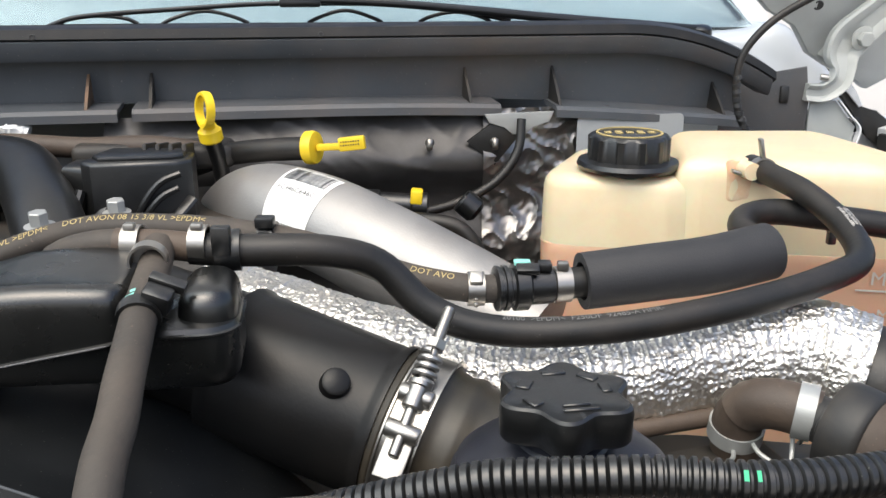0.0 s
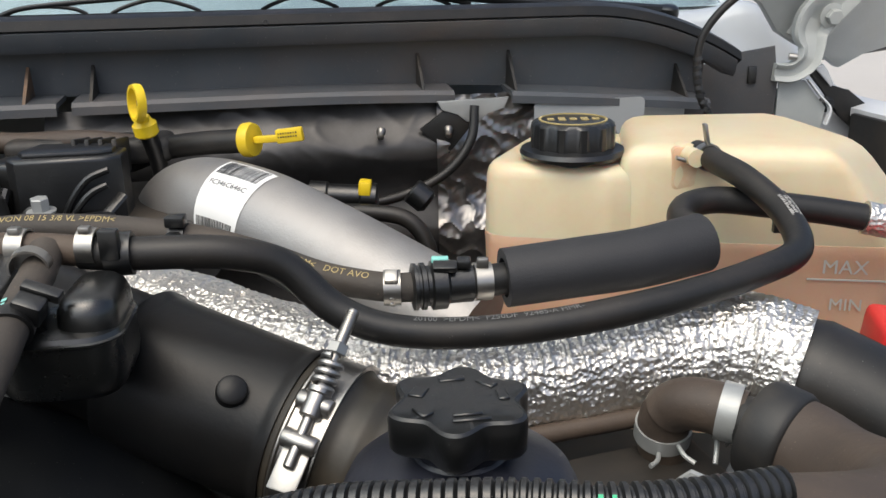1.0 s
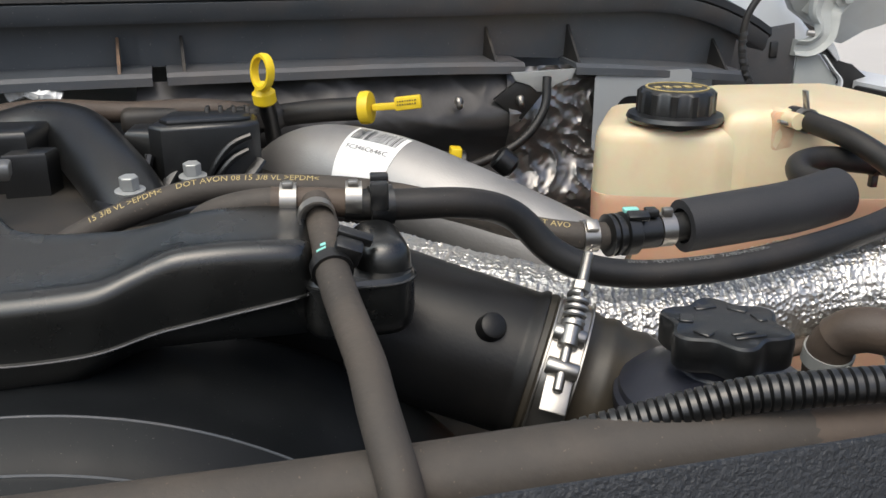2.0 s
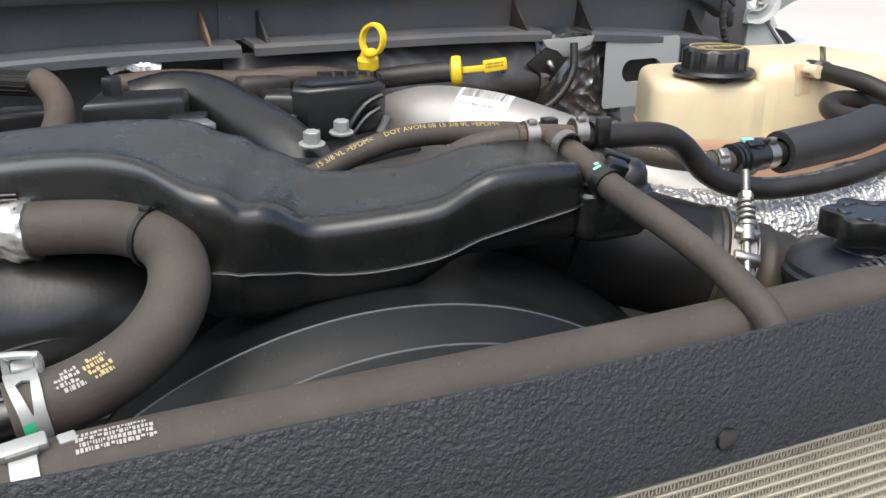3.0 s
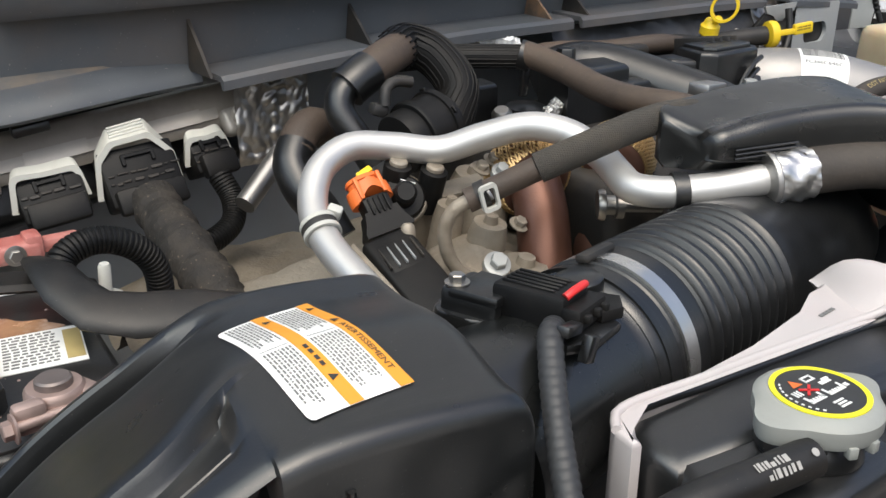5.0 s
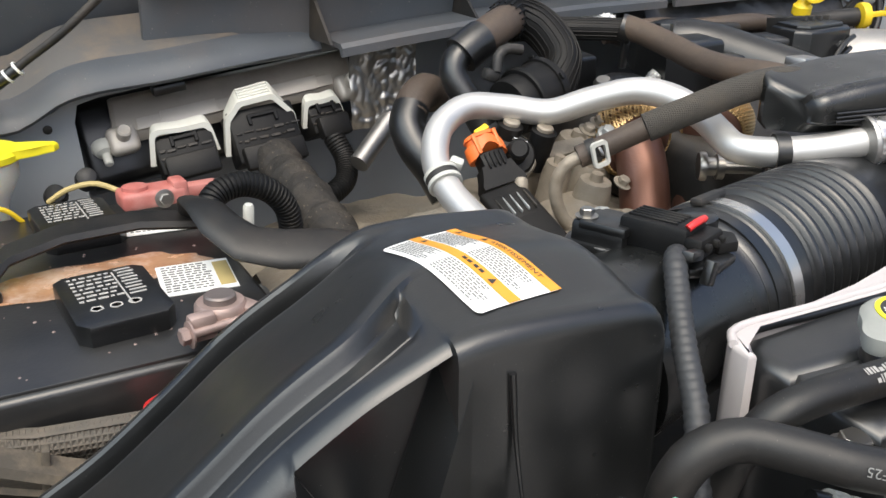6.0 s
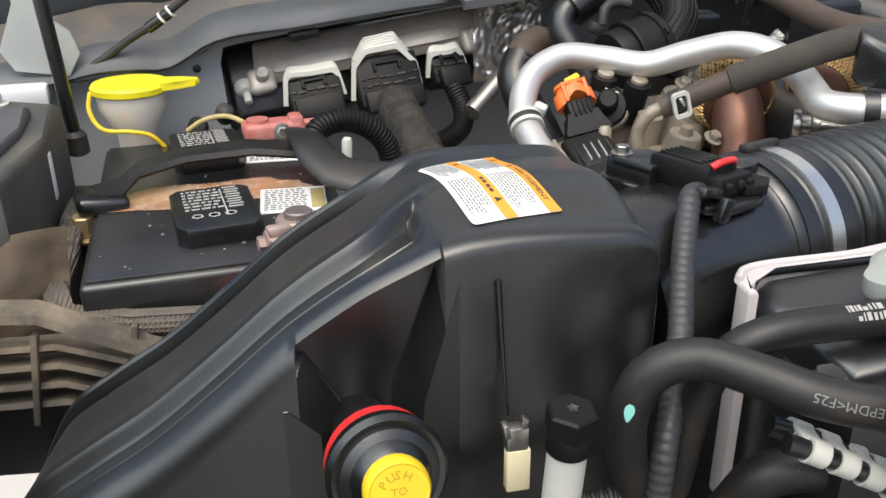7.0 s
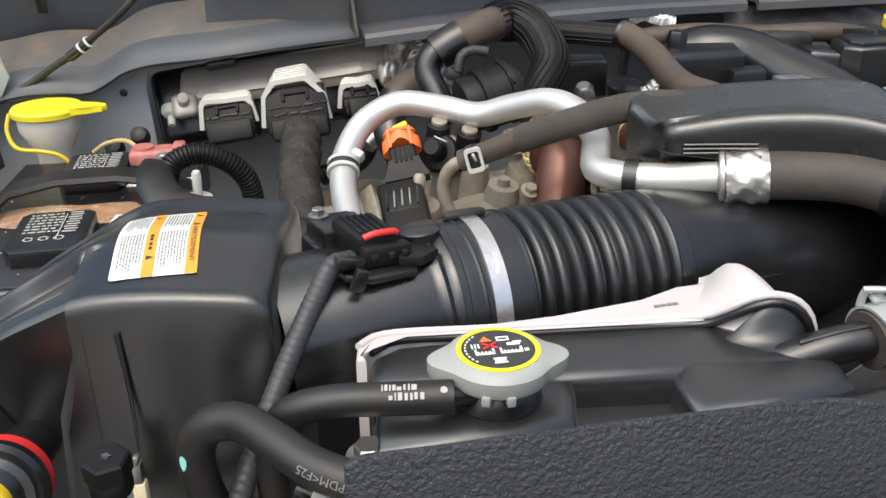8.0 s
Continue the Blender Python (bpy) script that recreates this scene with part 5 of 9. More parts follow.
rbox(bm, (0.012, 0.016, 0.014), pose(-0.026, 0.842, 1.297, 0, 5, 0), 0.002)
part("clip", bm, YELLOW, fuel, "yellow locking clip")
bm = bmesh.new()
rbox(bm, (0.008, 0.012, 0.012), pose(-0.086, 0.845, 1.287), 0.002)
part("blue_clip", bm, material("blue_plastic", (0.02, 0.12, 0.55), 0.4), fuel, "small blue clip")
bm = bmesh.new()
tube(bm, [(-0.066, 0.825, 1.277), (-0.02, 0.82, 1.278), (0.015, 0.815, 1.272), (0.033, 0.81, 1.25), (0.036, 0.805, 1.22)], 0.008, 14)
part("hose", bm, DARKRUBBER, fuel)
bm = bmesh.new()
lathe(bm, [(0.011, 0), (0.013, 0.002), (0.013, 0.018), (0.009, 0.022)], (0.018, 0.85, 1.292), (0.8, -0.1, -0.65), 18)
part("end_plug", bm, BLACK, fuel)
bm = bmesh.new()
sleeve(bm, [(-0.06, 0.79, 1.255), (0.0, 0.78, 1.245), (0.03, 0.775, 1.22)], 0.012, 0.005, 0.001)
part("loom", bm, DARKRUBBER, fuel)

# ---- the middle: resonator cover, intake duct, radiator hoses ----
cover = thing("resonator_cover", (-0.33, 0.42, 1.29), "satin black moulded plastic resonator over the engine front", "engine cover")
# each station: front x, y, z of the top edge; back x, y, z; height of the seam; underside
STATIONS = [(-0.5335, 0.4400, 1.3610, -0.5490, 0.4640, 1.3735, 1.350, 1.343), (-0.5315, 0.4345, 1.3655, -0.5465, 0.4705, 1.3780, 1.350, 1.342), (-0.5270, 0.4312, 1.3685, -0.5400, 0.4770, 1.3798, 1.350, 1.342), (-0.5180, 0.4288, 1.3708, -0.5280, 0.4820, 1.3802, 1.350, 1.342), (-0.5000, 0.4242, 1.3748, -0.5050, 0.4870, 1.3808, 1.349, 1.342),
            (-0.4750, 0.4185, 1.3785, -0.4750, 0.4890, 1.3830, 1.349, 1.342), (-0.4400, 0.4050, 1.3815, -0.4300, 0.4900, 1.3848, 1.348, 1.339), (-0.4150, 0.3890, 1.3800, -0.4050, 0.4880, 1.3850, 1.344, 1.331), (-0.4000, 0.3730, 1.3750, -0.3870, 0.4855, 1.3842, 1.335, 1.314), (-0.3930, 0.3655, 1.3722, -0.3790, 0.4845, 1.3825, 1.330, 1.304),
            (-0.3865, 0.3606, 1.3703, -0.3725, 0.4838, 1.3800, 1.327, 1.299), (-0.3805, 0.3578, 1.3695, -0.3650, 0.4830, 1.3762, 1.326, 1.296), (-0.3745, 0.3562, 1.3682, -0.3590, 0.4822, 1.3742, 1.326, 1.295), (-0.3695, 0.3556, 1.3650, -0.3540, 0.4812, 1.3735, 1.325, 1.294), (-0.3650, 0.3553, 1.3612, -0.3485, 0.4795, 1.3718, 1.324, 1.293), (-0.3590, 0.3555, 1.3600, -0.3420, 0.4765, 1.3672, 1.324, 1.293), (-0.3520, 0.3563, 1.3596, -0.3360, 0.4735, 1.3648, 1.323, 1.292), (-0.3460, 0.3578, 1.3578, -0.3305, 0.4700, 1.3640, 1.322, 1.292), (-0.3400, 0.3596, 1.3538, -0.3250, 0.4655, 1.3622, 1.321, 1.292),
            (-0.3340, 0.3615, 1.3490, -0.3190, 0.4600, 1.3580, 1.320, 1.292), (-0.3280, 0.3632, 1.3464, -0.3130, 0.4545, 1.3555, 1.318, 1.292), (-0.3180, 0.3640, 1.3455, -0.3050, 0.4505, 1.3545, 1.316, 1.292), (-0.2950, 0.3645, 1.3462, -0.2900, 0.4475, 1.3540, 1.3145, 1.293), (-0.2700, 0.3650, 1.3480, -0.2660, 0.4460, 1.3548, 1.316, 1.297), (-0.2534, 0.3658, 1.3497, -0.2500, 0.4450, 1.3558, 1.318, 1.304), (-0.2430, 0.3682, 1.3525, -0.2400, 0.4450, 1.3578, 1.320, 1.309),
            (-0.2340, 0.3718, 1.3560, -0.2320, 0.4455, 1.3598, 1.322, 1.311), (-0.2250, 0.3745, 1.3596, -0.2240, 0.4462, 1.3618, 1.324, 1.311), (-0.2134, 0.3762, 1.3628, -0.2120, 0.4470, 1.3645, 1.326, 1.311), (-0.1900, 0.3792, 1.3638, -0.1900, 0.4480, 1.3658, 1.330, 1.311), (-0.1620, 0.3845, 1.3620, -0.1620, 0.4475, 1.3658, 1.334, 1.310), (-0.1540, 0.3885, 1.3592, -0.1540, 0.4450, 1.3632, 1.335, 1.310), (-0.1510, 0.3960, 1.3520, -0.1510, 0.4380, 1.3550, 1.336, 1.312)]


def cover_ring(xf, yf, zf, xb, yb, zb, seam, low):
    """One slice, slanted from the front edge to the back edge: a soft bead along the front, a seam below it."""
    b = min(1.0, (yb - yf) / 0.05, (zf - low) / 0.03)
    r = min(0.009, (zf - low) * 0.3)

    def top(f, dz):
        return Vector((xf + (xb - xf) * f, yf + (yb - yf) * f, zf + (zb - zf) * f + dz))

    def front(dy, z):
        return Vector((xf, yf + dy, z))

    back_low = Vector((xb, yb, low + 0.004))
    q = 0.0085 * b
    edge = [Vector((xf, yf + q * (1 - math.cos(a)), zf - q * (1 - math.sin(a)))) for a in (math.pi / 2 * k / 6 for k in range(7))]
    g = (q * 1.25) / max(0.01, yb - yf)
    return [front(-0.0002, zf - q - 0.005 * b)] + edge + [top(g, -0.0004), top(g + 0.04, -0.0016 * b), top(g + 0.10, -0.0026 * b), top(0.45, -0.0026 * b), top(0.80, -0.0012 * b), top(0.92, -0.0004), top(0.97, -0.0014), top(1.0, -0.0050),
            back_low, Vector((xb, yb - r, low)), front(r * 1.3, low), front(0.0032, low + r), front(0.0016, seam - 0.0008), front(-0.0011, seam - 0.0004), front(-0.0011, seam + 0.0005), front(0.0004, seam + 0.0010)]


COVER_ROWS = catmull(STATIONS)
bm = bmesh.new()
loft(bm, [cover_ring(*row) for row in COVER_ROWS])
part("shell", bm, SATIN, cover, smooth=42)
for k in range(3):
    bm = bmesh.new()
    tube(bm, [(-0.522, 0.4268, 1.3520 + 0.0028 * k), (-0.50, 0.4228, 1.3530 + 0.0028 * k), (-0.478, 0.4180, 1.3540 + 0.0028 * k)], 0.0009, 8)
    part("grip_rib", bm, SATIN, cover)
bm = bmesh.new()
tube(bm, [(row[0], row[1] - 0.0010, row[6]) for row in STATIONS[8:-1]], 0.0006, 6)
part("mould_seam", bm, COWL, cover, "thin pale mould line")


def lobe_rings(rows, cx, cy, w, d, r, yaw):
    m = pose(cx, cy, 0, 0, 0, yaw)
    return [[m @ Vector((x, y, z)) for x, y in ring_loop(w - 2 * i, d - 2 * i, max(0.003, r - i), 7)] for z, i in rows]


bm = bmesh.new()
loft(bm, lobe_rings(((1.309, 0.008), (1.3105, 0.004), (1.314, 0.0012), (1.320, 0.0), (1.3375, 0.0), (1.3382, -0.0012), (1.3392, -0.0012), (1.3398, 0.0), (1.342, 0.001), (1.3435, 0.006)), -0.1310, 0.4140, 0.058, 0.060, 0.016, 8))
part("end_base", bm, SATIN, cover)
bm = bmesh.new()
loft(bm, lobe_rings(((1.336, 0.0005), (1.343, 0.0), (1.350, 0.0006), (1.3545, 0.0025), (1.3572, 0.0058), (1.3585, 0.0095)), -0.1175, 0.4170, 0.0290, 0.052, 0.0135, 8))
part("end_lobe", bm, SATIN, cover)

DUCT = [(-0.770, 0.332, 1.280), (-0.73, 0.345, 1.283), (-0.674, 0.364, 1.285)]
intake = thing("intake_duct", (-0.6, 0.39, 1.23), "black plastic air intake duct with a ribbed rubber bellows", "air duct")
BELLOWS = [(-0.682, 0.362, 1.285), (-0.639, 0.377, 1.285), (-0.55, 0.405, 1.284), (-0.50, 0.423, 1.28), (-0.45, 0.437, 1.276), (-0.40, 0.46, 1.268), (-0.36, 0.50, 1.25)]


def bellows_radius(s, t):
    if 0.042 < s < 0.1365:
        k = ((s - 0.042) / 0.0105) % 1
        return 0.0500 - 0.0055 * (0.5 - 0.5 * math.cos(2 * math.pi * k)) ** 2
    if s < 0.012 or 0.014 < s < 0.042:
        return 0.0485 + (0.0012 if s < 0.004 or 0.018 < s < 0.021 else 0)
    return 0.0495 if s < 0.146 else 0.0482


part("bellows", tube(bmesh.new(), BELLOWS, 0.048, 56, step=0.0012, radius=bellows_radius), BLACK, intake, "ribbed black rubber bellows")
part("sensor_housing", tube(bmesh.new(), DUCT, 0.0462, 48, step=0.003, radius=lambda s, t: 0.0462 + (0.0022 if t - s < 0.010 else 0) + (0.0015 if 0.014 < t - s < 0.017 else 0)), SATIN, intake)
AX = Vector((0.95, 0.31, 0)).normalized()
bm = bmesh.new()
band(bm, (-0.660, 0.3695, 1.285), AX, 0.0487, 0.0100, 0.0012, 64)
part("steel_band", bm, COLLAR, intake, "polished steel band clamp")
bm = bmesh.new()
rbox(bm, (0.026, 0.008, 0.005), pose(-0.664, 0.380, 1.3345, -12, 0, 18), 0.002)
part("band_screw", bm, DIRTYPLASTIC, intake)
bm = bmesh.new()
lathe(bm, [(0.012, -0.006), (0.012, 0.003), (0.010, 0.0045)], (-0.690, 0.359, 1.3310), (-0.1, 0.05, 1), 24)
part("housing_boss", bm, SATIN, intake)
line = spline(BELLOWS, 0.004)
bm = bmesh.new()
tube(bm, [(-0.505, 0.372, 1.285), (-0.47, 0.383, 1.287), (-0.43, 0.395, 1.285)], 0.0012, 6)
part("mould_line", bm, BLACK, intake)

# air mass sensor on the duct
sensor = thing("air_mass_sensor", (-0.72, 0.345, 1.32), "black air mass sensor with a red locking tab and plug", "sensor")
SM = pose(-0.722, 0.347, 1.3315, 0, 4, 28)
bm = bmesh.new()
rbox(bm, (0.028, 0.030, 0.016), SM @ pose(-0.002, 0.027, -0.003), 0.003)
rbox(bm, (0.030, 0.026, 0.005), SM @ pose(-0.002, 0.024, 0.003), 0.0015)
part("body", bm, BLACK, sensor)
bm = bmesh.new()
rbox(bm, (0.026, 0.036, 0.016), SM @ pose(0.002, 0.000, 0.003), 0.0025)
part("connector_shell", bm, MATTEBLACK, sensor)
for k in range(5):
    bm = bmesh.new()
    rbox(bm, (0.0016, 0.026, 0.002), SM @ pose(-0.006 + 0.004 * k, 0.002, 0.0112), 0.0005, 1)
    part("rib", bm, MATTEBLACK, sensor)
bm = bmesh.new()
rbox(bm, (0.028, 0.010, 0.011), SM @ pose(0.003, -0.021, 0.002), 0.002)
part("plug", bm, MATTEBLACK, sensor, "black wiring plug")
for x in (-0.006, 0.004, 0.012):
    bm = bmesh.new()
    rbox(bm, (0.004, 0.005, 0.004), SM @ pose(x, -0.0265, 0.003), 0.001)
    part("lug", bm, MATTEBLACK, sensor)
bm = bmesh.new()
prism(bm, [(-0.022, -0.012), (0.020, -0.012), (0.022, -0.022), (0.016, -0.034), (-0.010, -0.034), (-0.022, -0.026)], 0.005, SM @ pose(0, 0, -0.009), 0.0015, 2)
part("flange", bm, BLACK, sensor)
bm = bmesh.new()
tube(bm, [SM @ Vector(q) for q in ((-0.007, -0.0165, 0.0105), (-0.003, -0.0180, 0.0125), (0.003, -0.0185, 0.0130), (0.009, -0.0180, 0.0125), (0.012, -0.0165, 0.0110))], 0.0019, 10, 0.002)
part("tab", bm, RED, sensor, "bright red locking tab")
bolt("screw", SM @ Vector((-0.010, 0.036, 0.0055)), 0.0034, mat=STEEL, parent=sensor)
bm = bmesh.new()
prism(bm, ring_loop(0.032, 0.034, 0.012, 6), 0.012, SM @ pose(-0.004, 0.030, -0.018), 0.0012)
part("mounting_boss", bm, BLACK, sensor)
bm = bmesh.new()
prism(bm, [(0.012, -0.010), (0.030, -0.014), (0.033, -0.026), (0.020, -0.033), (0.008, -0.028)], 0.006, SM @ pose(0, 0, -0.004), 0.0012, 2)
part("plug_wing", bm, MATTEBLACK, sensor)
SLOOM = [(-0.727, 0.327, 1.331), (-0.736, 0.317, 1.333), (-0.743, 0.305, 1.324), (-0.753, 0.285, 1.308), (-0.763, 0.262, 1.290), (-0.772, 0.246, 1.270), (-0.779, 0.235, 1.250), (-0.782, 0.232, 1.21)]
loom = thing("sensor_wiring", (-0.76, 0.27, 1.29), "grey-black corrugated wiring sleeve hanging from the sensor", "wiring loom")
part("sleeve", sleeve(bmesh.new(), SLOOM, 0.0056, 0.0042, 0.00035, 18), GREYTAPE, loom)
bm = bmesh.new()
rbox(bm, (0.016, 0.006, 0.005), pose(-0.727, 0.316, 1.335, 0, 15, 30), 0.001)
rbox(bm, (0.007, 0.005, 0.012), pose(-0.722, 0.309, 1.328, 0, 20, 20), 0.001)
part("clip", bm, BLACK, loom, "black plastic clip")

# thick hose over the duct
HOSE_D = [(-0.478, 0.416, 1.340), (-0.45, 0.408, 1.342), (-0.425, 0.396, 1.343), (-0.405, 0.375, 1.341), (-0.397, 0.350, 1.336), (-0.400, 0.322, 1.326), (-0.417, 0.298, 1.314), (-0.442, 0.284, 1.306), (-0.470, 0.276, 1.302)]
hose = thing("upper_coolant_hose", (-0.41, 0.36, 1.32), "thick dusty brown rubber coolant hose bending to the tank", "hose")
part("hose", tube(bmesh.new(), HOSE_D, 0.0152, 26), RUBBER, hose)
bm = bmesh.new()
band(bm, (-0.409, 0.380, 1.3415), (0.75, -0.75, -0.08), 0.0160, 0.0035, 0.0007, 30)
rbox(bm, (0.007, 0.004, 0.003), pose(-0.411, 0.378, 1.3583, 0, 0, -40), 0.001)
part("tie", bm, DARKRUBBER, hose, "black tie round the bend")
part("print", bars_tube(bmesh.new(), HOSE_D, 0.0153, 0.203, 0.013, 4, 0.0022, (0.1, -0.7, 1), seed=8), WHITEINK, hose)
part("print", bars_tube(bmesh.new(), HOSE_D, 0.0153, 0.190, 0.012, 4, 0.0022, (0.1, -0.7, 1), seed=9), YELLOWINK, hose)
CL = Vector((-0.462, 0.2785, 1.3035))
cw = Vector((-0.96, -0.26, -0.12))


def slotted_band(bm, place, way, r, width, a0, a1, slot):
    """A flat spring strap round a hose with a tapering slot between two angles."""
    m = axis_matrix(place, way)
    for side in (-1, 1):
        rings = []
        for k in range(73):
            a = -180 + 5 * k
            f = (a - a0) / (a1 - a0)
            g = slot * (0.15 + 0.85 * f) if 0 <= f <= 1 else 0.0
            w = width / 2 * (1.0 + 0.25 * max(0, min(1, f)))
            c, s = math.cos(radians(a)), math.sin(radians(a))
            rings.append([m @ Vector((q * c, q * s, side * z)) for q, z in ((r, g), (r + 0.0014, g), (r + 0.0014, w), (r, w))])
        loft(bm, rings)
    return bm


bm = slotted_band(bmesh.new(), CL, cw, 0.0155, 0.0105, 20, 70, 0.0030)
part("spring_clamp", bm, WHITESTEEL, hose, "pale coated spring clamp with a slotted strap")
m = axis_matrix(CL, cw)
for k, (pts, r) in enumerate((([(-0.4705, 0.287, 1.316), (-0.4700, 0.286, 1.3240), (-0.4685, 0.284, 1.3265)], 0.0021), ([(-0.4570, 0.2825, 1.317), (-0.4565, 0.282, 1.3245), (-0.4580, 0.281, 1.3275)], 0.0021), ([(-0.4715, 0.285, 1.3262), (-0.464, 0.283, 1.3270), (-0.456, 0.281, 1.3268)], 0.0018))):
    part("clamp_ear", tube(bmesh.new(), pts, r, 8, 0.003), WHITESTEEL, hose)
bm = bmesh.new()
rbox(bm, (0.009, 0.006, 0.0025), pose(-0.4635, 0.2835, 1.3215, 20, 8, 15), 0.0008)
part("clamp_tongue", bm, WHITESTEEL, hose)
bm = bmesh.new()
for k in range(6):
    a, b = radians(-22 + 5 * k), radians(-17 + 5 * k)
    bm.faces.new([bm.verts.new(m @ Vector((0.01715 * math.cos(q), 0.01715 * math.sin(q), z))) for q, z in ((a, 0.0052), (b, 0.0052), (b, 0.0004), (a, 0.0004))])
part("paint_mark", bm, GREENINK, hose, "green paint mark")
part("spigot", tube(bmesh.new(), [(-0.465, 0.2775, 1.3028), (-0.485, 0.276, 1.300), (-0.512, 0.277, 1.290)], 0.0098, 20), BLACK, hose, "ribbed black plastic spigot")
for dz in (0.0095, -0.0085):
    part("spigot_rib", tube(bmesh.new(), [(-0.468, 0.2745, 1.3025 + dz), (-0.485, 0.2735, 1.300 + dz), (-0.505, 0.274, 1.294 + dz)], 0.0014, 8), BLACK, hose)

HARD = [(-0.728, 0.452, 1.268), (-0.738, 0.50, 1.283), (-0.7445, 0.545, 1.298), (-0.742, 0.575, 1.311), (-0.727, 0.600, 1.3285), (-0.70, 0.612, 1.339), (-0.667, 0.608, 1.3365), (-0.637, 0.595, 1.333), (-0.61, 0.577, 1.344), (-0.585, 0.555, 1.353), (-0.568, 0.532, 1.350), (-0.560, 0.508, 1.340), (-0.564, 0.485, 1.334), (-0.567, 0.466, 1.330), (-0.557, 0.450, 1.330), (-0.53, 0.436, 1.332), (-0.50, 0.423, 1.337), (-0.470, 0.4135, 1.340)]
hard = thing("aluminium_coolant_tube", (-0.65, 0.55, 1.28), "bent bright aluminium coolant tube with a crimped collar", "pipe")
part("tube", tube(bmesh.new(), HARD, 0.0102, 24), ALU, hard)
bm = bmesh.new()
lathe(bm, [(0.0155, 0.003), (0.0170, 0.0036), (0.0173, 0.006), (0.0171, 0.009), (0.0167, 0.012), (0.0166, 0.015), (0.0170, 0.018), (0.0171, 0.021), (0.0166, 0.024), (0.0170, 0.027), (0.0171, 0.0294), (0.0155, 0.030)], (-0.499, 0.4225, 1.3372), (1, -0.30, 0.10), 72, wobble=lambda a, h: 0.0006 * math.sin(5 * a + 300 * h) + 0.00045 * math.sin(9 * a - 520 * h) + 0.0003 * math.sin(17 * a + 900 * h))
part("crimp_collar", bm, COLLAR, hard, "crimped bright metal collar")
bm = bmesh.new()
lathe(bm, [(0.011, -0.001), (0.0176, 0.0), (0.0182, 0.001), (0.0182, 0.003), (0.0174, 0.004), (0.012, 0.0045)], (-0.499, 0.4225, 1.3372), (1, -0.30, 0.10), 48)
part("end_ring", bm, DULLALU, hard)
bm = bmesh.new()
band(bm, (-0.548, 0.4445, 1.3305), (0.9, -0.45, 0.05), 0.0110, 0.009, 0.0012)
rbox(bm, (0.010, 0.006, 0.016), pose(-0.550, 0.446, 1.312, 0, 0, -20), 0.001)
part("bracket", bm, BLACK, hard, "black bracket round the tube")
bm = bmesh.new()
for d in (-0.004, 0.004):
    band(bm, Vector((-0.7445, 0.556, 1.3035)) + Vector((0, 0.85, 0.5)) * d, (0.0, 0.85, 0.5), 0.0112, 0.0030, 0.0014)
rbox(bm, (0.010, 0.007, 0.010), pose(-0.733, 0.560, 1.3125, 30, 20, -30), 0.002)
part("band", bm, GREYPLASTIC, hard, "pale rubber-lined band on the tube")
bm = bmesh.new()
band(bm, (-0.7445, 0.556, 1.3035), (0.0, 0.85, 0.5), 0.0110, 0.006, 0.0012)
part("liner", bm, DIRTYPLASTIC, hard)

HOSE_L = [(-0.476, 0.2330, 1.2905), (-0.43, 0.2390, 1.2935), (-0.36, 0.2465, 1.2950), (-0.25, 0.257, 1.2965), (-0.15, 0.264, 1.3000), (-0.05, 0.266, 1.3085), (0.00, 0.2660, 1.3125), (0.05, 0.2670, 1.3135)]
hose = thing("radiator_hose", (-0.25, 0.28, 1.26), "long dusty brown rubber radiator hose along the guard", "hose")
part("hose", tube(bmesh.new(), HOSE_L, 0.0172, 26), RUBBER, hose)
part("print", bars_tube(bmesh.new(), HOSE_L, 0.0173, 0.036, 0.030, 4, 0.0021, (0, -0.3, 1), seed=12), WHITEINK, hose)
CL2, cw2 = Vector((-0.458, 0.2353, 1.2917)), Vector((-1, -0.15, -0.06))
bm = slotted_band(bmesh.new(), CL2, cw2, 0.0175, 0.0100, 95, 150, 0.0024)
part("spring_clamp", bm, WHITESTEEL, hose, "pale coated spring clamp")
bm = bmesh.new()
rbox(bm, (0.019, 0.008, 0.0045), pose(-0.459, 0.2345, 1.3108, 14, -5, 13), 0.0012)
part("clamp_ear", bm, WHITESTEEL, hose)
bm = bmesh.new()
rbox(bm, (0.012, 0.002, 0.0035), pose(-0.458, 0.2298, 1.3103, 14, -5, 13), 0.0006)
part("clamp_slot", bm, GREYINK, hose)
bm = bmesh.new()
rbox(bm, (0.007, 0.006, 0.0018), pose(-0.443, 0.2380, 1.3102, 10, 0, 20), 0.0006)
part("clamp_tip", bm, WHITESTEEL, hose)
part("spigot", tube(bmesh.new(), [(-0.470, 0.2335, 1.2905), (-0.49, 0.2300, 1.287), (-0.52, 0.227, 1.280)], 0.0128, 20), BLACK, hose, "black plastic spigot")

# tee hose
HOSE_T = [(-0.151, 0.446, 1.365), (-0.147, 0.425, 1.360), (-0.144, 0.403, 1.356), (-0.142, 0.384, 1.351), (-0.138, 0.361, 1.346), (-0.132, 0.330, 1.341), (-0.127, 0.306, 1.336), (-0.124, 0.283, 1.331), (-0.120, 0.262, 1.323), (-0.117, 0.248, 1.316), (-0.115, 0.240, 1.304), (-0.114, 0.236, 1.285)]
hose = thing("bypass_hose", (-0.14, 0.36, 1.33), "dusty rubber bypass hose hanging from a tee fitting", "hose")
part("hose", tube(bmesh.new(), HOSE_T, 0.0085, 22), RUBBER, hose)
part("feed", tube(bmesh.new(), [(-0.228, 0.470, 1.338), (-0.212, 0.460, 1.355), (-0.188, 0.453, 1.364), (-0.166, 0.450, 1.366)], 0.0078, 20), RUBBER, hose)
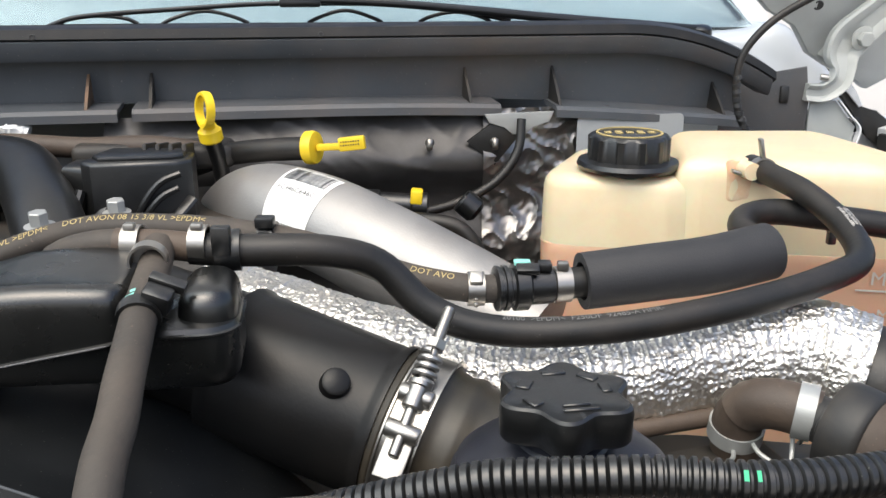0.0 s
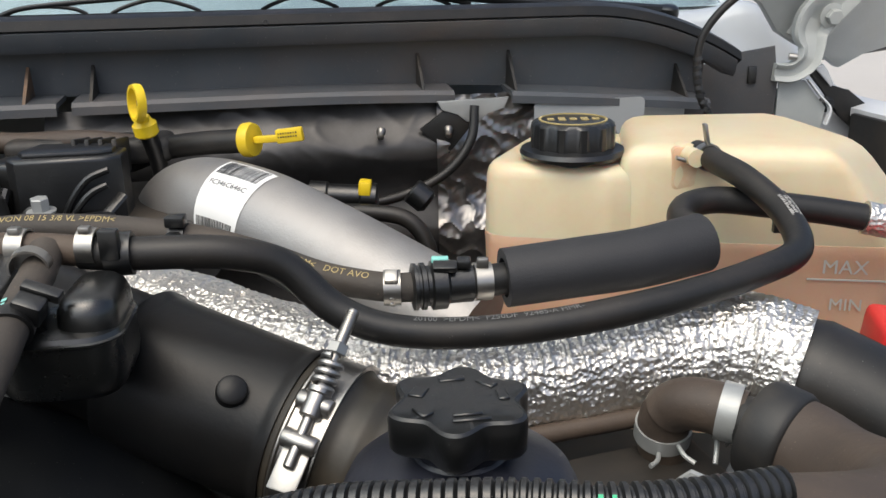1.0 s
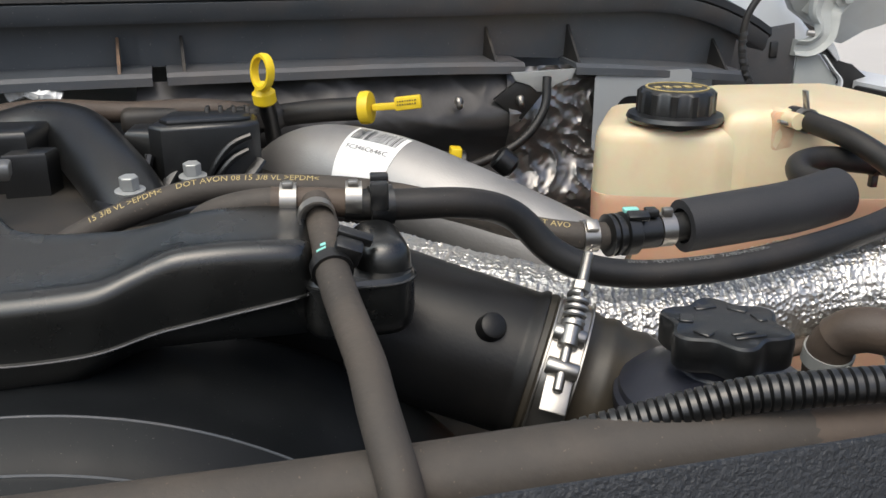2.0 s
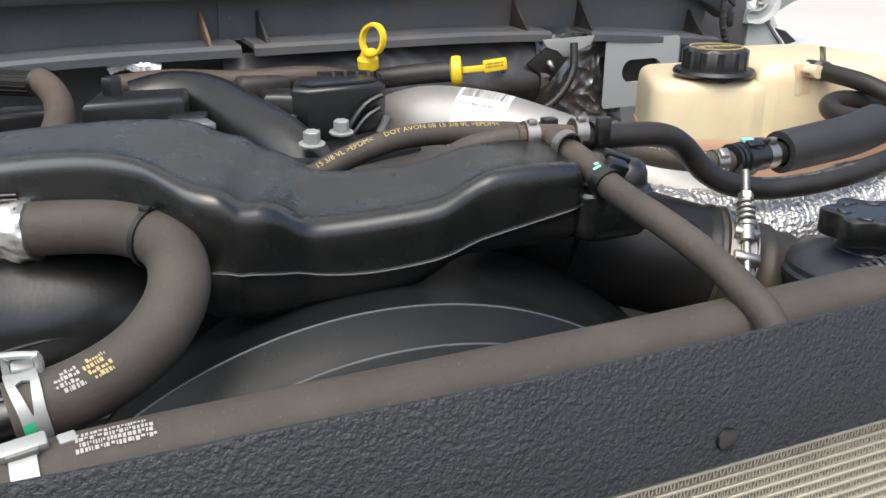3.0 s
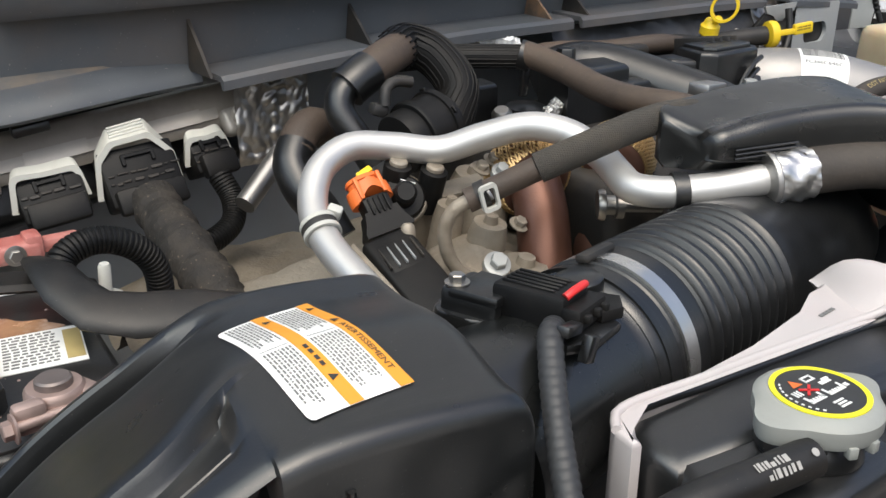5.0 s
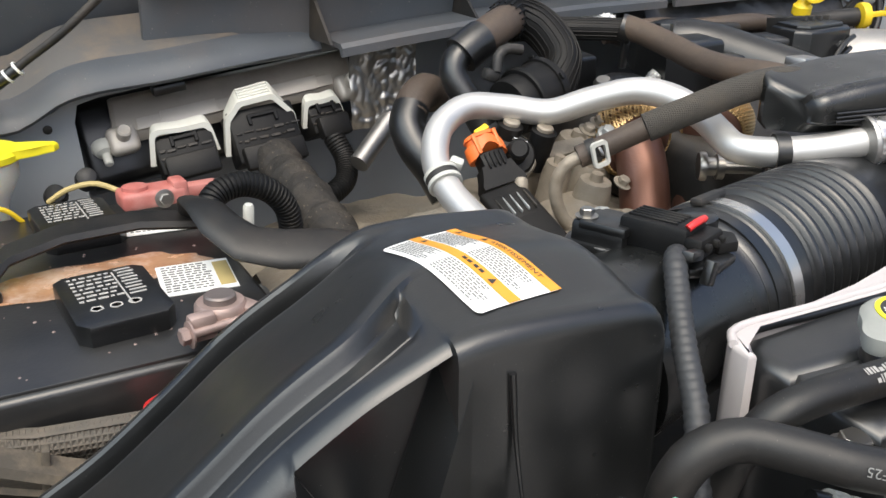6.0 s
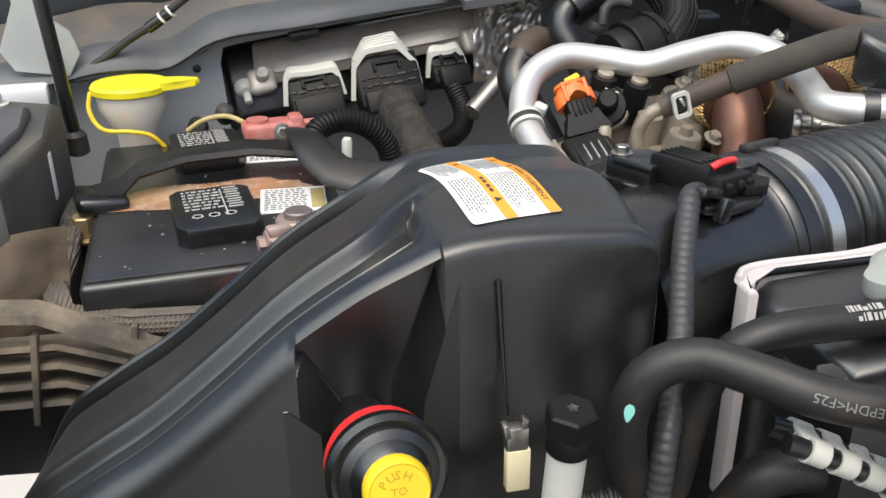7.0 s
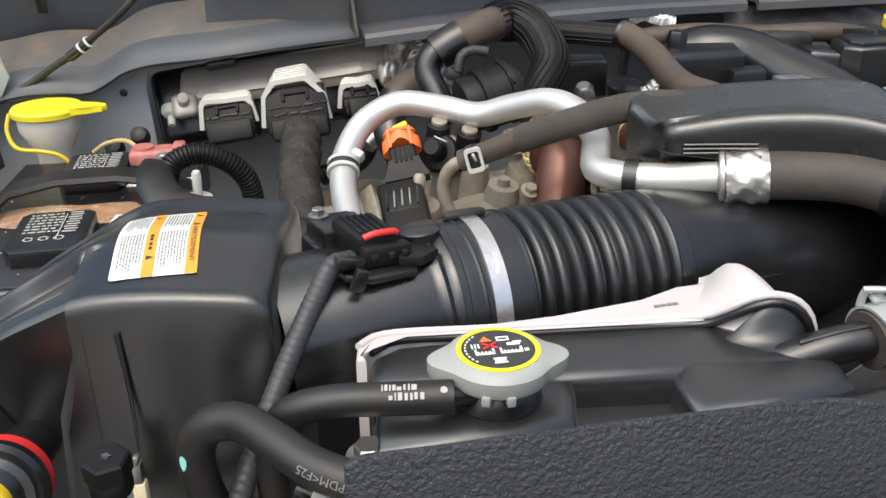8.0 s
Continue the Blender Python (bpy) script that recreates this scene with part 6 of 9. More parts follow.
part("tee", tube(bmesh.new(), [(-0.175, 0.450, 1.366), (-0.15, 0.450, 1.365), (-0.122, 0.450, 1.362)], 0.0080, 20), BROWNRUBBER, hose, "brown plastic tee fitting")
for x in (-0.1655, -0.1300):
    bm = bmesh.new()
    band(bm, (x, 0.4495, 1.366), (1, 0, -0.03), 0.0088, 0.009)
    rbox(bm, (0.006, 0.005, 0.004), pose(x, 0.446, 1.3760), 0.001)
    part("ear_clamp", bm, STEEL, hose, "bright steel ear clamp")
bm = bmesh.new()
band(bm, (-0.1495, 0.424, 1.3642), (0.12, -1, -0.12), 0.0088, 0.007)
part("ear_clamp", bm, STEEL, hose, "bright steel ear clamp")
TC = Vector((-0.1418, 0.382, 1.3505))
bm = bmesh.new()
band(bm, TC, (0.2, -1, -0.3), 0.0087, 0.007, 0.0018, 20)
rbox(bm, (0.014, 0.010, 0.012), pose(-0.134, 0.386, 1.3575, 20, 20, 0), 0.002)
rbox(bm, (0.018, 0.006, 0.005), pose(-0.130, 0.392, 1.3635, 20, 20, 0), 0.001)
part("tie_clip", bm, BLACK, hose, "black plastic tie clip")
part("paint_mark", bars_tube(bmesh.new(), HOSE_T, 0.0088, 0.056, 0.006, 1, 0.005, (-0.3, -0.8, 0.4)), TEALINK, hose, "green paint mark")

# fan shroud
shroud = thing("fan_shroud", (-0.27, 0.32, 1.2), "black plastic radiator fan shroud with curved ridges", "fan shroud")


def shroud_band(rows, a0, a1):
    """Arcs of a wide ring, one behind the other: each row gives its centre, depth and radius."""
    out = []
    for cx, y, cz, r in rows:
        out.append([Vector((cx + r * math.sin(a), y + 0.06 * r * math.sin(a), cz + r * math.cos(a))) for a in (radians(a0 + (a1 - a0) * k / 90) for k in range(91))])
    return loft(bmesh.new(), out, ends=False, closed=False)


part("front_lip", shroud_band(((-0.285, 0.262, 1.075, 0.206), (-0.285, 0.280, 1.075, 0.2150), (-0.285, 0.299, 1.075, 0.2190), (-0.285, 0.3015, 1.075, 0.2205), (-0.285, 0.304, 1.075, 0.2195), (-0.285, 0.3050, 1.075, 0.2150), (-0.285, 0.306, 1.075, 0.2050)), -75, 75), SHROUD, shroud)
part("outer_ring", shroud_band(((-0.288, 0.3065, 1.066, 0.2190), (-0.288, 0.3095, 1.064, 0.2260), (-0.289, 0.320, 1.058, 0.2400), (-0.290, 0.332, 1.0535, 0.2492), (-0.290, 0.3350, 1.0535, 0.2505), (-0.290, 0.338, 1.0535, 0.2495), (-0.282, 0.365, 1.052, 0.2488), (-0.270, 0.400, 1.051, 0.2490), (-0.260, 0.430, 1.050, 0.2485), (-0.260, 0.433, 1.050, 0.2495), (-0.260, 0.436, 1.050, 0.2485), (-0.260, 0.438, 1.050, 0.2300), (-0.260, 0.440, 1.050, 0.12)), -80, 80), SHROUD, shroud)
# thin beads in a paler grey along two of the rims
for cx, y, cz, r in ((-0.290, 0.335, 1.0535, 0.2504), (-0.285, 0.3015, 1.075, 0.2204)):
    bm = bmesh.new()
    tube(bm, [(cx + r * math.sin(a), y + 0.06 * r * math.sin(a), cz + r * math.cos(a)) for a in (radians(-60 + 4 * k) for k in range(31))], 0.0008, 8, 0.006)
    part("rim_bead", bm, COWL, shroud, "thin paler bead along the rim edge")

# guard sheet in front and the condenser below it


def along(rows, x):
    """The value at x on a broken line of x and value."""
    for (a, va), (b, vb) in zip(rows, rows[1:]):
        if x <= b:
            return va + (vb - va) * max(0.0, x - a) / (b - a)
    return rows[-1][1]


GUARD_Y = ((-0.73, 0.1655), (-0.684, 0.168), (-0.55, 0.180), (-0.40, 0.185), (-0.277, 0.1895), (-0.163, 0.2015), (0.10, 0.233), (0.60, 0.30))
GUARD_TOP = ((-0.723, 1.3265), (-0.66, 1.3300), (-0.60, 1.3320), (-0.535, 1.3338), (-0.515, 1.3305), (-0.49, 1.3266), (-0.42, 1.3285), (-0.36, 1.3312), (-0.28, 1.3333), (-0.18, 1.3335), (0.10, 1.3385), (0.60, 1.345))
GUARD_LOW = 1.2732
bm = bmesh.new()
rows = []
for x in [-0.723 + 0.008 * k for k in range(150)]:
    z, y = along(GUARD_TOP, x) - (0.003 if x < -0.720 else 0), along(GUARD_Y, x)
    rows.append([Vector((x, y + a + 0.09 * (zz - 1.31), zz)) for a, zz in ((-0.0014, z - 0.0012), (-0.0008, z), (0.0008, z), (0.0016, z - 0.0012), (0.0016, GUARD_LOW), (-0.0014, GUARD_LOW))])
loft(bm, rows)
guard = thing("radiator_guard", (-0.1, 0.21, GUARD_LOW), "pebbled black plastic guard sheet above the condenser", "guard")
part("sheet", bm, GUARD, guard)
for x, z in ((-0.171, 1.2860), (-0.342, 1.2820)):
    bm = bmesh.new()
    lathe(bm, [(0.0052, -0.002), (0.0056, 0.0012), (0.0050, 0.0028), (0.0026, 0.0034)], (x, along(GUARD_Y, x) - 0.0025, z), (0.11, -1, 0.1), 22)
    part("push_pin", bm, BLACK, guard, "black plastic push pin")

CM = pose(-0.05, 0.2255, 0, 0, 0, 7.0)
cond = thing("condenser", CM @ Vector((0, 0, 1.1)), "dusty aluminium condenser core with fine fins", "condenser")
bm = bmesh.new()
rbox(bm, (0.80, 0.006, 0.17), CM @ pose(0.05, 0.016, 1.186), 0)
part("core_back", bm, DIRTYPLASTIC, cond)
for k in range(16):
    bm = bmesh.new()
    rbox(bm, (0.80, 0.014, 0.0020), CM @ pose(0.05, 0.004, 1.2675 - 0.0064 * k), 0.0005, 1)
    part("tube", bm, FINMETAL, cond)
verts, faces = [], []
for k in range(15):
    z0, z1 = 1.2664 - 0.0064 * k, 1.2622 - 0.0064 * k
    for i in range(390):
        u = -0.35 + 0.00205 * i
        b = len(verts)
        d = 0.0004 if i % 2 else -0.0004
        verts += [CM @ Vector(q) for q in ((u + d, -0.0015, z0), (u - d, -0.0015, z1), (u - d, 0.010, z1), (u + d, 0.010, z0), (u + d + 0.0008, -0.0015, z0), (u - d + 0.0008, -0.0015, z1))]
        faces += [(b, b + 1, b + 2, b + 3), (b, b + 1, b + 5, b + 4)]
me = bpy.data.meshes.new("fin_stack")
me.from_pydata([v - origin_of(cond) for v in verts], [], faces)
me.materials.append(FINMETAL)
fins = new("fin_stack", me)
fins.parent = cond
tagged(fins, kind="stuff")

# ---- the left side: air box, coolant tank, battery ----
LID = material("airbox_plastic", (0.0065, 0.0070, 0.0072), 0.32, vary=0.10, bump=0.06, fine=900, dirt=(0.05, 0.048, 0.042), dirt_amount=0.12, dirt_scale=16, Specular_IOR_Level=0.85, Sheen_Weight=0.09, Sheen_Roughness=0.3)
add_specks(LID, (0.10, 0.095, 0.085), 900.0, 0.775)
airbox = thing("air_filter_box", (-0.87, 0.35, 1.1), "large black moulded air filter box with a warning label", "air filter box")
PROFILE = [(-0.764, 1.05), (-0.764, 1.312), (-0.7643, 1.3215), (-0.7658, 1.3262), (-0.7690, 1.3295), (-0.775, 1.3316), (-0.79, 1.3330), (-0.82, 1.3345), (-0.85, 1.3335), (-0.868, 1.3290), (-0.885, 1.3220), (-0.908, 1.3095), (-0.93, 1.2950), (-0.96, 1.2700), (-0.994, 1.2435), (-1.026, 1.2240), (-1.052, 1.2060), (-1.070, 1.178), (-1.083, 1.145), (-1.093, 1.05)]


LID_LINE = [(p.x, p.z) for p in spline([(x, 0, z) for x, z in PROFILE[1:-1]], 0.0015)]


def lid_top(x):
    """The smooth long outline of the lid."""
    for (x0, z0), (x1, z1) in zip(LID_LINE, LID_LINE[1:]):
        if x1 <= x <= x0:
            return z0 + (z1 - z0) * (x0 - x) / (x0 - x1 + 1e-9)
    return LID_LINE[0][1] if x > LID_LINE[0][0] else LID_LINE[-1][1]


# rows across the lid from its rear to its step: y and drop on the flat top, y and height on the long slope
STEP = [(0.4240, -0.016, 0.4235, -0.036), (0.4225, -0.006, 0.4220, -0.0165), (0.4200, -0.001, 0.4198, -0.0090), (0.4170, 0, 0.4172, -0.0064), (0.4140, 0, 0.4142, -0.0060), (0.4115, 0, 0.4122, -0.0075), (0.4095, 0, 0.4112, -0.0125), (0.4075, 0, 0.4100, -0.0230), (0.4045, 0, 0.4040, -0.0235), (0.4020, 0, 0.4012, -0.0200),
        (0.3995, 0, 0.3998, -0.0115), (0.3965, 0, 0.3975, -0.0092), (0.3925, 0, 0.3940, -0.0082), (0.3780, 0, 0.3800, -0.0046), (0.3640, 0, 0.3580, 0.0003), (0.3530, 0, 0.3360, 0.0050), (0.3490, 0, 0.3280, 0.0076), (0.3460, 0, 0.3225, 0.0092), (0.3435, 0, 0.3185, 0.0089)]
SUNK = [(0.3418, -0.0030, 0.3165, 0.0060), (0.3402, -0.0088, 0.3152, 0.0012), (0.3385, -0.0104, 0.3135, -0.0010), (0.3360, -0.0106, 0.3105, -0.0014), (0.3325, -0.0105, 0.3085, -0.0012), (0.3250, -0.0104, 0.3062, -0.0010), (0.3160, -0.0104, 0.3046, -0.0010), (0.3154, -0.0113, 0.3041, -0.0019), (0.3144, -0.0113, 0.3033, -0.0019), (0.3138, -0.0104, 0.3028, -0.0010), (0.3060, -0.0104, 0.3018, -0.0010)]
ROLL = [(0.3000, 0.0, -0.0104), (0.2955, 0.0004, -0.0112), (0.2915, 0.0002, -0.0135), (0.2880, -0.0012, -0.0175), (0.2860, -0.0036, -0.0225), (0.2850, -0.0085, -0.0300)]
LEDGE = [(0.3000, 0.0, -0.0102), (0.2955, -0.0004, -0.0106), (0.2915, -0.0015, -0.0120), (0.2895, -0.0040, -0.0145), (0.2940, -0.0060, -0.0165), (0.3060, -0.0080, -0.0175)]


def crown(x, y):
    """The lid's top bulges under the label."""
    f = min(1, max(0, (x + 0.905) / 0.045))
    f = f * f * (3 - 2 * f)
    return 0.0065 * f * math.cos(math.pi / 2 * min(1, abs(y - 0.346) / 0.052)) ** 2


def lid_section(x):
    """One slice of the lid: rear bead and groove, broad band, step and rolled front."""
    z = lid_top(x)
    f = min(1, max(0, (-0.866 - x) / 0.005))
    g = min(1, max(0, (-0.862 - x) / 0.010)) if x > -0.94 else 1
    front = LEDGE if -0.9275 < x < -0.8625 else ROLL
    soft = min(1, max(0, (-0.862 - x) / 0.05))
    n = min(1, max(0, (-0.845 - x) / 0.055))
    n = n * n * (3 - 2 * n)
    rows = [(y + (y1 - y) * n, a + (b - a) * n) for y, a, y1, b in STEP]
    for y, a, y1, b in SUNK:
        deep = a + (b - a) * n
        rows.append((y + (y1 - y) * n, deep * (f if y > 0.333 else soft + (f - soft) * max(0, (y - 0.306) / 0.027))))
    rows += [(y, a + (b + 0.0094 * n - a) * (soft if front is LEDGE else g)) for y, a, b in front]
    return [Vector((x, rows[0][0], 1.04))] + [Vector((x, y, max(z + d + crown(x, y), 1.045))) for y, d in rows] + [Vector((x, rows[-1][0], 1.04))]


xs = [-0.764, -0.7643, -0.765, -0.7658, -0.767, -0.769, -0.773, -0.777, -0.783, -0.79, -0.80, -0.81, -0.82, -0.835, -0.85, -0.858, -0.862, -0.8627, -0.8645, -0.866, -0.867, -0.868, -0.869, -0.870, -0.871, -0.872, -0.874]
xs += [-0.878 - 0.004 * k for k in range(13)] + [-0.927, -0.9277, -0.931] + [-0.935 - 0.004 * k for k in range(38)] + [-1.0865, -1.09]


bm = bmesh.new()
loft(bm, [lid_section(x) for x in xs])
part("shell", bm, LID, airbox, smooth=36)
# the slanted sides of the recess round the gauge
for deep, shallow in (((((-0.8610, 1.316), (-0.8625, 1.3160), (-0.8835, 1.2550), (-0.900, 1.06), (-0.8610, 1.06))), ((-0.8560, 1.316), (-0.8562, 1.3140), (-0.8720, 1.2580), (-0.884, 1.06), (-0.8560, 1.06))),
                      (((-0.9285, 1.279), (-0.9235, 1.279), (-0.9075, 1.2500), (-0.905, 1.06), (-0.9285, 1.06)), ((-0.9345, 1.262), (-0.9325, 1.262), (-0.9190, 1.2480), (-0.916, 1.06), (-0.9345, 1.06)))):
    bm = bmesh.new()
    loft(bm, [[Vector((x, y, z)) for x, z in poly] for y, poly in ((0.3065, deep), (0.3040, deep), (0.2846, shallow))])
    part("rib", bm, LID, airbox, smooth=30)
bm = bmesh.new()
tube(bm, [(-0.839, 0.2840, 1.316), (-0.837, 0.2820, 1.282), (-0.8355, 0.276, 1.252)], 0.0013, 8, radius=lambda q, t: 0.0016 - 0.0009 * q / t)
part("thin_rod", bm, BLACK, airbox)
bm = bmesh.new()
lathe(bm, [(0.004, 0), (0.004, 0.001), (0.0025, 0.0014)], (-0.872, 0.372, 1.3265), (-0.3, 0, 1), 14)
part("moulded_dot", bm, SATIN, airbox)

# warning label on the lid
CORNERS = [Vector((-0.8565, 0.382)), Vector((-0.8135, 0.391)), Vector((-0.8030, 0.308)), Vector((-0.8455, 0.302))]


def on_label(s, t, lift):
    p = (CORNERS[0] * (1 - s) + CORNERS[1] * s) * (1 - t) + (CORNERS[3] * (1 - s) + CORNERS[2] * s) * t
    return Vector((p.x, p.y, lid_top(p.x) + crown(p.x, p.y) + lift))


def label_patch(bm, s0, s1, t0, t1, lift, n=6):
    grid = [[bm.verts.new(on_label(s0 + (s1 - s0) * i / n, t0 + (t1 - t0) * j / n, lift)) for j in range(n + 1)] for i in range(n + 1)]
    for i in range(n):
        for j in range(n):
            bm.faces.new((grid[i][j], grid[i + 1][j], grid[i + 1][j + 1], grid[i][j + 1]))
    return bm


bm = label_patch(bmesh.new(), 0, 1, 0, 1, 0.0005, 24)
for v in [v for v in bm.verts if len(v.link_faces) == 1]:
    v.co = v.co.lerp(sum((e.other_vert(v).co for e in v.link_edges), Vector()) / 2, 0.62)
label = part("warning_label", bm, PAPER, airbox, "white and orange warning label in several languages")
for s0, s1 in ((0.36, 0.50), (0.86, 1.0)):
    part("orange_band", label_patch(bmesh.new(), s0, s1, 0, 1, 0.0008, 12), LABELORANGE, label)
bm = bmesh.new()
rnd = random.Random(11)
for s0, s1 in ((0.06, 0.34), (0.53, 0.83)):
    for t0, t1 in ((0.03, 0.42), (0.48, 0.92)):
        s = s0
        while s < s1:
            t = t0
            end = t1 - rnd.uniform(0, 0.1)
            while t < end:
                w = rnd.uniform(0.010, 0.040)
                label_patch(bm, s, s + 0.019, t, min(end, t + w), 0.0008, 1)
                t += w + 0.008
            s += 0.036
    label_patch(bm, s0, s1, 0.448, 0.453, 0.0008, 1)
part("small_print", bm, GREYINK, label)
bm = bmesh.new()
vs, fs = letters("AVERTISSEMENT", 0.0058)
wide = max(v.x for v in vs)
nv = [bm.verts.new(on_label(0.90 + v.y / 0.0058 * 0.085, 0.42 + v.x / wide * 0.46, 0.0011)) for v in vs]
for f in fs:
    bm.faces.new([nv[i] for i in f])
for t, s in ((0.36, 0.93), (0.80, 0.43), (0.12, 0.43), (0.10, 0.93)):
    vv = [bm.verts.new(on_label(s + ds, t + dt, 0.0011)) for ds, dt in ((-0.035, -0.025), (-0.035, 0.025), (0.05, 0.0))]
    bm.faces.new(vv)
for t in (0.52, 0.57, 0.63, 0.68):
    label_patch(bm, 0.41, 0.45, t, t + 0.035, 0.0011, 1)
part("heading", bm, INK, label)

# restriction gauge
GA = Vector((0.10, -0.96, 0.24)).normalized()
G0 = Vector((-0.8969, 0.2637, 1.2491))
gauge = thing("restriction_gauge", G0, "air filter restriction gauge with a red ring and yellow push button", "gauge")
bm = bmesh.new()
lathe(bm, [(0.0215, 0.002), (0.0236, 0.004), (0.0236, 0.013), (0.0225, 0.014)], G0, GA, 40)
part("red_base", bm, RED, gauge, "red plastic base ring")
bm = bmesh.new()
lathe(bm, [(0.014, -0.055), (0.014, -0.004), (0.020, 0.000), (0.0215, 0.006)], G0, GA, 32)
part("stem", bm, BLACK, gauge)
bm = bmesh.new()
lathe(bm, [(0.0212, 0.0125), (0.0250, 0.014), (0.0256, 0.020), (0.0236, 0.0230), (0.0213, 0.0222), (0.0205, 0.0243), (0.0197, 0.0247), (0.0168, 0.026), (0.0147, 0.030), (0.0126, 0.032)], G0, GA, 48)
part("black_dome", bm, SATIN, gauge)
bm = bmesh.new()
lathe(bm, [(0.0126, 0.0285), (0.0136, 0.0335), (0.0133, 0.0378), (0.0122, 0.0395), (0.0116, 0.039), (0.004, 0.039)], G0, GA, 40)
btn = part("push_button", bm, YELLOW, gauge, "yellow push button marked PUSH")
m = axis_matrix(G0 + GA * 0.0393, GA)
if (m.to_3x3() @ Vector((0, 1, 0))).z < 0:
    m = m @ pose(0, 0, 0, 0, 0, 180)
bm = bmesh.new()
for k, c in enumerate("PUSH"):
    a = radians(140 - 27 * k)
    write_flat(bm, c, 0.0052, m @ pose(0.0077 * math.cos(a), 0.0077 * math.sin(a), 0, 0, 0, math.degrees(a) - 90) @ Matrix.Translation((-0.0018, -0.002, 0)))
write_flat(bm, "TO", 0.0048, m @ Matrix.Translation((-0.0034, -0.001, 0)))
part("lettering", bm, material("shaded_yellow", (0.45, 0.30, 0.01), 0.5, bump=0), btn)
bm = bmesh.new()
mm = axis_matrix(G0 + GA * 0.010, GA)
for k in range(2):
    a = radians(100 + 8 * k)
    rbox(bm, (0.003, 0.0008, 0.004), mm @ pose(0.0229 * math.cos(a), 0.0229 * math.sin(a), 0, 0, 0, 190 + 8 * k), 0)
part("print_mark", bm, WHITEINK, gauge)

# air conditioning port, connector and clip by the box
port = thing("service_port", (-0.829, 0.222, 1.20), "grey metal service port with a black hexagonal cap", "service port")
PW = Vector((0.02, -0.10, 1)).normalized()
P0 = Vector((-0.829, 0.2215, 1.2465))
bm = bmesh.new()
lathe(bm, [(0.0078, -0.08), (0.0078, 0.030), (0.0066, 0.031)], P0, PW, 22)
part("tube", bm, GREYPLASTIC, port)
bm = bmesh.new()
m = axis_matrix(P0 + PW * 0.0285, PW)
lathe(bm, [(0.0088, 0), (0.0092, 0.001), (0.0092, 0.008), (0.0088, 0.009)], P0 + PW * 0.0285, PW, 28)
prism(bm, [(0.0102 * math.cos(radians(60 * k + 12)), 0.0102 * math.sin(radians(60 * k + 12))) for k in range(6)], 0.011, m @ Matrix.Translation((0, 0, 0.008)), 0.0010, 1)
capm = part("hex_cap", bm, MATTEBLACK, port, "black plastic hex cap")
bm = bmesh.new()
lathe(bm, [(0.0021, 0), (0.0021, 0.0006), (0.0012, 0.0002)], P0 + PW * 0.0475, PW, 10, wobble=lambda a, h: 0.0005 * math.cos(5 * a))
part("star_recess", bm, INK, capm)
clip = thing("sensor_connector", (-0.8355, 0.262, 1.225), "cream connector under a grey metal clip", "connector")
bm = bmesh.new()
rbox(bm, (0.011, 0.006, 0.022), pose(-0.8350, 0.262, 1.2335), 0.001)
part("cream_block", bm, material("cream_plastic", (0.70, 0.62, 0.40), 0.5), clip, "cream plastic block")
bm = bmesh.new()
rbox(bm, (0.010, 0.007, 0.012), pose(-0.8355, 0.263, 1.2495), 0.001)
rbox(bm, (0.003, 0.006, 0.007), pose(-0.8405, 0.262, 1.2545, 0, -10, 0), 0.0008)
rbox(bm, (0.003, 0.005, 0.005), pose(-0.8325, 0.262, 1.2575, 0, 10, 0), 0.0008)
part("metal_clip", bm, STEEL, clip, "bent grey metal clip")
loom = thing("lower_loom", (-0.80, 0.25, 1.2), "black corrugated loom below the air box", "wiring loom")
part("sleeve", sleeve(bmesh.new(), [(-0.87, 0.255, 1.205), (-0.84, 0.253, 1.214), (-0.81, 0.250, 1.216), (-0.785, 0.245, 1.222)], 0.007, 0.004, 0.0008, 16), DARKRUBBER, loom)

# coolant tank
TANKBLACK = material("satin_tank_plastic", (0.011, 0.0115, 0.012), 0.34, vary=0.12, bump=0.06, fine=900, dirt=(0.07, 0.065, 0.06), dirt_amount=0.12, dirt_scale=14, Specular_IOR_Level=0.9, Sheen_Weight=0.06, Sheen_Roughness=0.3)
add_specks(TANKBLACK, (0.10, 0.095, 0.085), 900.0, 0.765)
tank = thing("coolant_tank", (-0.6, 0.26, 1.2), "black plastic radiator tank with a pale pressure cap", "coolant tank")
bm = bmesh.new()


def slab(poly, z0, z1, bevel):
    prism(bm, poly, z1 - z0, pose(0, 0, z0), bevel, 4)


slab([(-0.716, 0.205), (-0.488, 0.243), (-0.482, 0.290), (-0.490, 0.318), (-0.508, 0.318), (-0.522, 0.304), (-0.60, 0.302), (-0.70, 0.297), (-0.716, 0.285)], 1.18, 1.2795, 0.006)
slab([(-0.716, 0.258), (-0.49, 0.262), (-0.482, 0.290), (-0.488, 0.320), (-0.508, 0.322), (-0.524, 0.305), (-0.60, 0.3015), (-0.704, 0.2975), (-0.717, 0.287)], 1.255, 1.2985, 0.010)
slab([(-0.714, 0.212), (-0.624, 0.222), (-0.618, 0.264), (-0.714, 0.267)], 1.255, 1.2972, 0.010)
slab([(-0.570, 0.226), (-0.486, 0.242), (-0.482, 0.285), (-0.572, 0.276)], 1.255, 1.2976, 0.011)
part("body", bm, TANKBLACK, tank, smooth=50)
bm = bmesh.new()
lathe(bm, [(0.016, -0.02), (0.0185, 0.0), (0.021, 0.004), (0.019, 0.012), (0.0165, 0.014), (0.0165, 0.020)], (-0.658, 0.247, 1.294), n=36)
part("filler_neck", bm, BLACK, tank)
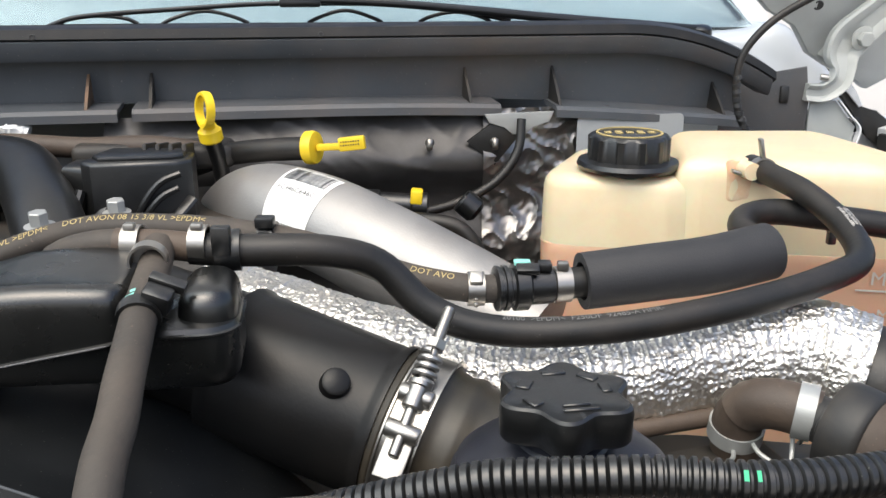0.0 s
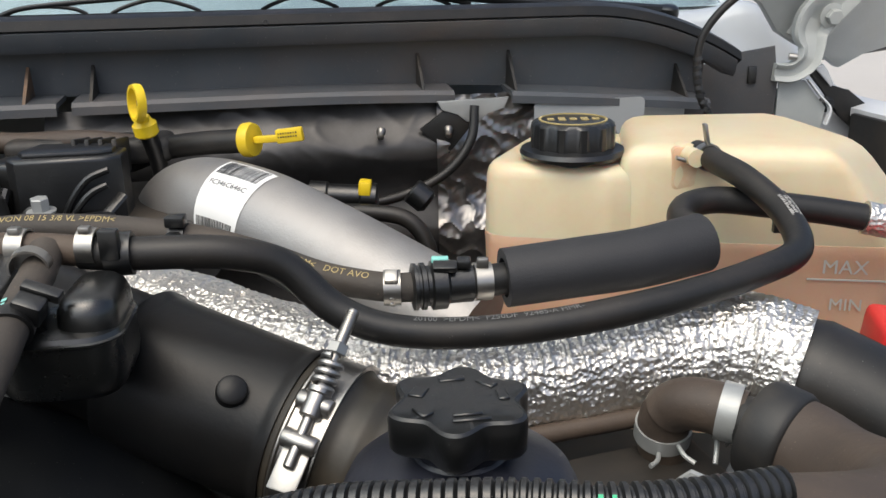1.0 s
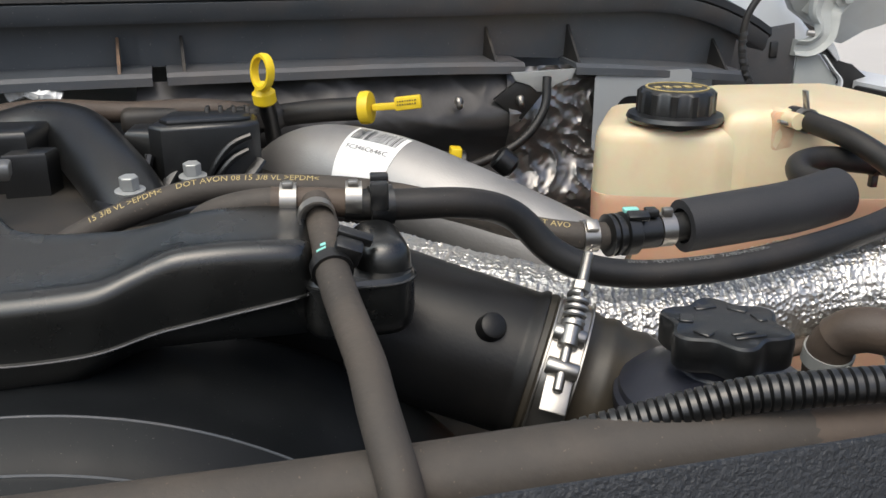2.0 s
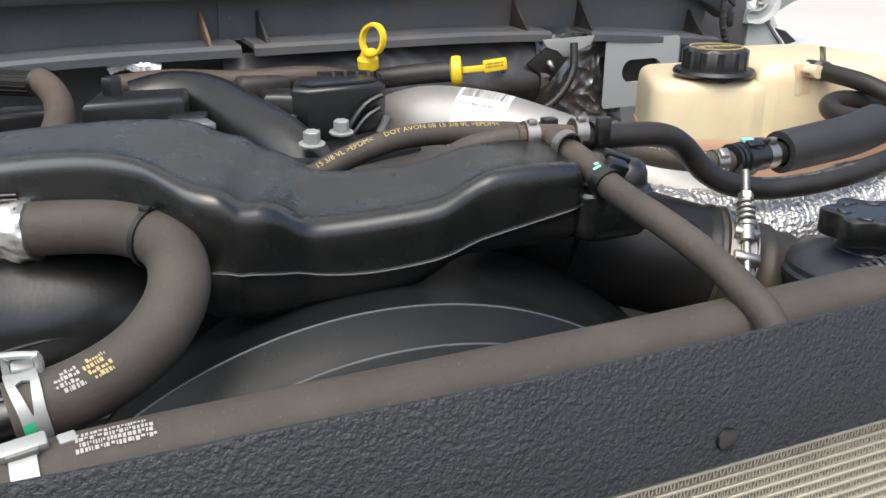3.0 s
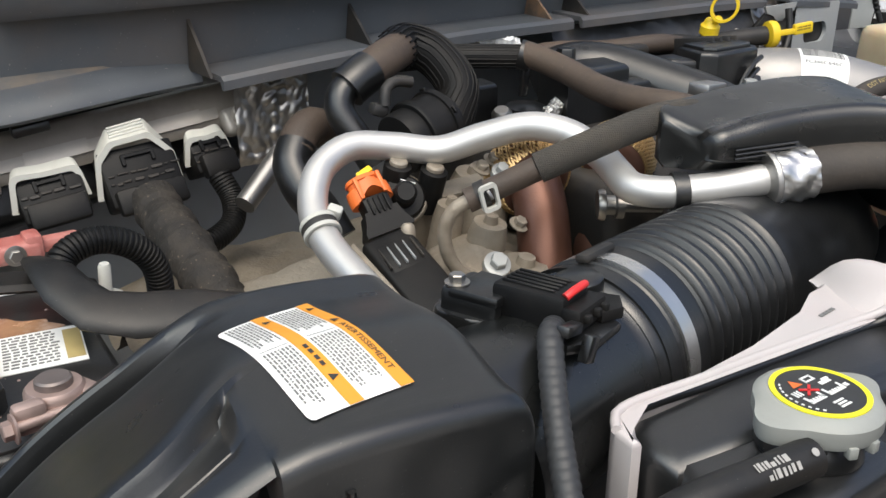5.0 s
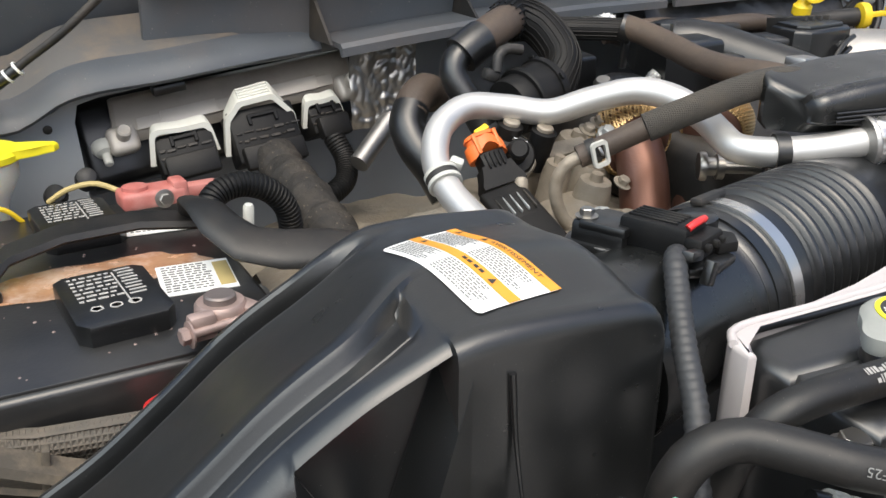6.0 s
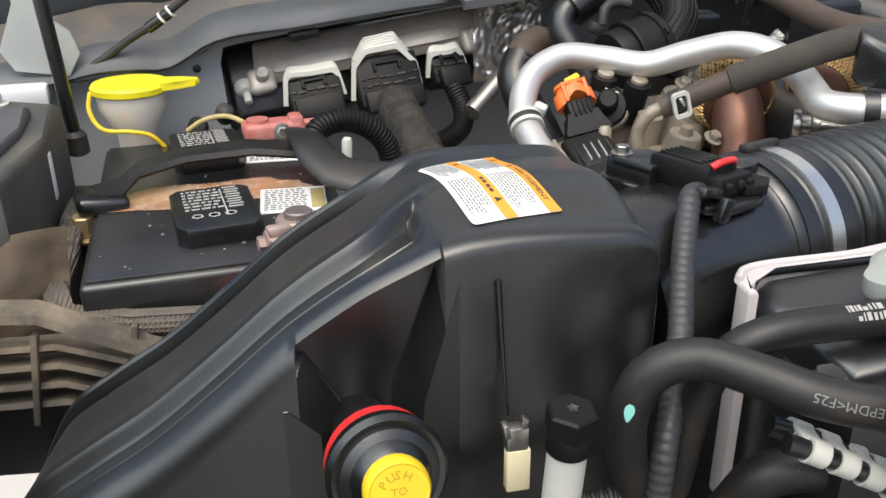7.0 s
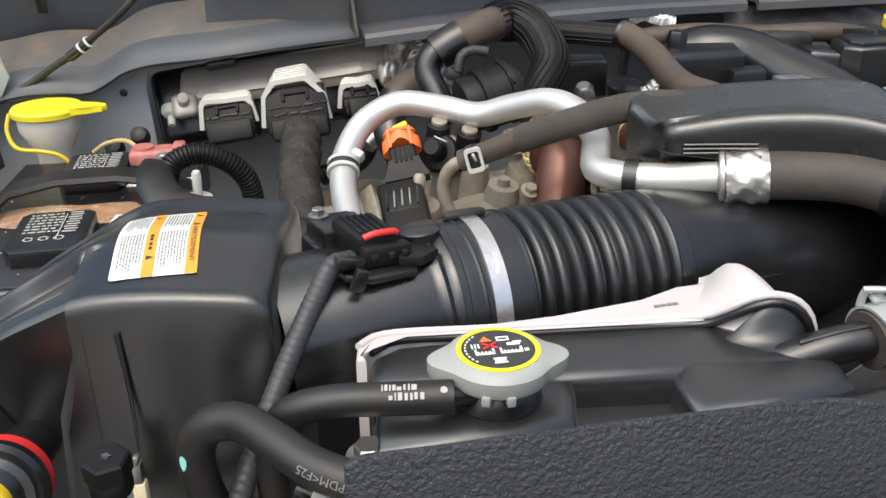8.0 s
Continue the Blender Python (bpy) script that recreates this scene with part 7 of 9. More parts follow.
bm = bmesh.new()
rings = []
for y, top in ((0.290, 1.3185), (0.2885, 1.3170), (0.2865, 1.3125), (0.2845, 1.3065), (0.2820, 1.3020), (0.2785, 1.2995), (0.272, 1.2982), (0.262, 1.2960)):
    side = [Vector((-0.513 + 0.0215 * math.cos(a), y, 1.270 + (top - 1.270) * math.sin(a) ** 0.6)) for a in (math.pi / 2 * q / 10 for q in range(11))]
    low = min(top - 0.001, 1.2968)
    side += [Vector((-0.513 - 0.028 * s, y, low + (top - low) * math.cos(math.pi / 2 * s) ** 2)) for s in (q / 10 for q in range(1, 11))]
    rings.append(side + [Vector((-0.541, y, 1.270))])
loft(bm, rings)
part("outlet_lobe", bm, TANKBLACK, tank)
bolt("bolt", (-0.5940, 0.2335, 1.2795), 0.0052, (0, -0.1, 1), STEEL, tank, "zinc flanged bolt")
CAPC = Vector((-0.658, 0.246, 1.3135))


def ears(a, h):
    return 0.0078 * max(0.0, math.cos(2 * (a - math.pi / 2 - 0.05))) ** 4 if h < 0.0072 else 0.0


bm = bmesh.new()
lathe(bm, [(0.019, -0.003), (0.0235, -0.0025), (0.0245, 0.0), (0.0245, 0.0055), (0.0230, 0.0072), (0.0205, 0.0085), (0.0195, 0.0088), (0.010, 0.0088)], CAPC, n=96, wobble=ears)
for k in (0, 1):
    a = radians(252 + 26 * k)
    rbox(bm, (0.004, 0.004, 0.005), pose(CAPC.x + 0.0235 * math.cos(a), CAPC.y + 0.0235 * math.sin(a), CAPC.z - 0.003, 0, 0, 252 + 26 * k), 0.0008)
cap_ob = part("pressure_cap", bm, material("grey_cap_plastic", (0.30, 0.31, 0.29), 0.5, vary=0.1, dirt=(0.2, 0.18, 0.14), dirt_amount=0.3), tank, "grey eared pressure cap with a warning disc")
D = CAPC + Vector((0, 0, 0.0089))
bm = bmesh.new()
lathe(bm, [(0.0168, 0), (0.0190, 0), (0.0190, 0.0006), (0.0168, 0.0006), (0.0168, 0)], D, n=48)
part("yellow_ring", bm, material("bright_yellow_print", (0.85, 0.78, 0.02), 0.4, vary=0.05, bump=0), cap_ob)
bm = bmesh.new()
lathe(bm, [(0.0168, 0), (0.0168, 0.0004), (0.001, 0.0004)], D, n=48)
part("black_disc", bm, INK, cap_ob)
DM = pose(D.x, D.y, D.z + 0.0007, 0, 0, 6)
bm = bmesh.new()
bm.faces.new([bm.verts.new(DM @ Vector((x, y, 0))) for x, y in ((-0.0075, 0.0065), (-0.0015, 0.0065), (-0.0045, 0.0115))])
part("warning_triangle", bm, ORANGE, cap_ob)
bm = bmesh.new()
for x, y, w, h in ((0.0035, 0.0095, 0.006, 0.0008), (0.0010, 0.0082, 0.0008, 0.003), (0.0060, 0.0082, 0.0008, 0.003), (0.0035, 0.0068, 0.006, 0.0008), (-0.0065, -0.004, 0.009, 0.0012), (-0.0105, -0.0020, 0.001, 0.004), (-0.0025, -0.0020, 0.001, 0.004), (0.0055, -0.004, 0.010, 0.0012), (0.001, -0.002, 0.001, 0.004), (0.0102, -0.002, 0.001, 0.004), (-0.0085, 0.003, 0.0007, 0.0035), (-0.0100, 0.003, 0.0007, 0.0035), (-0.0115, 0.003, 0.0007, 0.0035), (0.0075, 0.003, 0.006, 0.002), (0.0095, 0.0045, 0.004, 0.0012), (0.0125, -0.003, 0.002, 0.002), (-0.001, -0.0085, 0.006, 0.0009), (-0.001, -0.0102, 0.005, 0.0009), (-0.001, -0.0119, 0.006, 0.0009)):
    rbox(bm, (w, h, 0.0003), DM @ pose(x, y, 0), 0)
for k in range(5):
    rbox(bm, (0.0009, 0.0014, 0.0003), DM @ pose(-0.0095 + 0.0017 * k, -0.0028, 0), 0)
    rbox(bm, (0.0009, 0.0014, 0.0003), DM @ pose(0.0025 + 0.0017 * k, -0.0030, 0), 0)
for k in range(10):
    a = radians(130 + 10 * k)
    rbox(bm, (0.0007, 0.0012, 0.0003), DM @ pose(0.0150 * math.cos(a), 0.0150 * math.sin(a), 0, 0, 0, 130 + 10 * k), 0)
part("pictogram_print", bm, PAPER, cap_ob)
bm = bmesh.new()
for r in (35, -35):
    rbox(bm, (0.008, 0.0011, 0.0004), DM @ pose(-0.0035, 0.0025, 0.0001, 0, 0, r), 0)
part("red_cross", bm, RED, cap_ob)
NB = (-0.717, 0.222, 1.284)
bolt("bolt", NB, 0.0058, (0, -0.1, 1), STEEL, tank, "zinc flanged bolt")

bm = bmesh.new()
prism(bm, [(-0.719, 0.276), (-0.724, 0.276), (-0.724, 0.286), (-0.718, 0.296), (-0.704, 0.3015), (-0.66, 0.3045), (-0.62, 0.312), (-0.57, 0.327), (-0.545, 0.338), (-0.534, 0.346), (-0.522, 0.350), (-0.508, 0.344), (-0.498, 0.330), (-0.491, 0.314), (-0.490, 0.303), (-0.52, 0.303), (-0.70, 0.2985), (-0.719, 0.286)], 0.12, pose(0, 0, 1.182), 0.003, 3)
rings = []
pale = thing("inner_tank", (-0.6, 0.32, 1.18), "pinkish white translucent tank behind the black one", "tank")
part("body", bm, PINKPLASTIC, pale, smooth=50)
bm = bmesh.new()
rings = []
for y, h, left in ((0.291, 0.0190, 0.014), (0.300, 0.0195, 0.024), (0.306, 0.0197, 0.033), (0.312, 0.0198, 0.034), (0.320, 0.0198, 0.032), (0.330, 0.0190, 0.026), (0.338, 0.0172, 0.020), (0.345, 0.0140, 0.016), (0.351, 0.0090, 0.013), (0.356, 0.0030, 0.011)):
    rings.append([Vector((-0.514 + (left if s < 0 else 0.024) * s - 0.004 * (y - 0.30) / 0.06, y, 1.3000 + h * math.cos(math.pi / 2 * s) ** (2.0 if s < 0 else 1.4))) for s in (-1 + q / 12 for q in range(25))] + [Vector((-0.495, y, 1.292)), Vector((-0.514 - left * 0.6, y, 1.292))])
loft(bm, rings)
part("hump", bm, PINKPLASTIC, pale)
bm = bmesh.new()
tube(bm, [(-0.724 + 0.001, 0.287, 1.3018), (-0.714, 0.2975, 1.3018), (-0.66, 0.3015, 1.3018), (-0.60, 0.3045, 1.3018), (-0.548, 0.3060, 1.3022), (-0.540, 0.3035, 1.3045), (-0.532, 0.2980, 1.3115), (-0.523, 0.2935, 1.3190), (-0.513, 0.2920, 1.3212), (-0.503, 0.2915, 1.3188), (-0.4945, 0.2915, 1.3115), (-0.4895, 0.2915, 1.300), (-0.489, 0.2915, 1.285)], 0.0022, 10)
part("rim", bm, PINKPLASTIC, pale)
bm = bmesh.new()
tube(bm, [(-0.717, 0.286, 1.2990), (-0.706, 0.2965, 1.2990), (-0.66, 0.2990, 1.2990), (-0.60, 0.3015, 1.2990), (-0.545, 0.3030, 1.2992), (-0.539, 0.3005, 1.3015), (-0.531, 0.2945, 1.3090), (-0.522, 0.2898, 1.3165), (-0.513, 0.2885, 1.3188), (-0.504, 0.2880, 1.3165), (-0.496, 0.2880, 1.3085), (-0.492, 0.2880, 1.298), (-0.4915, 0.288, 1.285)], 0.0024, 10)
part("rear_bead", bm, BLACK, tank)
bm = bmesh.new()
for k in range(4):
    rbox(bm, (0.003, 0.0022, 0.0004), pose(-0.564 + 0.0036 * k, 0.3185 + 0.0008 * k, 1.3024, 0, 0, 14), 0)
part("part_mark", bm, GREYINK, pale)

# small hoses by the tank
HOSE_O = [(-0.679, 0.230, 1.309), (-0.70, 0.2305, 1.3085), (-0.735, 0.232, 1.307), (-0.750, 0.2335, 1.302), (-0.759, 0.237, 1.290), (-0.763, 0.242, 1.27), (-0.765, 0.25, 1.22)]
hose = thing("overflow_pipe_hose", (-0.72, 0.232, 1.30), "dark rubber overflow hose pushed on the filler neck", "hose")
part("hose", tube(bmesh.new(), HOSE_O, 0.0076, 20), DARKRUBBER, hose)
part("print", bars_tube(bmesh.new(), HOSE_O, 0.0077, 0.012, 0.020, 2, 0.0032, (0, -0.6, 1), seed=21), WHITEINK, hose)
bm = bmesh.new()
lathe(bm, [(0.0016, 0), (0.0016, 0.0003), (0.0004, 0.0004)], (-0.6835, 0.2255, 1.3155), (0, -0.6, 0.8), 12)
part("white_dot", bm, WHITEINK, hose)
part("spigot", tube(bmesh.new(), [(-0.682, 0.2305, 1.309), (-0.672, 0.234, 1.307), (-0.662, 0.240, 1.303)], 0.0045, 12), BLACK, hose)
LOOP = [(-0.760, 0.25, 1.17), (-0.779, 0.246, 1.215), (-0.7935, 0.240, 1.250), (-0.7955, 0.236, 1.280), (-0.788, 0.2325, 1.296), (-0.773, 0.228, 1.3015), (-0.757, 0.215, 1.3005), (-0.737, 0.199, 1.297), (-0.71, 0.189, 1.293), (-0.67, 0.185, 1.285)]
hose = thing("looped_hose", (-0.78, 0.235, 1.25), "dark rubber hose looping beside the tank", "hose")
part("hose", tube(bmesh.new(), LOOP, 0.0086, 20), DARKRUBBER, hose)
part("print", write_tube(bmesh.new(), "20152 >EPDM<F25", 0.0050, LOOP, 0.0087, 0.235, (0, -1, 0.3), back=True), GREYINK, hose)
bm = bmesh.new()
fr = frames(spline(LOOP, 0.0004), (-0.2, -1, 0.3))
ring = []
for k in range(20):
    a = 2 * math.pi * k / 20
    d = 0.0042 * math.cos(a)
    p, t, u, w = fr[max(0, min(len(fr) - 1, round((0.118 + d) / 0.0004)))]
    q = 0.0026 * math.sin(a) * (0.5 + 0.5 * math.cos(a / 2) ** 2) / 0.0087 - 0.25
    ring.append(bm.verts.new(p + 0.0089 * (math.cos(q) * u + math.sin(q) * w)))
bm.faces.new(ring)
part("paint_mark", bm, TEALINK, hose, "teal paint drop")
valve = thing("clipped_hose", (-0.70, 0.22, 1.23), "black hose held by white plastic clips", "hose")
part("hose", tube(bmesh.new(), [(-0.745, 0.235, 1.215), (-0.735, 0.228, 1.238), (-0.715, 0.222, 1.243), (-0.69, 0.218, 1.233), (-0.665, 0.214, 1.222)], 0.010, 18), DARKRUBBER, valve)
CLIPLINE = [(-0.748, 0.206, 1.2775), (-0.731, 0.202, 1.2710), (-0.709, 0.198, 1.2590), (-0.685, 0.194, 1.2450)]
for dy in (-0.006, 0.006):
    part("thin_tube", tube(bmesh.new(), [(x, y + dy, z) for x, y, z in CLIPLINE], 0.0042, 12), BLACK, valve)
for x, y, z, tilt in ((-0.7370, 0.2035, 1.2755, 20), (-0.7255, 0.2012, 1.2700, 26), (-0.7140, 0.1990, 1.2640, 28), (-0.7030, 0.1970, 1.2575, 28)):
    bm = bmesh.new()
    for dy in (-0.006, 0.006):
        band(bm, (x, y + dy, z - 0.002), (1, -0.2, -0.45), 0.0043, 0.008, 0.0012, 20)
    rbox(bm, (0.0085, 0.011, 0.0026), pose(x, y, z + 0.0020, 0, tilt, -10), 0.001)
    part("clip", bm, GREYPLASTIC, valve, "white plastic clip")

# ---- battery corner ----
BM = pose(-0.972, 0.612, 0, 0, 0, 4.5)
BATTERYLID = material("scuffed_battery_plastic", (0.014, 0.014, 0.0142), 0.33, vary=0.25, scale=16, dirt=(0.11, 0.10, 0.09), dirt_amount=0.2, dirt_scale=9, Specular_IOR_Level=0.7)
battery = thing("battery", BM @ Vector((0, 0, 1.06)), "black car battery with white print and copper-brown stains", "battery")
bm = bmesh.new()
rbox(bm, (0.168, 0.276, 0.15), BM @ pose(0, 0, 1.140), 0.004)
part("case", bm, BLACK, battery)
bm = bmesh.new()
rbox(bm, (0.178, 0.288, 0.032), BM @ pose(0, 0, 1.233), 0.004, 3)
rbox(bm, (0.170, 0.280, 0.003), BM @ pose(0, 0, 1.2495), 0.001)
part("lid", bm, BATTERYLID, battery)
bm = bmesh.new()
rbox(bm, (0.178, 0.006, 0.006), BM @ pose(0, -0.1435, 1.2130), 0.002)
rbox(bm, (0.170, 0.004, 0.004), BM @ pose(0, -0.1430, 1.2000), 0.0012)
part("front_ledge", bm, BLACK, battery)
bm = bmesh.new()
prism(bm, [(-0.06, 0.0), (-0.02, 0.006), (0.055, 0.006), (0.06, 0.0), (-0.02, -0.006)], 0.003, BM @ pose(-0.01, -0.1415, 1.196, 90, 0, 0), 0.001)
rbox(bm, (0.003, 0.003, 0.028), BM @ pose(-0.012, -0.1425, 1.198), 0.001)
part("moulded_arrow", bm, BLACK, battery)
for y in (-0.068, 0.086):
    m = BM @ pose(-0.004, y, 1.250, 0, 0, 4)
    bm = bmesh.new()
    prism(bm, [(-0.022, -0.040), (0.022, -0.040), (0.028, -0.032), (0.028, 0.034), (0.022, 0.040), (-0.022, 0.040), (-0.028, 0.034), (-0.028, -0.032)], 0.014, m, 0.0015)
    vent = part("vent_cap", bm, BLACK, battery, "raised black vent cover with white print")
    bm = bmesh.new()
    rnd = random.Random(31)
    mm = m @ pose(0, 0, 0.0143)
    for k in range(7):
        x = -0.020
        yy = 0.032 - 0.006 * k
        while x < 0.004:
            w = rnd.uniform(0.002, 0.006)
            rbox(bm, (w, 0.0022, 0.0003), mm @ pose(x + w / 2, yy, 0), 0)
            x += w + 0.0014
    for k in range(9):
        x = 0.011 if k % 2 else 0.010
        rbox(bm, (0.010, 0.0018, 0.0003), mm @ pose(x + 0.004, 0.034 - 0.005 * k, 0), 0)
    for k in range(3):
        lathe(bm, [(0.0042, 0), (0.0042, 0.0003), (0.0030, 0.0003), (0.0030, 0), (0.0042, 0)], mm @ Vector((-0.013 + 0.011 * k, -0.018, 0)), (0, 0, 1), 5 + k)
    rbox(bm, (0.001, 0.052, 0.0003), mm @ pose(0.007, 0.006, 0), 0)
    part("print", bm, WHITEINK, vent)
# stickers
for x, y, w, h, mat, seed in ((0.053, -0.040, 0.048, 0.050, PAPER, 4), (0.055, 0.065, 0.055, 0.022, PAPER, 5)):
    m = BM @ pose(x, y, 1.2518, 0, 0, -6)
    bm = bmesh.new()
    rbox(bm, (w, h, 0.0006), m, 0)
    st = part("sticker", bm, mat, battery, "white battery sticker with small print")
    bm = bmesh.new()
    rnd = random.Random(seed)
    for k in range(int(h / 0.004) - 1):
        px = -w / 2 + 0.003
        while px < w / 2 - 0.016:
            ww = rnd.uniform(0.002, 0.005)
            rbox(bm, (ww, 0.0016, 0.0003), m @ pose(px + ww / 2, h / 2 - 0.004 - 0.004 * k, 0.0006), 0)
            px += ww + 0.0012
    part("print", bm, GREYINK, st)
    bm = bmesh.new()
    rbox(bm, (0.010, h * 0.8, 0.0003), m @ pose(w / 2 - 0.006, 0, 0.0006), 0)
    part("colour_bar", bm, YELLOWINK if seed == 4 else REDCOVER, st)
# acid stain, a thin irregular film
bm = bmesh.new()
n = 60
outer = []
for k in range(n):
    a = 2 * math.pi * k / n
    r = 1 + 0.25 * noise.noise(Vector((3 * math.cos(a), 3 * math.sin(a), 7)))
    outer.append(BM @ Vector((-0.012 + 0.080 * r * math.cos(a), -0.008 + 0.026 * r * math.sin(a), 1.2516)))
bm.faces.new([bm.verts.new(p) for p in outer])
part("acid_stain", bm, TOPCOPPER, battery, "glossy copper-brown stain on the lid")
bm = bmesh.new()
rnd = random.Random(77)
for k in range(130):
    x, y, r = rnd.gauss(0.0, 0.05), rnd.gauss(0.0, 0.09), rnd.uniform(0.0005, 0.0014)
    if abs(x) < 0.08 and abs(y) < 0.135:
        lathe(bm, [(r, 0), (r * 0.7, r * 0.5), (r * 0.2, r * 0.6)], BM @ Vector((x, y, 1.2508)), (0, 0, 1), 6)
tagged(part("salt_crumbs", bm, TERMINAL, battery, "pale crumbs of corrosion"), kind="stuff")

hold = thing("battery_hold_down", BM @ Vector((0, 0.03, 1.25)), "black rubber hold-down strap across the battery", "strap")
bm = bmesh.new()
rings = []
for x, y, z, h in ((-0.098, -0.005, 1.252, 0.007), (-0.070, 0.000, 1.257, 0.006), (-0.055, 0.012, 1.268, 0.004), (-0.02, 0.022, 1.273, 0.004), (0.03, 0.026, 1.273, 0.004), (0.07, 0.022, 1.268, 0.004), (0.10, 0.012, 1.258, 0.004)):
    rings.append([BM @ Vector((x, y + dy, z + dz)) for dy, dz in ((-0.013, 0.0), (-0.011, h), (0.011, h * 1.3), (0.013, 0.0), (0.009, -0.003), (-0.009, -0.003))])
rows = [[Vector(p) for p in r] for r in rings]
loft(bm, rows)
part("strap", bm, DARKRUBBER, hold)
bm = bmesh.new()
rbox(bm, (0.036, 0.040, 0.012), BM @ pose(-0.083, -0.006, 1.255, 0, 8, 10), 0.004, 3)
part("clamp_foot", bm, SATIN, hold, "shiny dirty clamp foot")

def terminal(place, yaw, red):
    t = thing("battery_terminal", place, "faded red positive terminal clamp" if red else "corroded negative terminal clamp", "terminal")
    m = Matrix.Translation(place) @ pose(0, 0, 0, 0, 0, yaw)
    mat = REDCOVER if red else TERMINAL
    if red:
        bm = bmesh.new()
        rbox(bm, (0.050, 0.026, 0.014), m @ pose(0, 0, 0.006), 0.004, 3)
        rbox(bm, (0.030, 0.014, 0.010), m @ pose(0.038, 0.002, 0.005), 0.003)
        rbox(bm, (0.012, 0.020, 0.018), m @ pose(0.020, -0.002, 0.008), 0.003)
        part("cover", bm, mat, t)
        bm = bmesh.new()
        lathe(bm, [(0.010, 0), (0.0095, 0.003), (0.006, 0.0035)], m @ Vector((-0.012, 0, 0.0125)), (0, 0, 1), 22)
        part("post_top", bm, mat, t)
        bolt("nut", m @ Vector((0.006, -0.013, 0.006)), 0.0042, m.to_3x3() @ Vector((0, -1, 0.1)), STEEL, t)
    else:
        bm = bmesh.new()
        lathe(bm, [(0.0145, 0), (0.0155, 0.002), (0.0150, 0.009), (0.0135, 0.011)], m @ Vector((0, 0, 0)), (0, 0, 1), 26)
        rbox(bm, (0.016, 0.010, 0.016), m @ pose(-0.016, -0.012, 0.004), 0.003)
        rbox(bm, (0.012, 0.030, 0.012), m @ pose(0.015, -0.010, 0.003, 0, 0, 20), 0.003)
        part("clamp", bm, mat, t)
        bm = bmesh.new()
        lathe(bm, [(0.0095, 0.009), (0.0092, 0.0145), (0.008, 0.0155)], m @ Vector((0, 0, 0)), (0, 0, 1), 24)
        part("post", bm, material("lead_post", (0.20, 0.17, 0.16), 0.45, 0.6), t, "dull lead post")
        bm = bmesh.new()
        tube(bm, [m @ Vector((-0.030, -0.018, 0.003)), m @ Vector((-0.01, -0.016, 0.003)), m @ Vector((0.014, -0.014, 0.003))], 0.003, 10)
        part("clamp_bolt", bm, TERMINAL, t, "rusty clamp bolt")
        bolt("nut", m @ Vector((-0.024, -0.017, 0.003)), 0.0045, m.to_3x3() @ Vector((-1, -0.05, 0)), TERMINAL, t)
    return t


terminal(Vector((-0.926, 0.702, 1.2655)), 8, True)
terminal(Vector((-0.9155, 0.492, 1.2605)), 10, False)

wrap = thing("battery_wrap", (-1.0, 0.47, 1.06), "grey woven cloth wrap round the battery", "battery wrap")
bm = bmesh.new()
path = [(-1.078, 0.64, 1.245), (-1.076, 0.60, 1.248), (-1.074, 0.55, 1.238), (-1.072, 0.505, 1.236), (-1.060, 0.470, 1.233), (-1.02, 0.456, 1.232), (-0.96, 0.450, 1.232), (-0.90, 0.446, 1.234)]
rings = []
for i, (x, y, z) in enumerate(path):
    t = (Vector(path[min(i + 1, len(path) - 1)]) - Vector(path[max(i - 1, 0)])).normalized()
    o = Vector((-t.y, t.x, 0)).normalized() * 0.005
    p = Vector((x, y, z))
    rings.append([p + o, p - o, Vector((x, y, 1.06)) - o * 3, Vector((x, y, 1.06)) + o])
loft(bm, rings)
part("cloth", bm, CLOTH, wrap)
part("hem", tube(bmesh.new(), [(x, y - 0.001, z - 0.006) for x, y, z in path], 0.0085, 14, flat=0.72), CLOTH, wrap, "folded hem of the cloth")
bolt("battery_bolt", (-1.066, 0.585, 1.232), 0.007, (0, -0.1, 1), material("yellowed_zinc", (0.42, 0.32, 0.18), 0.45, 0.7), None, "yellowed zinc bolt beside the battery", 0.016)["category"] = "bolt"

# washer filler
wash = thing("washer_filler", (-1.045, 0.768, 1.24), "white washer filler neck with a yellow cap", "filler neck")
bm = bmesh.new()
lathe(bm, [(0.016, -0.055), (0.017, -0.040), (0.021, -0.030), (0.029, -0.015), (0.030, -0.002), (0.026, 0.0)], (-1.046, 0.768, 1.296), n=32)
part("neck", bm, material("milky_plastic", (0.70, 0.67, 0.60), 0.4, vary=0.1, dirt=(0.55, 0.45, 0.30), dirt_amount=0.6, dirt_scale=25, Subsurface_Weight=0.4, Subsurface_Scale=0.01), wash, "milky white neck")
bm = bmesh.new()
lathe(bm, [(0.030, 0.0), (0.0335, 0.001), (0.034, 0.006), (0.032, 0.0085), (0.028, 0.0092), (0.010, 0.0105)], (-1.046, 0.768, 1.295), n=40)
prism(bm, [(0.0, -0.022), (0.030, -0.0085), (0.044, -0.006), (0.047, 0.0), (0.044, 0.006), (0.030, 0.0085), (0.0, 0.022)], 0.0065, pose(-1.032, 0.7665, 1.2965, 0, -3, -6), 0.002, 3)
part("cap", bm, material("bright_yellow_plastic", (0.85, 0.74, 0.02), 0.42, vary=0.08, dirt=(0.5, 0.38, 0.03), dirt_amount=0.3), wash, "bright yellow flip cap")
bm = bmesh.new()
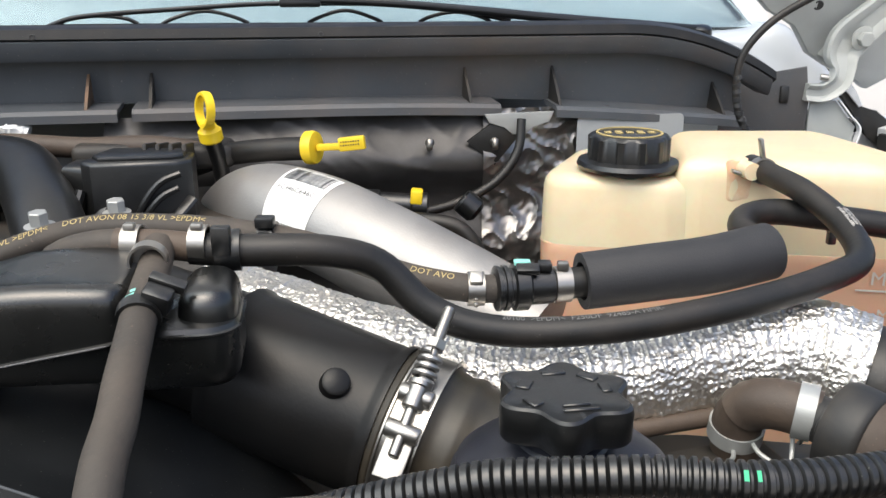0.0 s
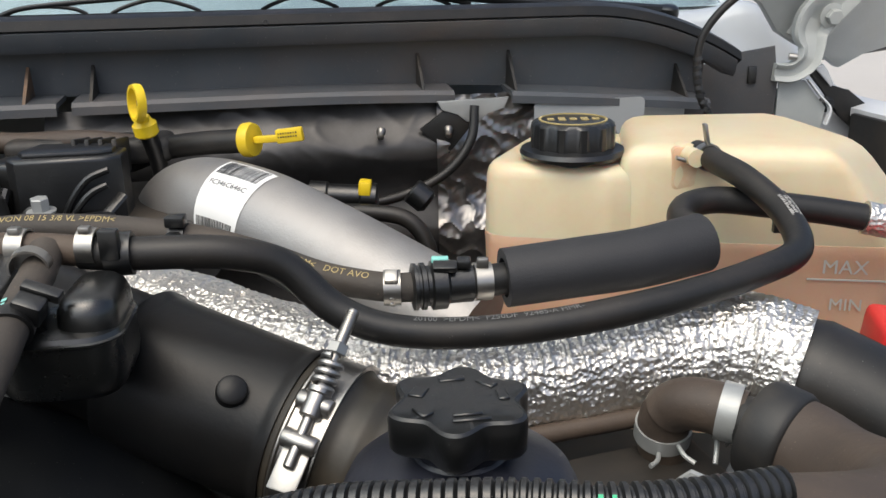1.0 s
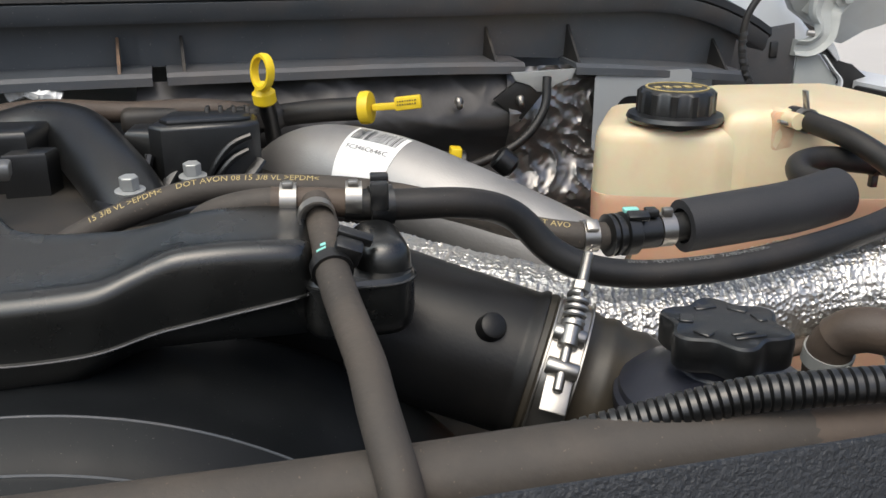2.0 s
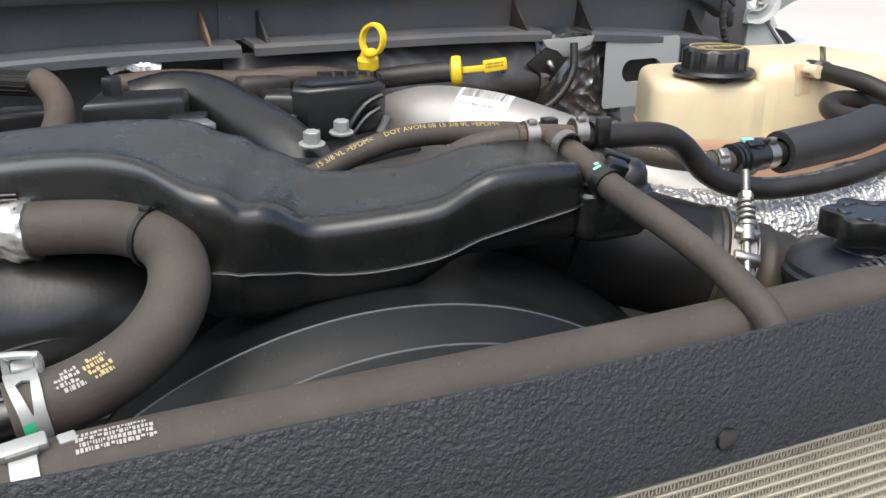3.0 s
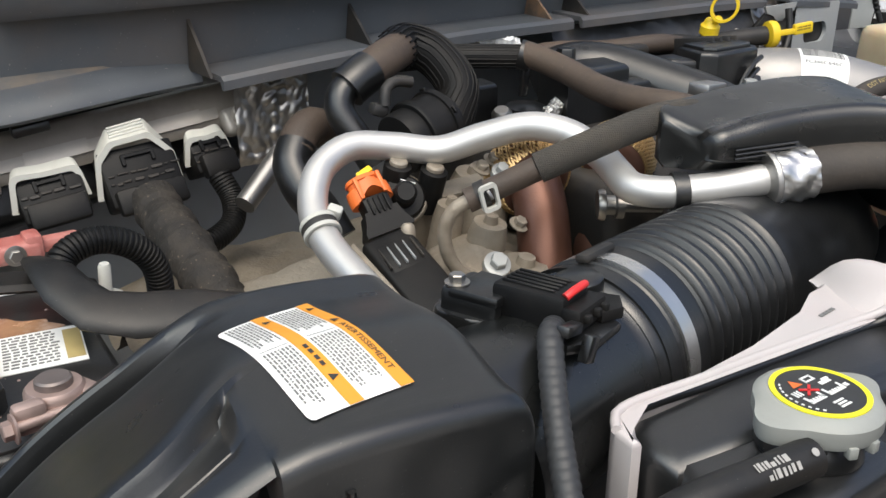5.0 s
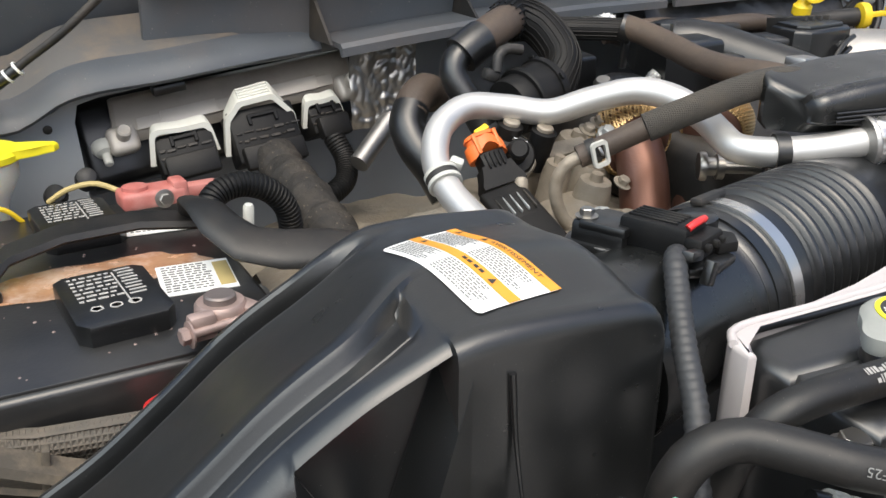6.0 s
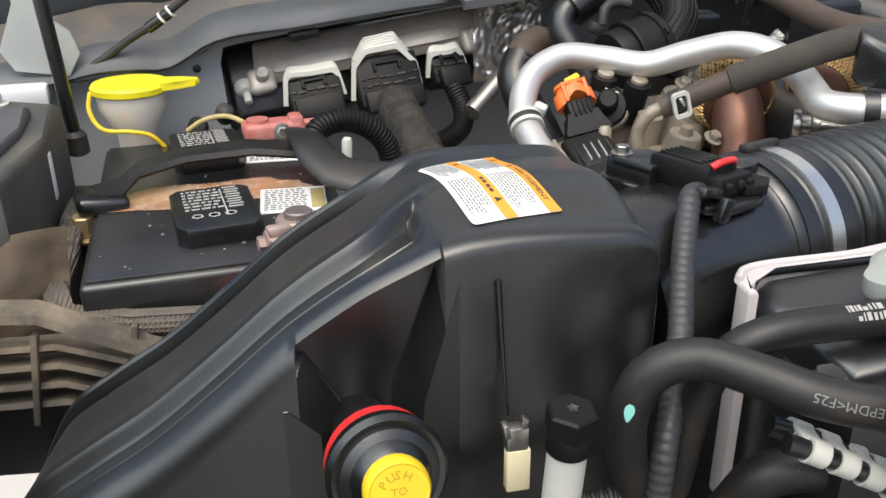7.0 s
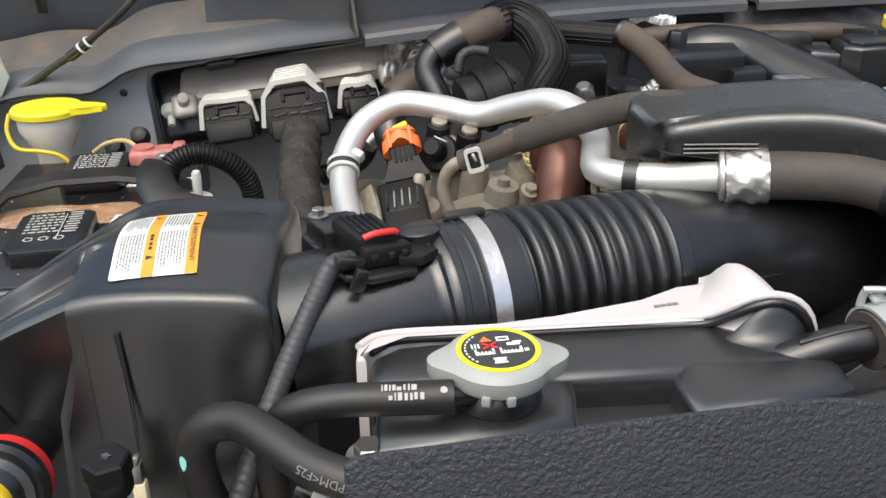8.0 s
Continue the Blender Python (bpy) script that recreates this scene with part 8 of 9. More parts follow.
tube(bm, [(-1.078, 0.756, 1.299), (-1.080, 0.748, 1.285), (-1.070, 0.738, 1.270), (-1.045, 0.735, 1.267), (-1.030, 0.737, 1.262), (-1.020, 0.74, 1.25)], 0.0020, 8)
part("tether", bm, YELLOW, wash, "thin yellow tether")
for p in ((-0.968, 0.795, 1.262), (-0.994, 0.79, 1.252)):
    bm = bmesh.new()
    lathe(bm, [(0.009, -0.006), (0.010, 0.0), (0.008, 0.008), (0.004, 0.010)], p, (0, -0.8, 0.6), 18)
    part("rubber_plug", bm, DIRTYPLASTIC, None, "dusty rubber plug on the firewall", category="plug")
part("thin_wire", tube(bmesh.new(), [(-1.0, 0.745, 1.262), (-0.985, 0.74, 1.272), (-0.965, 0.735, 1.276), (-0.945, 0.715, 1.272)], 0.0022, 8), YELLOWINK, None, "thin yellow-striped wire by the battery", category="wire")

# fuse box, shelf and duct at the fender
FUSEGREY = material("dusty_grey_plastic", (0.060, 0.060, 0.056), 0.55, vary=0.3, scale=14, dirt=(0.20, 0.17, 0.13), dirt_amount=0.6, dirt_scale=8)
fuse = thing("fuse_box", (-1.17, 0.58, 1.15), "dusty grey-black fuse box beside the battery", "fuse box")
bm = bmesh.new()
prism(bm, [(-1.30, 0.42), (-1.092, 0.50), (-1.086, 0.60), (-1.092, 0.70), (-1.13, 0.72), (-1.30, 0.72)], 0.16, pose(0, 0, 1.145), 0.008, 3)
part("box", bm, FUSEGREY, fuse)
bm = bmesh.new()
prism(bm, [(-1.30, 0.44), (-1.105, 0.52), (-1.100, 0.60), (-1.105, 0.66), (-1.30, 0.66)], 0.010, pose(0, 0, 1.303), 0.004, 3)
part("lid", bm, COWL, fuse, "grey flat lid")
bm = bmesh.new()
rbox(bm, (0.003, 0.012, 0.035), pose(-1.0875, 0.612, 1.272, 0, 0, 4), 0.001)
part("white_tag", bm, PAPER, fuse, "small white tag")
bolt("bolt", (-1.142, 0.70, 1.305), 0.007, mat=GREYPLASTIC, parent=fuse, label="pale bolt with a wide washer")
bm = bmesh.new()
rows = []
for i in range(36):
    f = i / 35
    rows.append([Vector((-1.17 + 0.105 * f + 0.012 * (g - 0.5), 0.505 - 0.030 * math.sin(math.pi * min(1.0, f * 1.1)) * math.sin(math.pi * (0.15 + 0.8 * g)) + 0.006 * noise.noise(Vector((f * 4, g * 5, 3))), 1.175 + 0.098 * g - 0.020 * (1 - f) ** 2)) for g in (j / 25 for j in range(26))])
loft(bm, rows, ends=False, closed=False)
part("dirty_liner", bm, material("caked_dirt_plastic", (0.12, 0.088, 0.056), 0.85, vary=0.4, scale=30, bump=0.5, fine=250, dirt=(0.035, 0.032, 0.030), dirt_amount=0.9, dirt_scale=14), None, "plastic liner caked with tan dirt", category="liner")
TANDIRT = material("dirt_caked_plastic", (0.062, 0.053, 0.041), 0.8, vary=0.35, scale=40, bump=0.5, fine=300, dirt=(0.31, 0.24, 0.16), dirt_amount=0.85, dirt_scale=16)
inlet = thing("ribbed_inlet", (-1.08, 0.40, 1.2), "tan dirt-caked ribbed air inlet beside the filter box", "air inlet")
bm = bmesh.new()
loft(bm, [[Vector((x, y + dy, z + dz)) for dy, dz in ((-0.004, -0.004), (-0.002, 0.001), (0.012, 0.004), (0.014, 0.001), (0.0, -0.006))] for x, y, z in ((-1.25, 0.44, 1.232), (-1.15, 0.437, 1.241), (-1.09, 0.434, 1.250), (-1.067, 0.431, 1.249), (-1.035, 0.428, 1.234), (-1.007, 0.426, 1.221), (-0.985, 0.425, 1.212))])
part("top_rail", bm, TANDIRT, inlet)
for k in range(4):
    bm = bmesh.new()
    loft(bm, [[Vector((x, y + dy, z - 0.0125 * k - 0.009 + dz)) for dy, dz in ((-0.002, -0.003), (0.0, 0.0), (0.02, -0.004), (0.018, -0.009))] for x, y, z in ((-1.25, 0.443, 1.224), (-1.10, 0.438, 1.236), (-1.06, 0.434, 1.237), (-1.01, 0.429, 1.220))])
    part("slat", bm, TANDIRT, inlet)
for x in (-1.075, -1.02):
    bm = bmesh.new()
    rbox(bm, (0.004, 0.008, 0.06), pose(x, 0.434, 1.206, 0, 8, 0), 0.001)
    part("post", bm, TANDIRT, inlet)
bm = bmesh.new()
rbox(bm, (0.25, 0.01, 0.08), pose(-1.13, 0.470, 1.16, 0, 0, -6), 0.002)
part("back_plate", bm, BLACK, inlet)

# wire up to the bonnet
wire = thing("washer_line", (-1.05, 0.8, 1.32), "thin black washer line with white connectors", "hose")
LINE = [(-1.105, 0.80, 1.300), (-1.07, 0.805, 1.318), (-1.045, 0.806, 1.334), (-1.02, 0.803, 1.348), (-1.0, 0.80, 1.363), (-0.97, 0.79, 1.385), (-0.93, 0.78, 1.42)]
part("line", tube(bmesh.new(), LINE, 0.0035, 10), DIRTYPLASTIC, wire)
part("joint", tube(bmesh.new(), [(-1.028, 0.8045, 1.343), (-1.02, 0.803, 1.348), (-1.007, 0.801, 1.357)], 0.0052, 12), BLACK, wire)
for p in ((-1.014, 0.802, 1.352), (-1.006, 0.801, 1.358)):
    bm = bmesh.new()
    band(bm, p, (0.8, -0.1, 0.6), 0.005, 0.002, 0.0012, 14)
    part("white_ring", bm, PAPER, wire)

# ---- engine computer in the firewall ----
PM = pose(-0.822, 0.872, 1.302, 0, 0, 8.5) @ pose(0, 0, 0, -22, -7.0, 0)
pcm = thing("engine_computer", (-0.82, 0.88, 1.28), "dull pale brown metal control module set in the firewall", "control module")
# solid black block: puts the recess shade round the module into colour
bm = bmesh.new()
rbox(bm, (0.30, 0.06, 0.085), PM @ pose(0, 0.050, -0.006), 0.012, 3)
part("recess_shade_block", bm, BLACK, pcm, "black block standing in for the shade round the module")
CASEMETAL = material("taupe_module_case", (0.44, 0.395, 0.34), 0.34, 0.2, vary=0.15, scale=20, dirt=(0.20, 0.15, 0.10), dirt_amount=0.6, dirt_scale=14)
EDGE_L, EDGE_R = Vector((-0.938, 0.852, 1.2845)), Vector((-0.700, 0.8745, 1.3130))
bm = bmesh.new()
loft(bm, [[p + Vector((0, a, b)) for a, b in ((0.002, -0.014), (0.0, -0.010), (0.0, -0.002), (0.0015, 0.0005), (0.0205, 0.0225), (0.0235, 0.0240), (0.034, 0.0240), (0.034, -0.014))] for p in (EDGE_L, EDGE_L.lerp(EDGE_R, 0.015) + Vector((0, -0.002, 0.002)), EDGE_L.lerp(EDGE_R, 0.985) + Vector((0, -0.002, 0.002)), EDGE_R)])
part("case", bm, CASEMETAL, pcm, smooth=30)
bm = bmesh.new()
for f0, f1, lift in ((0.09, 0.90, 0.0), (0.18, 0.40, 0.0022), (0.62, 0.83, 0.0022)):
    loft(bm, [[EDGE_L.lerp(EDGE_R, f) + Vector((0, a, b)) for a, b in ((-0.0045 - lift * 0.4, 0.0), (-0.0015 - lift * 0.4, 0.0045 + lift), (0.0035, 0.0085 + lift), (0.004, 0.0), (0.0, -0.003))] for f in (f0, f0 + 0.005, f1 - 0.005, f1)])
part("raised_bar", bm, PCMMETAL, pcm, "paler raised bar along the case")
for c, q in ((Vector((-0.931, 0.8480, 1.2790)), Vector((-0.9480, 0.852, 1.2725))), (Vector((-0.709, 0.8665, 1.3055)), Vector((-0.6965, 0.876, 1.2960)))):
    bm = bmesh.new()
    rbox(bm, (0.027, 0.018, 0.026), pose(*c, -30, -7, 8.5), 0.006, 3)
    lathe(bm, [(0.0065, 0.0), (0.0065, 0.012), (0.0050, 0.0135), (0.0028, 0.013)], c + Vector((0.0, -0.004, 0.004)), (0.1, -0.7, 0.7), 18)
    part("mounting_ear", bm, PCMMETAL, pcm)
    bm = bmesh.new()
    lathe(bm, [(0.0105, -0.004), (0.0110, 0.001), (0.0085, 0.006), (0.0042, 0.008), (0.0040, 0.018), (0.003, 0.019)], q, (0.12, -0.75, -0.62), 18)
    part("stud", bm, GREYPLASTIC, pcm, "pale zinc mounting stud")
bm = bmesh.new()
rbox(bm, (0.019, 0.010, 0.0008), pose(-0.860, 0.8725, 1.3055, 49, -7, 6), 0)
tag = part("label", bm, PAPER, pcm, "tiny white label")
bm = bmesh.new()
for k in range(3):
    rbox(bm, (0.003 + 0.001 * k, 0.005, 0.0004), pose(-0.864 + 0.0048 * k, 0.8723, 1.3059 + 0.0006 * k, 49, -7, 6), 0)
part("print", bm, GREYINK, tag)
bm = bmesh.new()
rbox(bm, (0.030, 0.012, 0.009), pose(-0.887, 0.842, 1.3245, 0, -7, 8.5), 0.002)
part("clip", bm, BLACK, pcm)


LEVER = material("pale_lever_plastic", (0.64, 0.64, 0.58), 0.5, vary=0.08, dirt=(0.38, 0.33, 0.24), dirt_amount=0.45, dirt_scale=20)


def module_plug(arch, y0, y1, ribbed_top=False):
    """A multi-pin plug under its arched lever; arch: the lever's outline in x and z."""
    x0, x1 = arch[0][0], arch[-1][0]
    low, high = min(z for x, z in arch), max(z for x, z in arch)
    c = Vector(((x0 + x1) / 2, (y0 + y1) / 2, (low + high) / 2))
    w = x1 - x0
    t = thing("module_plug", c, "black multi-pin plug with a pale grey locking lever", "plug", "plugs on the control module")
    yaw = math.degrees(math.atan2(y1 - y0, w))
    tilt = math.degrees(math.atan2(arch[-1][1] - arch[0][1], w))

    def front(x, z, back=0.0):
        return Vector((x, y0 + (y1 - y0) * (x - x0) / w + back, z))

    line = round_outline([(x, z) for x, z in arch], [0.001] + [0.008] * (len(arch) - 2) + [0.001], 5)
    deep = 0.020 if ribbed_top else 0.011
    rows = []
    for p in line:
        top = max(0.0, min(1.0, (p.y - low) / (high - low) * 1.6 - 0.6))
        q = Vector((c.x + (p.x - c.x) * (1 - 0.0095 / w), p.y - 0.0052 * top))
        rows.append([front(p.x, p.y), front(c.x + (p.x - c.x) * 0.94, p.y + 0.42 * deep * top, deep), front(q.x, q.y + 0.1 * deep * top, deep), front(q.x, q.y)])
    bm = bmesh.new()
    loft(bm, rows)
    lever = part("lever", bm, LEVER, t, "pale grey arched locking lever", smooth=30)
    if ribbed_top:
        for k in range(4):
            bm = bmesh.new()
            f = 0.22 + 0.2 * k
            a, b = front(arch[2][0] + 0.002, arch[2][1] + 0.42 * deep * f + 0.0006, deep * f), front(arch[3][0] - 0.002, arch[3][1] + 0.42 * deep * f + 0.0006, deep * f)
            tube(bm, [a, a.lerp(b, 0.5), b], 0.0012, 6)
            part("lever_ridge", bm, LEVER, lever)
    m = pose(*c, 0, 0, 0) @ pose(0, 0, 0, -28, -tilt, yaw)
    h = high - low
    bm = bmesh.new()
    rbox(bm, (w - 0.011, 0.030, h * 0.92), m @ pose(0, 0.012, -0.008), 0.003)
    part("body", bm, MATTEBLACK, t)
    bm = bmesh.new()
    rbox(bm, (w - 0.016, 0.012, 0.022), m @ pose(0.001, -0.006, -h * 0.5 - 0.003), 0.003)
    part("cable_hood", bm, MATTEBLACK, t)
    bm = bmesh.new()
    rbox(bm, (w * 0.34, 0.003, 0.0035), m @ pose(0, -0.0040, h * 0.16), 0.0006, 1)
    rbox(bm, (0.0035, 0.003, 0.010), m @ pose(-w * 0.17, -0.0040, h * 0.10), 0.0006, 1)
    rbox(bm, (0.0035, 0.003, 0.010), m @ pose(w * 0.17, -0.0040, h * 0.10), 0.0006, 1)
    part("latch", bm, MATTEBLACK, t)
    rnd = random.Random(round(w * 1e4))
    for k in range(2):
        bm = bmesh.new()
        x = -w * 0.38
        while x < w * 0.36:
            q = rnd.uniform(0.003, 0.010)
            rbox(bm, (q, 0.0022, rnd.uniform(0.0014, 0.003)), m @ pose(x + q / 2, -0.0036, -h * 0.10 - 0.0075 * k + rnd.uniform(-0.0008, 0.0008)), 0.0005, 1)
            x += q + rnd.uniform(0.0006, 0.003)
        part("dusty_rib", bm, DIRTYPLASTIC, t)
    return t


module_plug([(-0.9125, 1.2590), (-0.9107, 1.2920), (-0.885, 1.2925), (-0.8567, 1.2960), (-0.8490, 1.2680)], 0.8205, 0.8215)
module_plug([(-0.8462, 1.2620), (-0.8441, 1.2960), (-0.8318, 1.3120), (-0.7979, 1.3165), (-0.7776, 1.2970), (-0.7712, 1.2690)], 0.8140, 0.8220, True)
module_plug([(-0.7670, 1.2760), (-0.7639, 1.3030), (-0.745, 1.3020), (-0.7277, 1.3045), (-0.7175, 1.2790)], 0.8340, 0.8470)
TRUNKCLOTH = material("dusty_cloth_tape", (0.020, 0.018, 0.016), 0.8, vary=0.45, scale=50, bump=0.7, fine=260, dirt=(0.085, 0.068, 0.05), dirt_amount=0.5, dirt_scale=30)
add_relief(TRUNKCLOTH, "noise", 70, 0.7, 0.006)
add_specks(TRUNKCLOTH, (0.14, 0.11, 0.08), 420.0, 0.70)
for pts, r, mat, lab, rib in (([(-0.804, 0.800, 1.262), (-0.802, 0.778, 1.254), (-0.800, 0.74, 1.250), (-0.797, 0.70, 1.243), (-0.790, 0.65, 1.225), (-0.78, 0.58, 1.19)], 0.0185, TRUNKCLOTH, "thick dusty taped wiring trunk from the module", 0),
                              ([(-0.740, 0.822, 1.268), (-0.734, 0.808, 1.250), (-0.740, 0.788, 1.236), (-0.758, 0.772, 1.229), (-0.782, 0.760, 1.226)], 0.0105, MATTEBLACK, "black corrugated loom from the module plug", 0.0034),
                              ([(-0.898, 0.612, 1.272), (-0.893, 0.625, 1.288), (-0.874, 0.632, 1.294), (-0.852, 0.636, 1.287), (-0.836, 0.642, 1.268), (-0.832, 0.648, 1.24), (-0.835, 0.65, 1.21)], 0.0095, MATTEBLACK, "black corrugated battery cable loom in an arc", 0.0034)):
    t = thing("wiring_trunk", pts[0], lab, "wiring loom")
    part("sleeve", sleeve(bmesh.new(), pts, r, rib, 0.0011, 18) if rib else tube(bmesh.new(), pts, r, 24, 0.004, radius=lambda s, tt: 0.0195 + 0.0010 * math.sin(s * 150) + 0.0008 * math.sin(s * 410 + 1) + 0.0005 * math.sin(s * 980)), mat, t)
tape = thing("taped_cable", (-0.89, 0.58, 1.27), "flat black taped battery cable draped over the battery edge", "cable")
bm = bmesh.new()
rings = []
for x, y, z, w in ((-0.905, 0.640, 1.272, 0.012), (-0.905, 0.622, 1.288, 0.013), (-0.902, 0.600, 1.291, 0.014), (-0.896, 0.580, 1.284, 0.016), (-0.884, 0.562, 1.276, 0.017), (-0.862, 0.552, 1.272, 0.017), (-0.830, 0.548, 1.269, 0.017), (-0.79, 0.545, 1.258, 0.017), (-0.75, 0.54, 1.24, 0.016)):
    rings.append((Vector((x, y, z)), w))
out = []
for i, (p, w) in enumerate(rings):
    t = (rings[min(i + 1, len(rings) - 1)][0] - rings[max(i - 1, 0)][0]).normalized()
    s = t.cross(Vector((0.2, -0.5, 0.8))).normalized()
    nn = s.cross(t)
    out.append([p + s * w * math.cos(a) + nn * w * 0.38 * math.sin(a) for a in (2 * math.pi * k / 14 for k in range(14))])
loft(bm, out)
part("cable", bm, DARKRUBBER, tape)
st = thing("ground_stud", (-0.872, 0.612, 1.26), "pale threaded stud between the cables", "stud")
bm = bmesh.new()
lathe(bm, [(0.004, 0), (0.004, 0.022), (0.003, 0.024)], (-0.872, 0.612, 1.262), (0.05, -0.1, 1), 12)
lathe(bm, [(0.012, -0.01), (0.012, 0.0), (0.008, 0.002)], (-0.872, 0.612, 1.262), (0.05, -0.1, 1), 18)
part("stud", bm, GREYPLASTIC, st)
boot_cap = thing("red_cable_boot", (-0.962, 0.447, 1.19), "red rubber cable boot between battery and air box", "cable boot")
bm = bmesh.new()
lathe(bm, [(0.014, -0.03), (0.015, 0.0), (0.013, 0.012), (0.007, 0.018)], (-0.957, 0.447, 1.224), (0.2, 0, 1), 24)
part("boot", bm, RED, boot_cap)
part("silver_tube", tube(bmesh.new(), [(-0.735, 0.765, 1.256), (-0.715, 0.779, 1.270), (-0.690, 0.797, 1.288)], 0.0095, 16), DULLALU, None, "short brushed silver tube behind the looms", category="pipe")
bm = bmesh.new()
rows = []
for i in range(70):
    x = -0.716 + 0.075 * i / 69
    rows.append([Vector((x, 0.843 + 0.16 * (x + 0.7) - 0.008 * abs(noise.noise(Vector((x * 42, q * 34, 9)))) - 0.004 * abs(noise.noise(Vector((x * 110, q * 90, 4)))), 1.268 + q)) for q in (0.092 * j / 69 for j in range(70))])
loft(bm, rows, ends=False, closed=False)
part("foil_flap", bm, material("crumpled_grey_foil", (0.42, 0.40, 0.37), 0.35, 0.85, vary=0.25, scale=30, bump=0.1), None, "crumpled grey foil flap on the firewall", smooth=60, category="insulation")

# ---- the engine ----
engine = thing("engine_block", (-0.55, 0.6, 1.0), "dusty cast aluminium engine casing between the pipes", "engine")
bm = bmesh.new()
rows = []
for i in range(48):
    x = -0.86 + 0.50 * i / 47
    row = []
    for j in range(40):
        y = 0.44 + 0.40 * j / 39
        z = 1.240 + 0.008 * noise.noise(Vector((x * 22, y * 22, 3))) + 0.004 * noise.noise(Vector((x * 60, y * 60, 8)))
        z += 0.036 * math.exp(-((x + 0.632) / 0.05) ** 2 - ((y - 0.555) / 0.06) ** 2)
        z -= 0.25 * max(0, -0.74 - x) + 0.045 * min(1, max(0, (y - 0.66) / 0.06))
        row.append(Vector((x, y, z)))
    rows.append(row)
loft(bm, rows, ends=False, closed=False)
part("casing", bm, CAST, engine, smooth=30)
for x, y, z, r, h in ((-0.60, 0.60, 1.25, 0.018, 0.04), (-0.655, 0.625, 1.245, 0.022, 0.05), (-0.625, 0.56, 1.24, 0.015, 0.05), (-0.69, 0.56, 1.235, 0.020, 0.04), (-0.59, 0.64, 1.25, 0.02, 0.05), (-0.645, 0.585, 1.24, 0.012, 0.06), (-0.61, 0.53, 1.235, 0.02, 0.03)):
    bm = bmesh.new()
    lathe(bm, [(r, 0), (r * 0.95, h * 0.8), (r * 0.8, h), (r * 0.35, h), (r * 0.3, h + 0.006)], (x, y, z), (0.1, -0.2, 1), 22)
    part("boss", bm, CAST, engine)
for x, y, z in ((-0.611, 0.580, 1.319), (-0.598, 0.585, 1.322), (-0.600, 0.545, 1.285)):
    bolt("bolt", (x, y, z), 0.0042, (0.2, -0.5, 0.9), CAST, engine)
for x, y, z in ((-0.668, 0.600, 1.323), (-0.644, 0.590, 1.318)):
    bm = bmesh.new()
    lathe(bm, [(0.010, -0.03), (0.010, 0.002), (0.008, 0.003), (0.0065, 0.003), (0.0065, 0.005)], (x, y, z), (0.1, -0.3, 1), 20)
    plug_end = part("injector_plug", bm, MATTEBLACK, engine, "black round plug with a metal end")
    bm = bmesh.new()
    lathe(bm, [(0.0066, 0.002), (0.0066, 0.0055), (0.0055, 0.0065)], (x, y, z), (0.1, -0.3, 1), 20)
    part("metal_end", bm, CAST, plug_end)
bm = bmesh.new()
rbox(bm, (0.055, 0.035, 0.006), pose(-0.735, 0.52, 1.258, 8, 5, 20), 0.002)
rbox(bm, (0.025, 0.03, 0.03), pose(-0.765, 0.50, 1.245, 8, 5, 40), 0.008)
part("bracket", bm, CAST, engine)

for p, r in (((-0.633, 0.520, 1.2705), 0.0075), ((-0.600, 0.570, 1.318), 0.0055)):
    bm = bmesh.new()
    lathe(bm, [(r * 1.25, -0.004), (r * 1.25, 0.0), (r * 0.95, 0.0015)], p, (-0.1, -0.6, 0.75), 22)
    plate = part("bolt_flange", bm, WHITESTEEL, engine, "pale bolt with a wide flange")
    bolt("bolt_head", p, r * 0.72, (-0.1, -0.6, 0.75), WHITESTEEL, plate, h=0.006)
for a, b, w in (((-0.622, 0.535, 1.262), (-0.575, 0.520, 1.250), 0.012), ((-0.640, 0.600, 1.298), (-0.590, 0.610, 1.300), 0.016)):
    bm = bmesh.new()
    c, d = (Vector(a) + Vector(b)) / 2, Vector(b) - Vector(a)
    rbox(bm, (d.length, w, 0.004), pose(*c, 25, 0, math.degrees(math.atan2(d.y, d.x))), 0.0015)
    part("web", bm, CAST, engine)

# orange connector, coil and solenoid


def facing(place, along, out):
    """Local y along, local z out of the front face."""
    y = Vector(along).normalized()
    z = (Vector(out) - Vector(out).dot(y) * y).normalized()
    m = Matrix((y.cross(z), y, z)).transposed().to_4x4()
    m.translation = Vector(place)
    return m


coil = thing("glow_connector", (-0.70, 0.57, 1.27), "black engine connector with an orange locking sleeve", "connector")
DOWN, OUT = Vector((0.12, -0.52, -0.60)), Vector((-0.10, -0.75, 0.65))
O0 = Vector((-0.701, 0.590, 1.323))
m = facing(O0, DOWN, OUT)
bm = bmesh.new()
rings = []
for h, r, in ((0.0, 0.0080), (0.001, 0.0108), (0.004, 0.0122), (0.0045, 0.0108), (0.008, 0.0110), (0.009, 0.0135), (0.013, 0.0140), (0.020, 0.0140)):
    rings.append([m @ Vector((1.12 * r * math.sin(a), h - (0.0085 * max(0.0, math.cos(a)) ** 6 if h > 0.012 else 0), r * 0.85 * math.cos(a))) for a in (2 * math.pi * k / 40 for k in range(40))])
loft(bm, rings)
for k in (-1, 1):
    rbox(bm, (0.003, 0.016, 0.003), m @ pose(0.0085 * k, 0.010, 0.0095), 0.0008)
part("orange_sleeve", bm, ORANGE, coil, "orange plastic sleeve")
bm = bmesh.new()
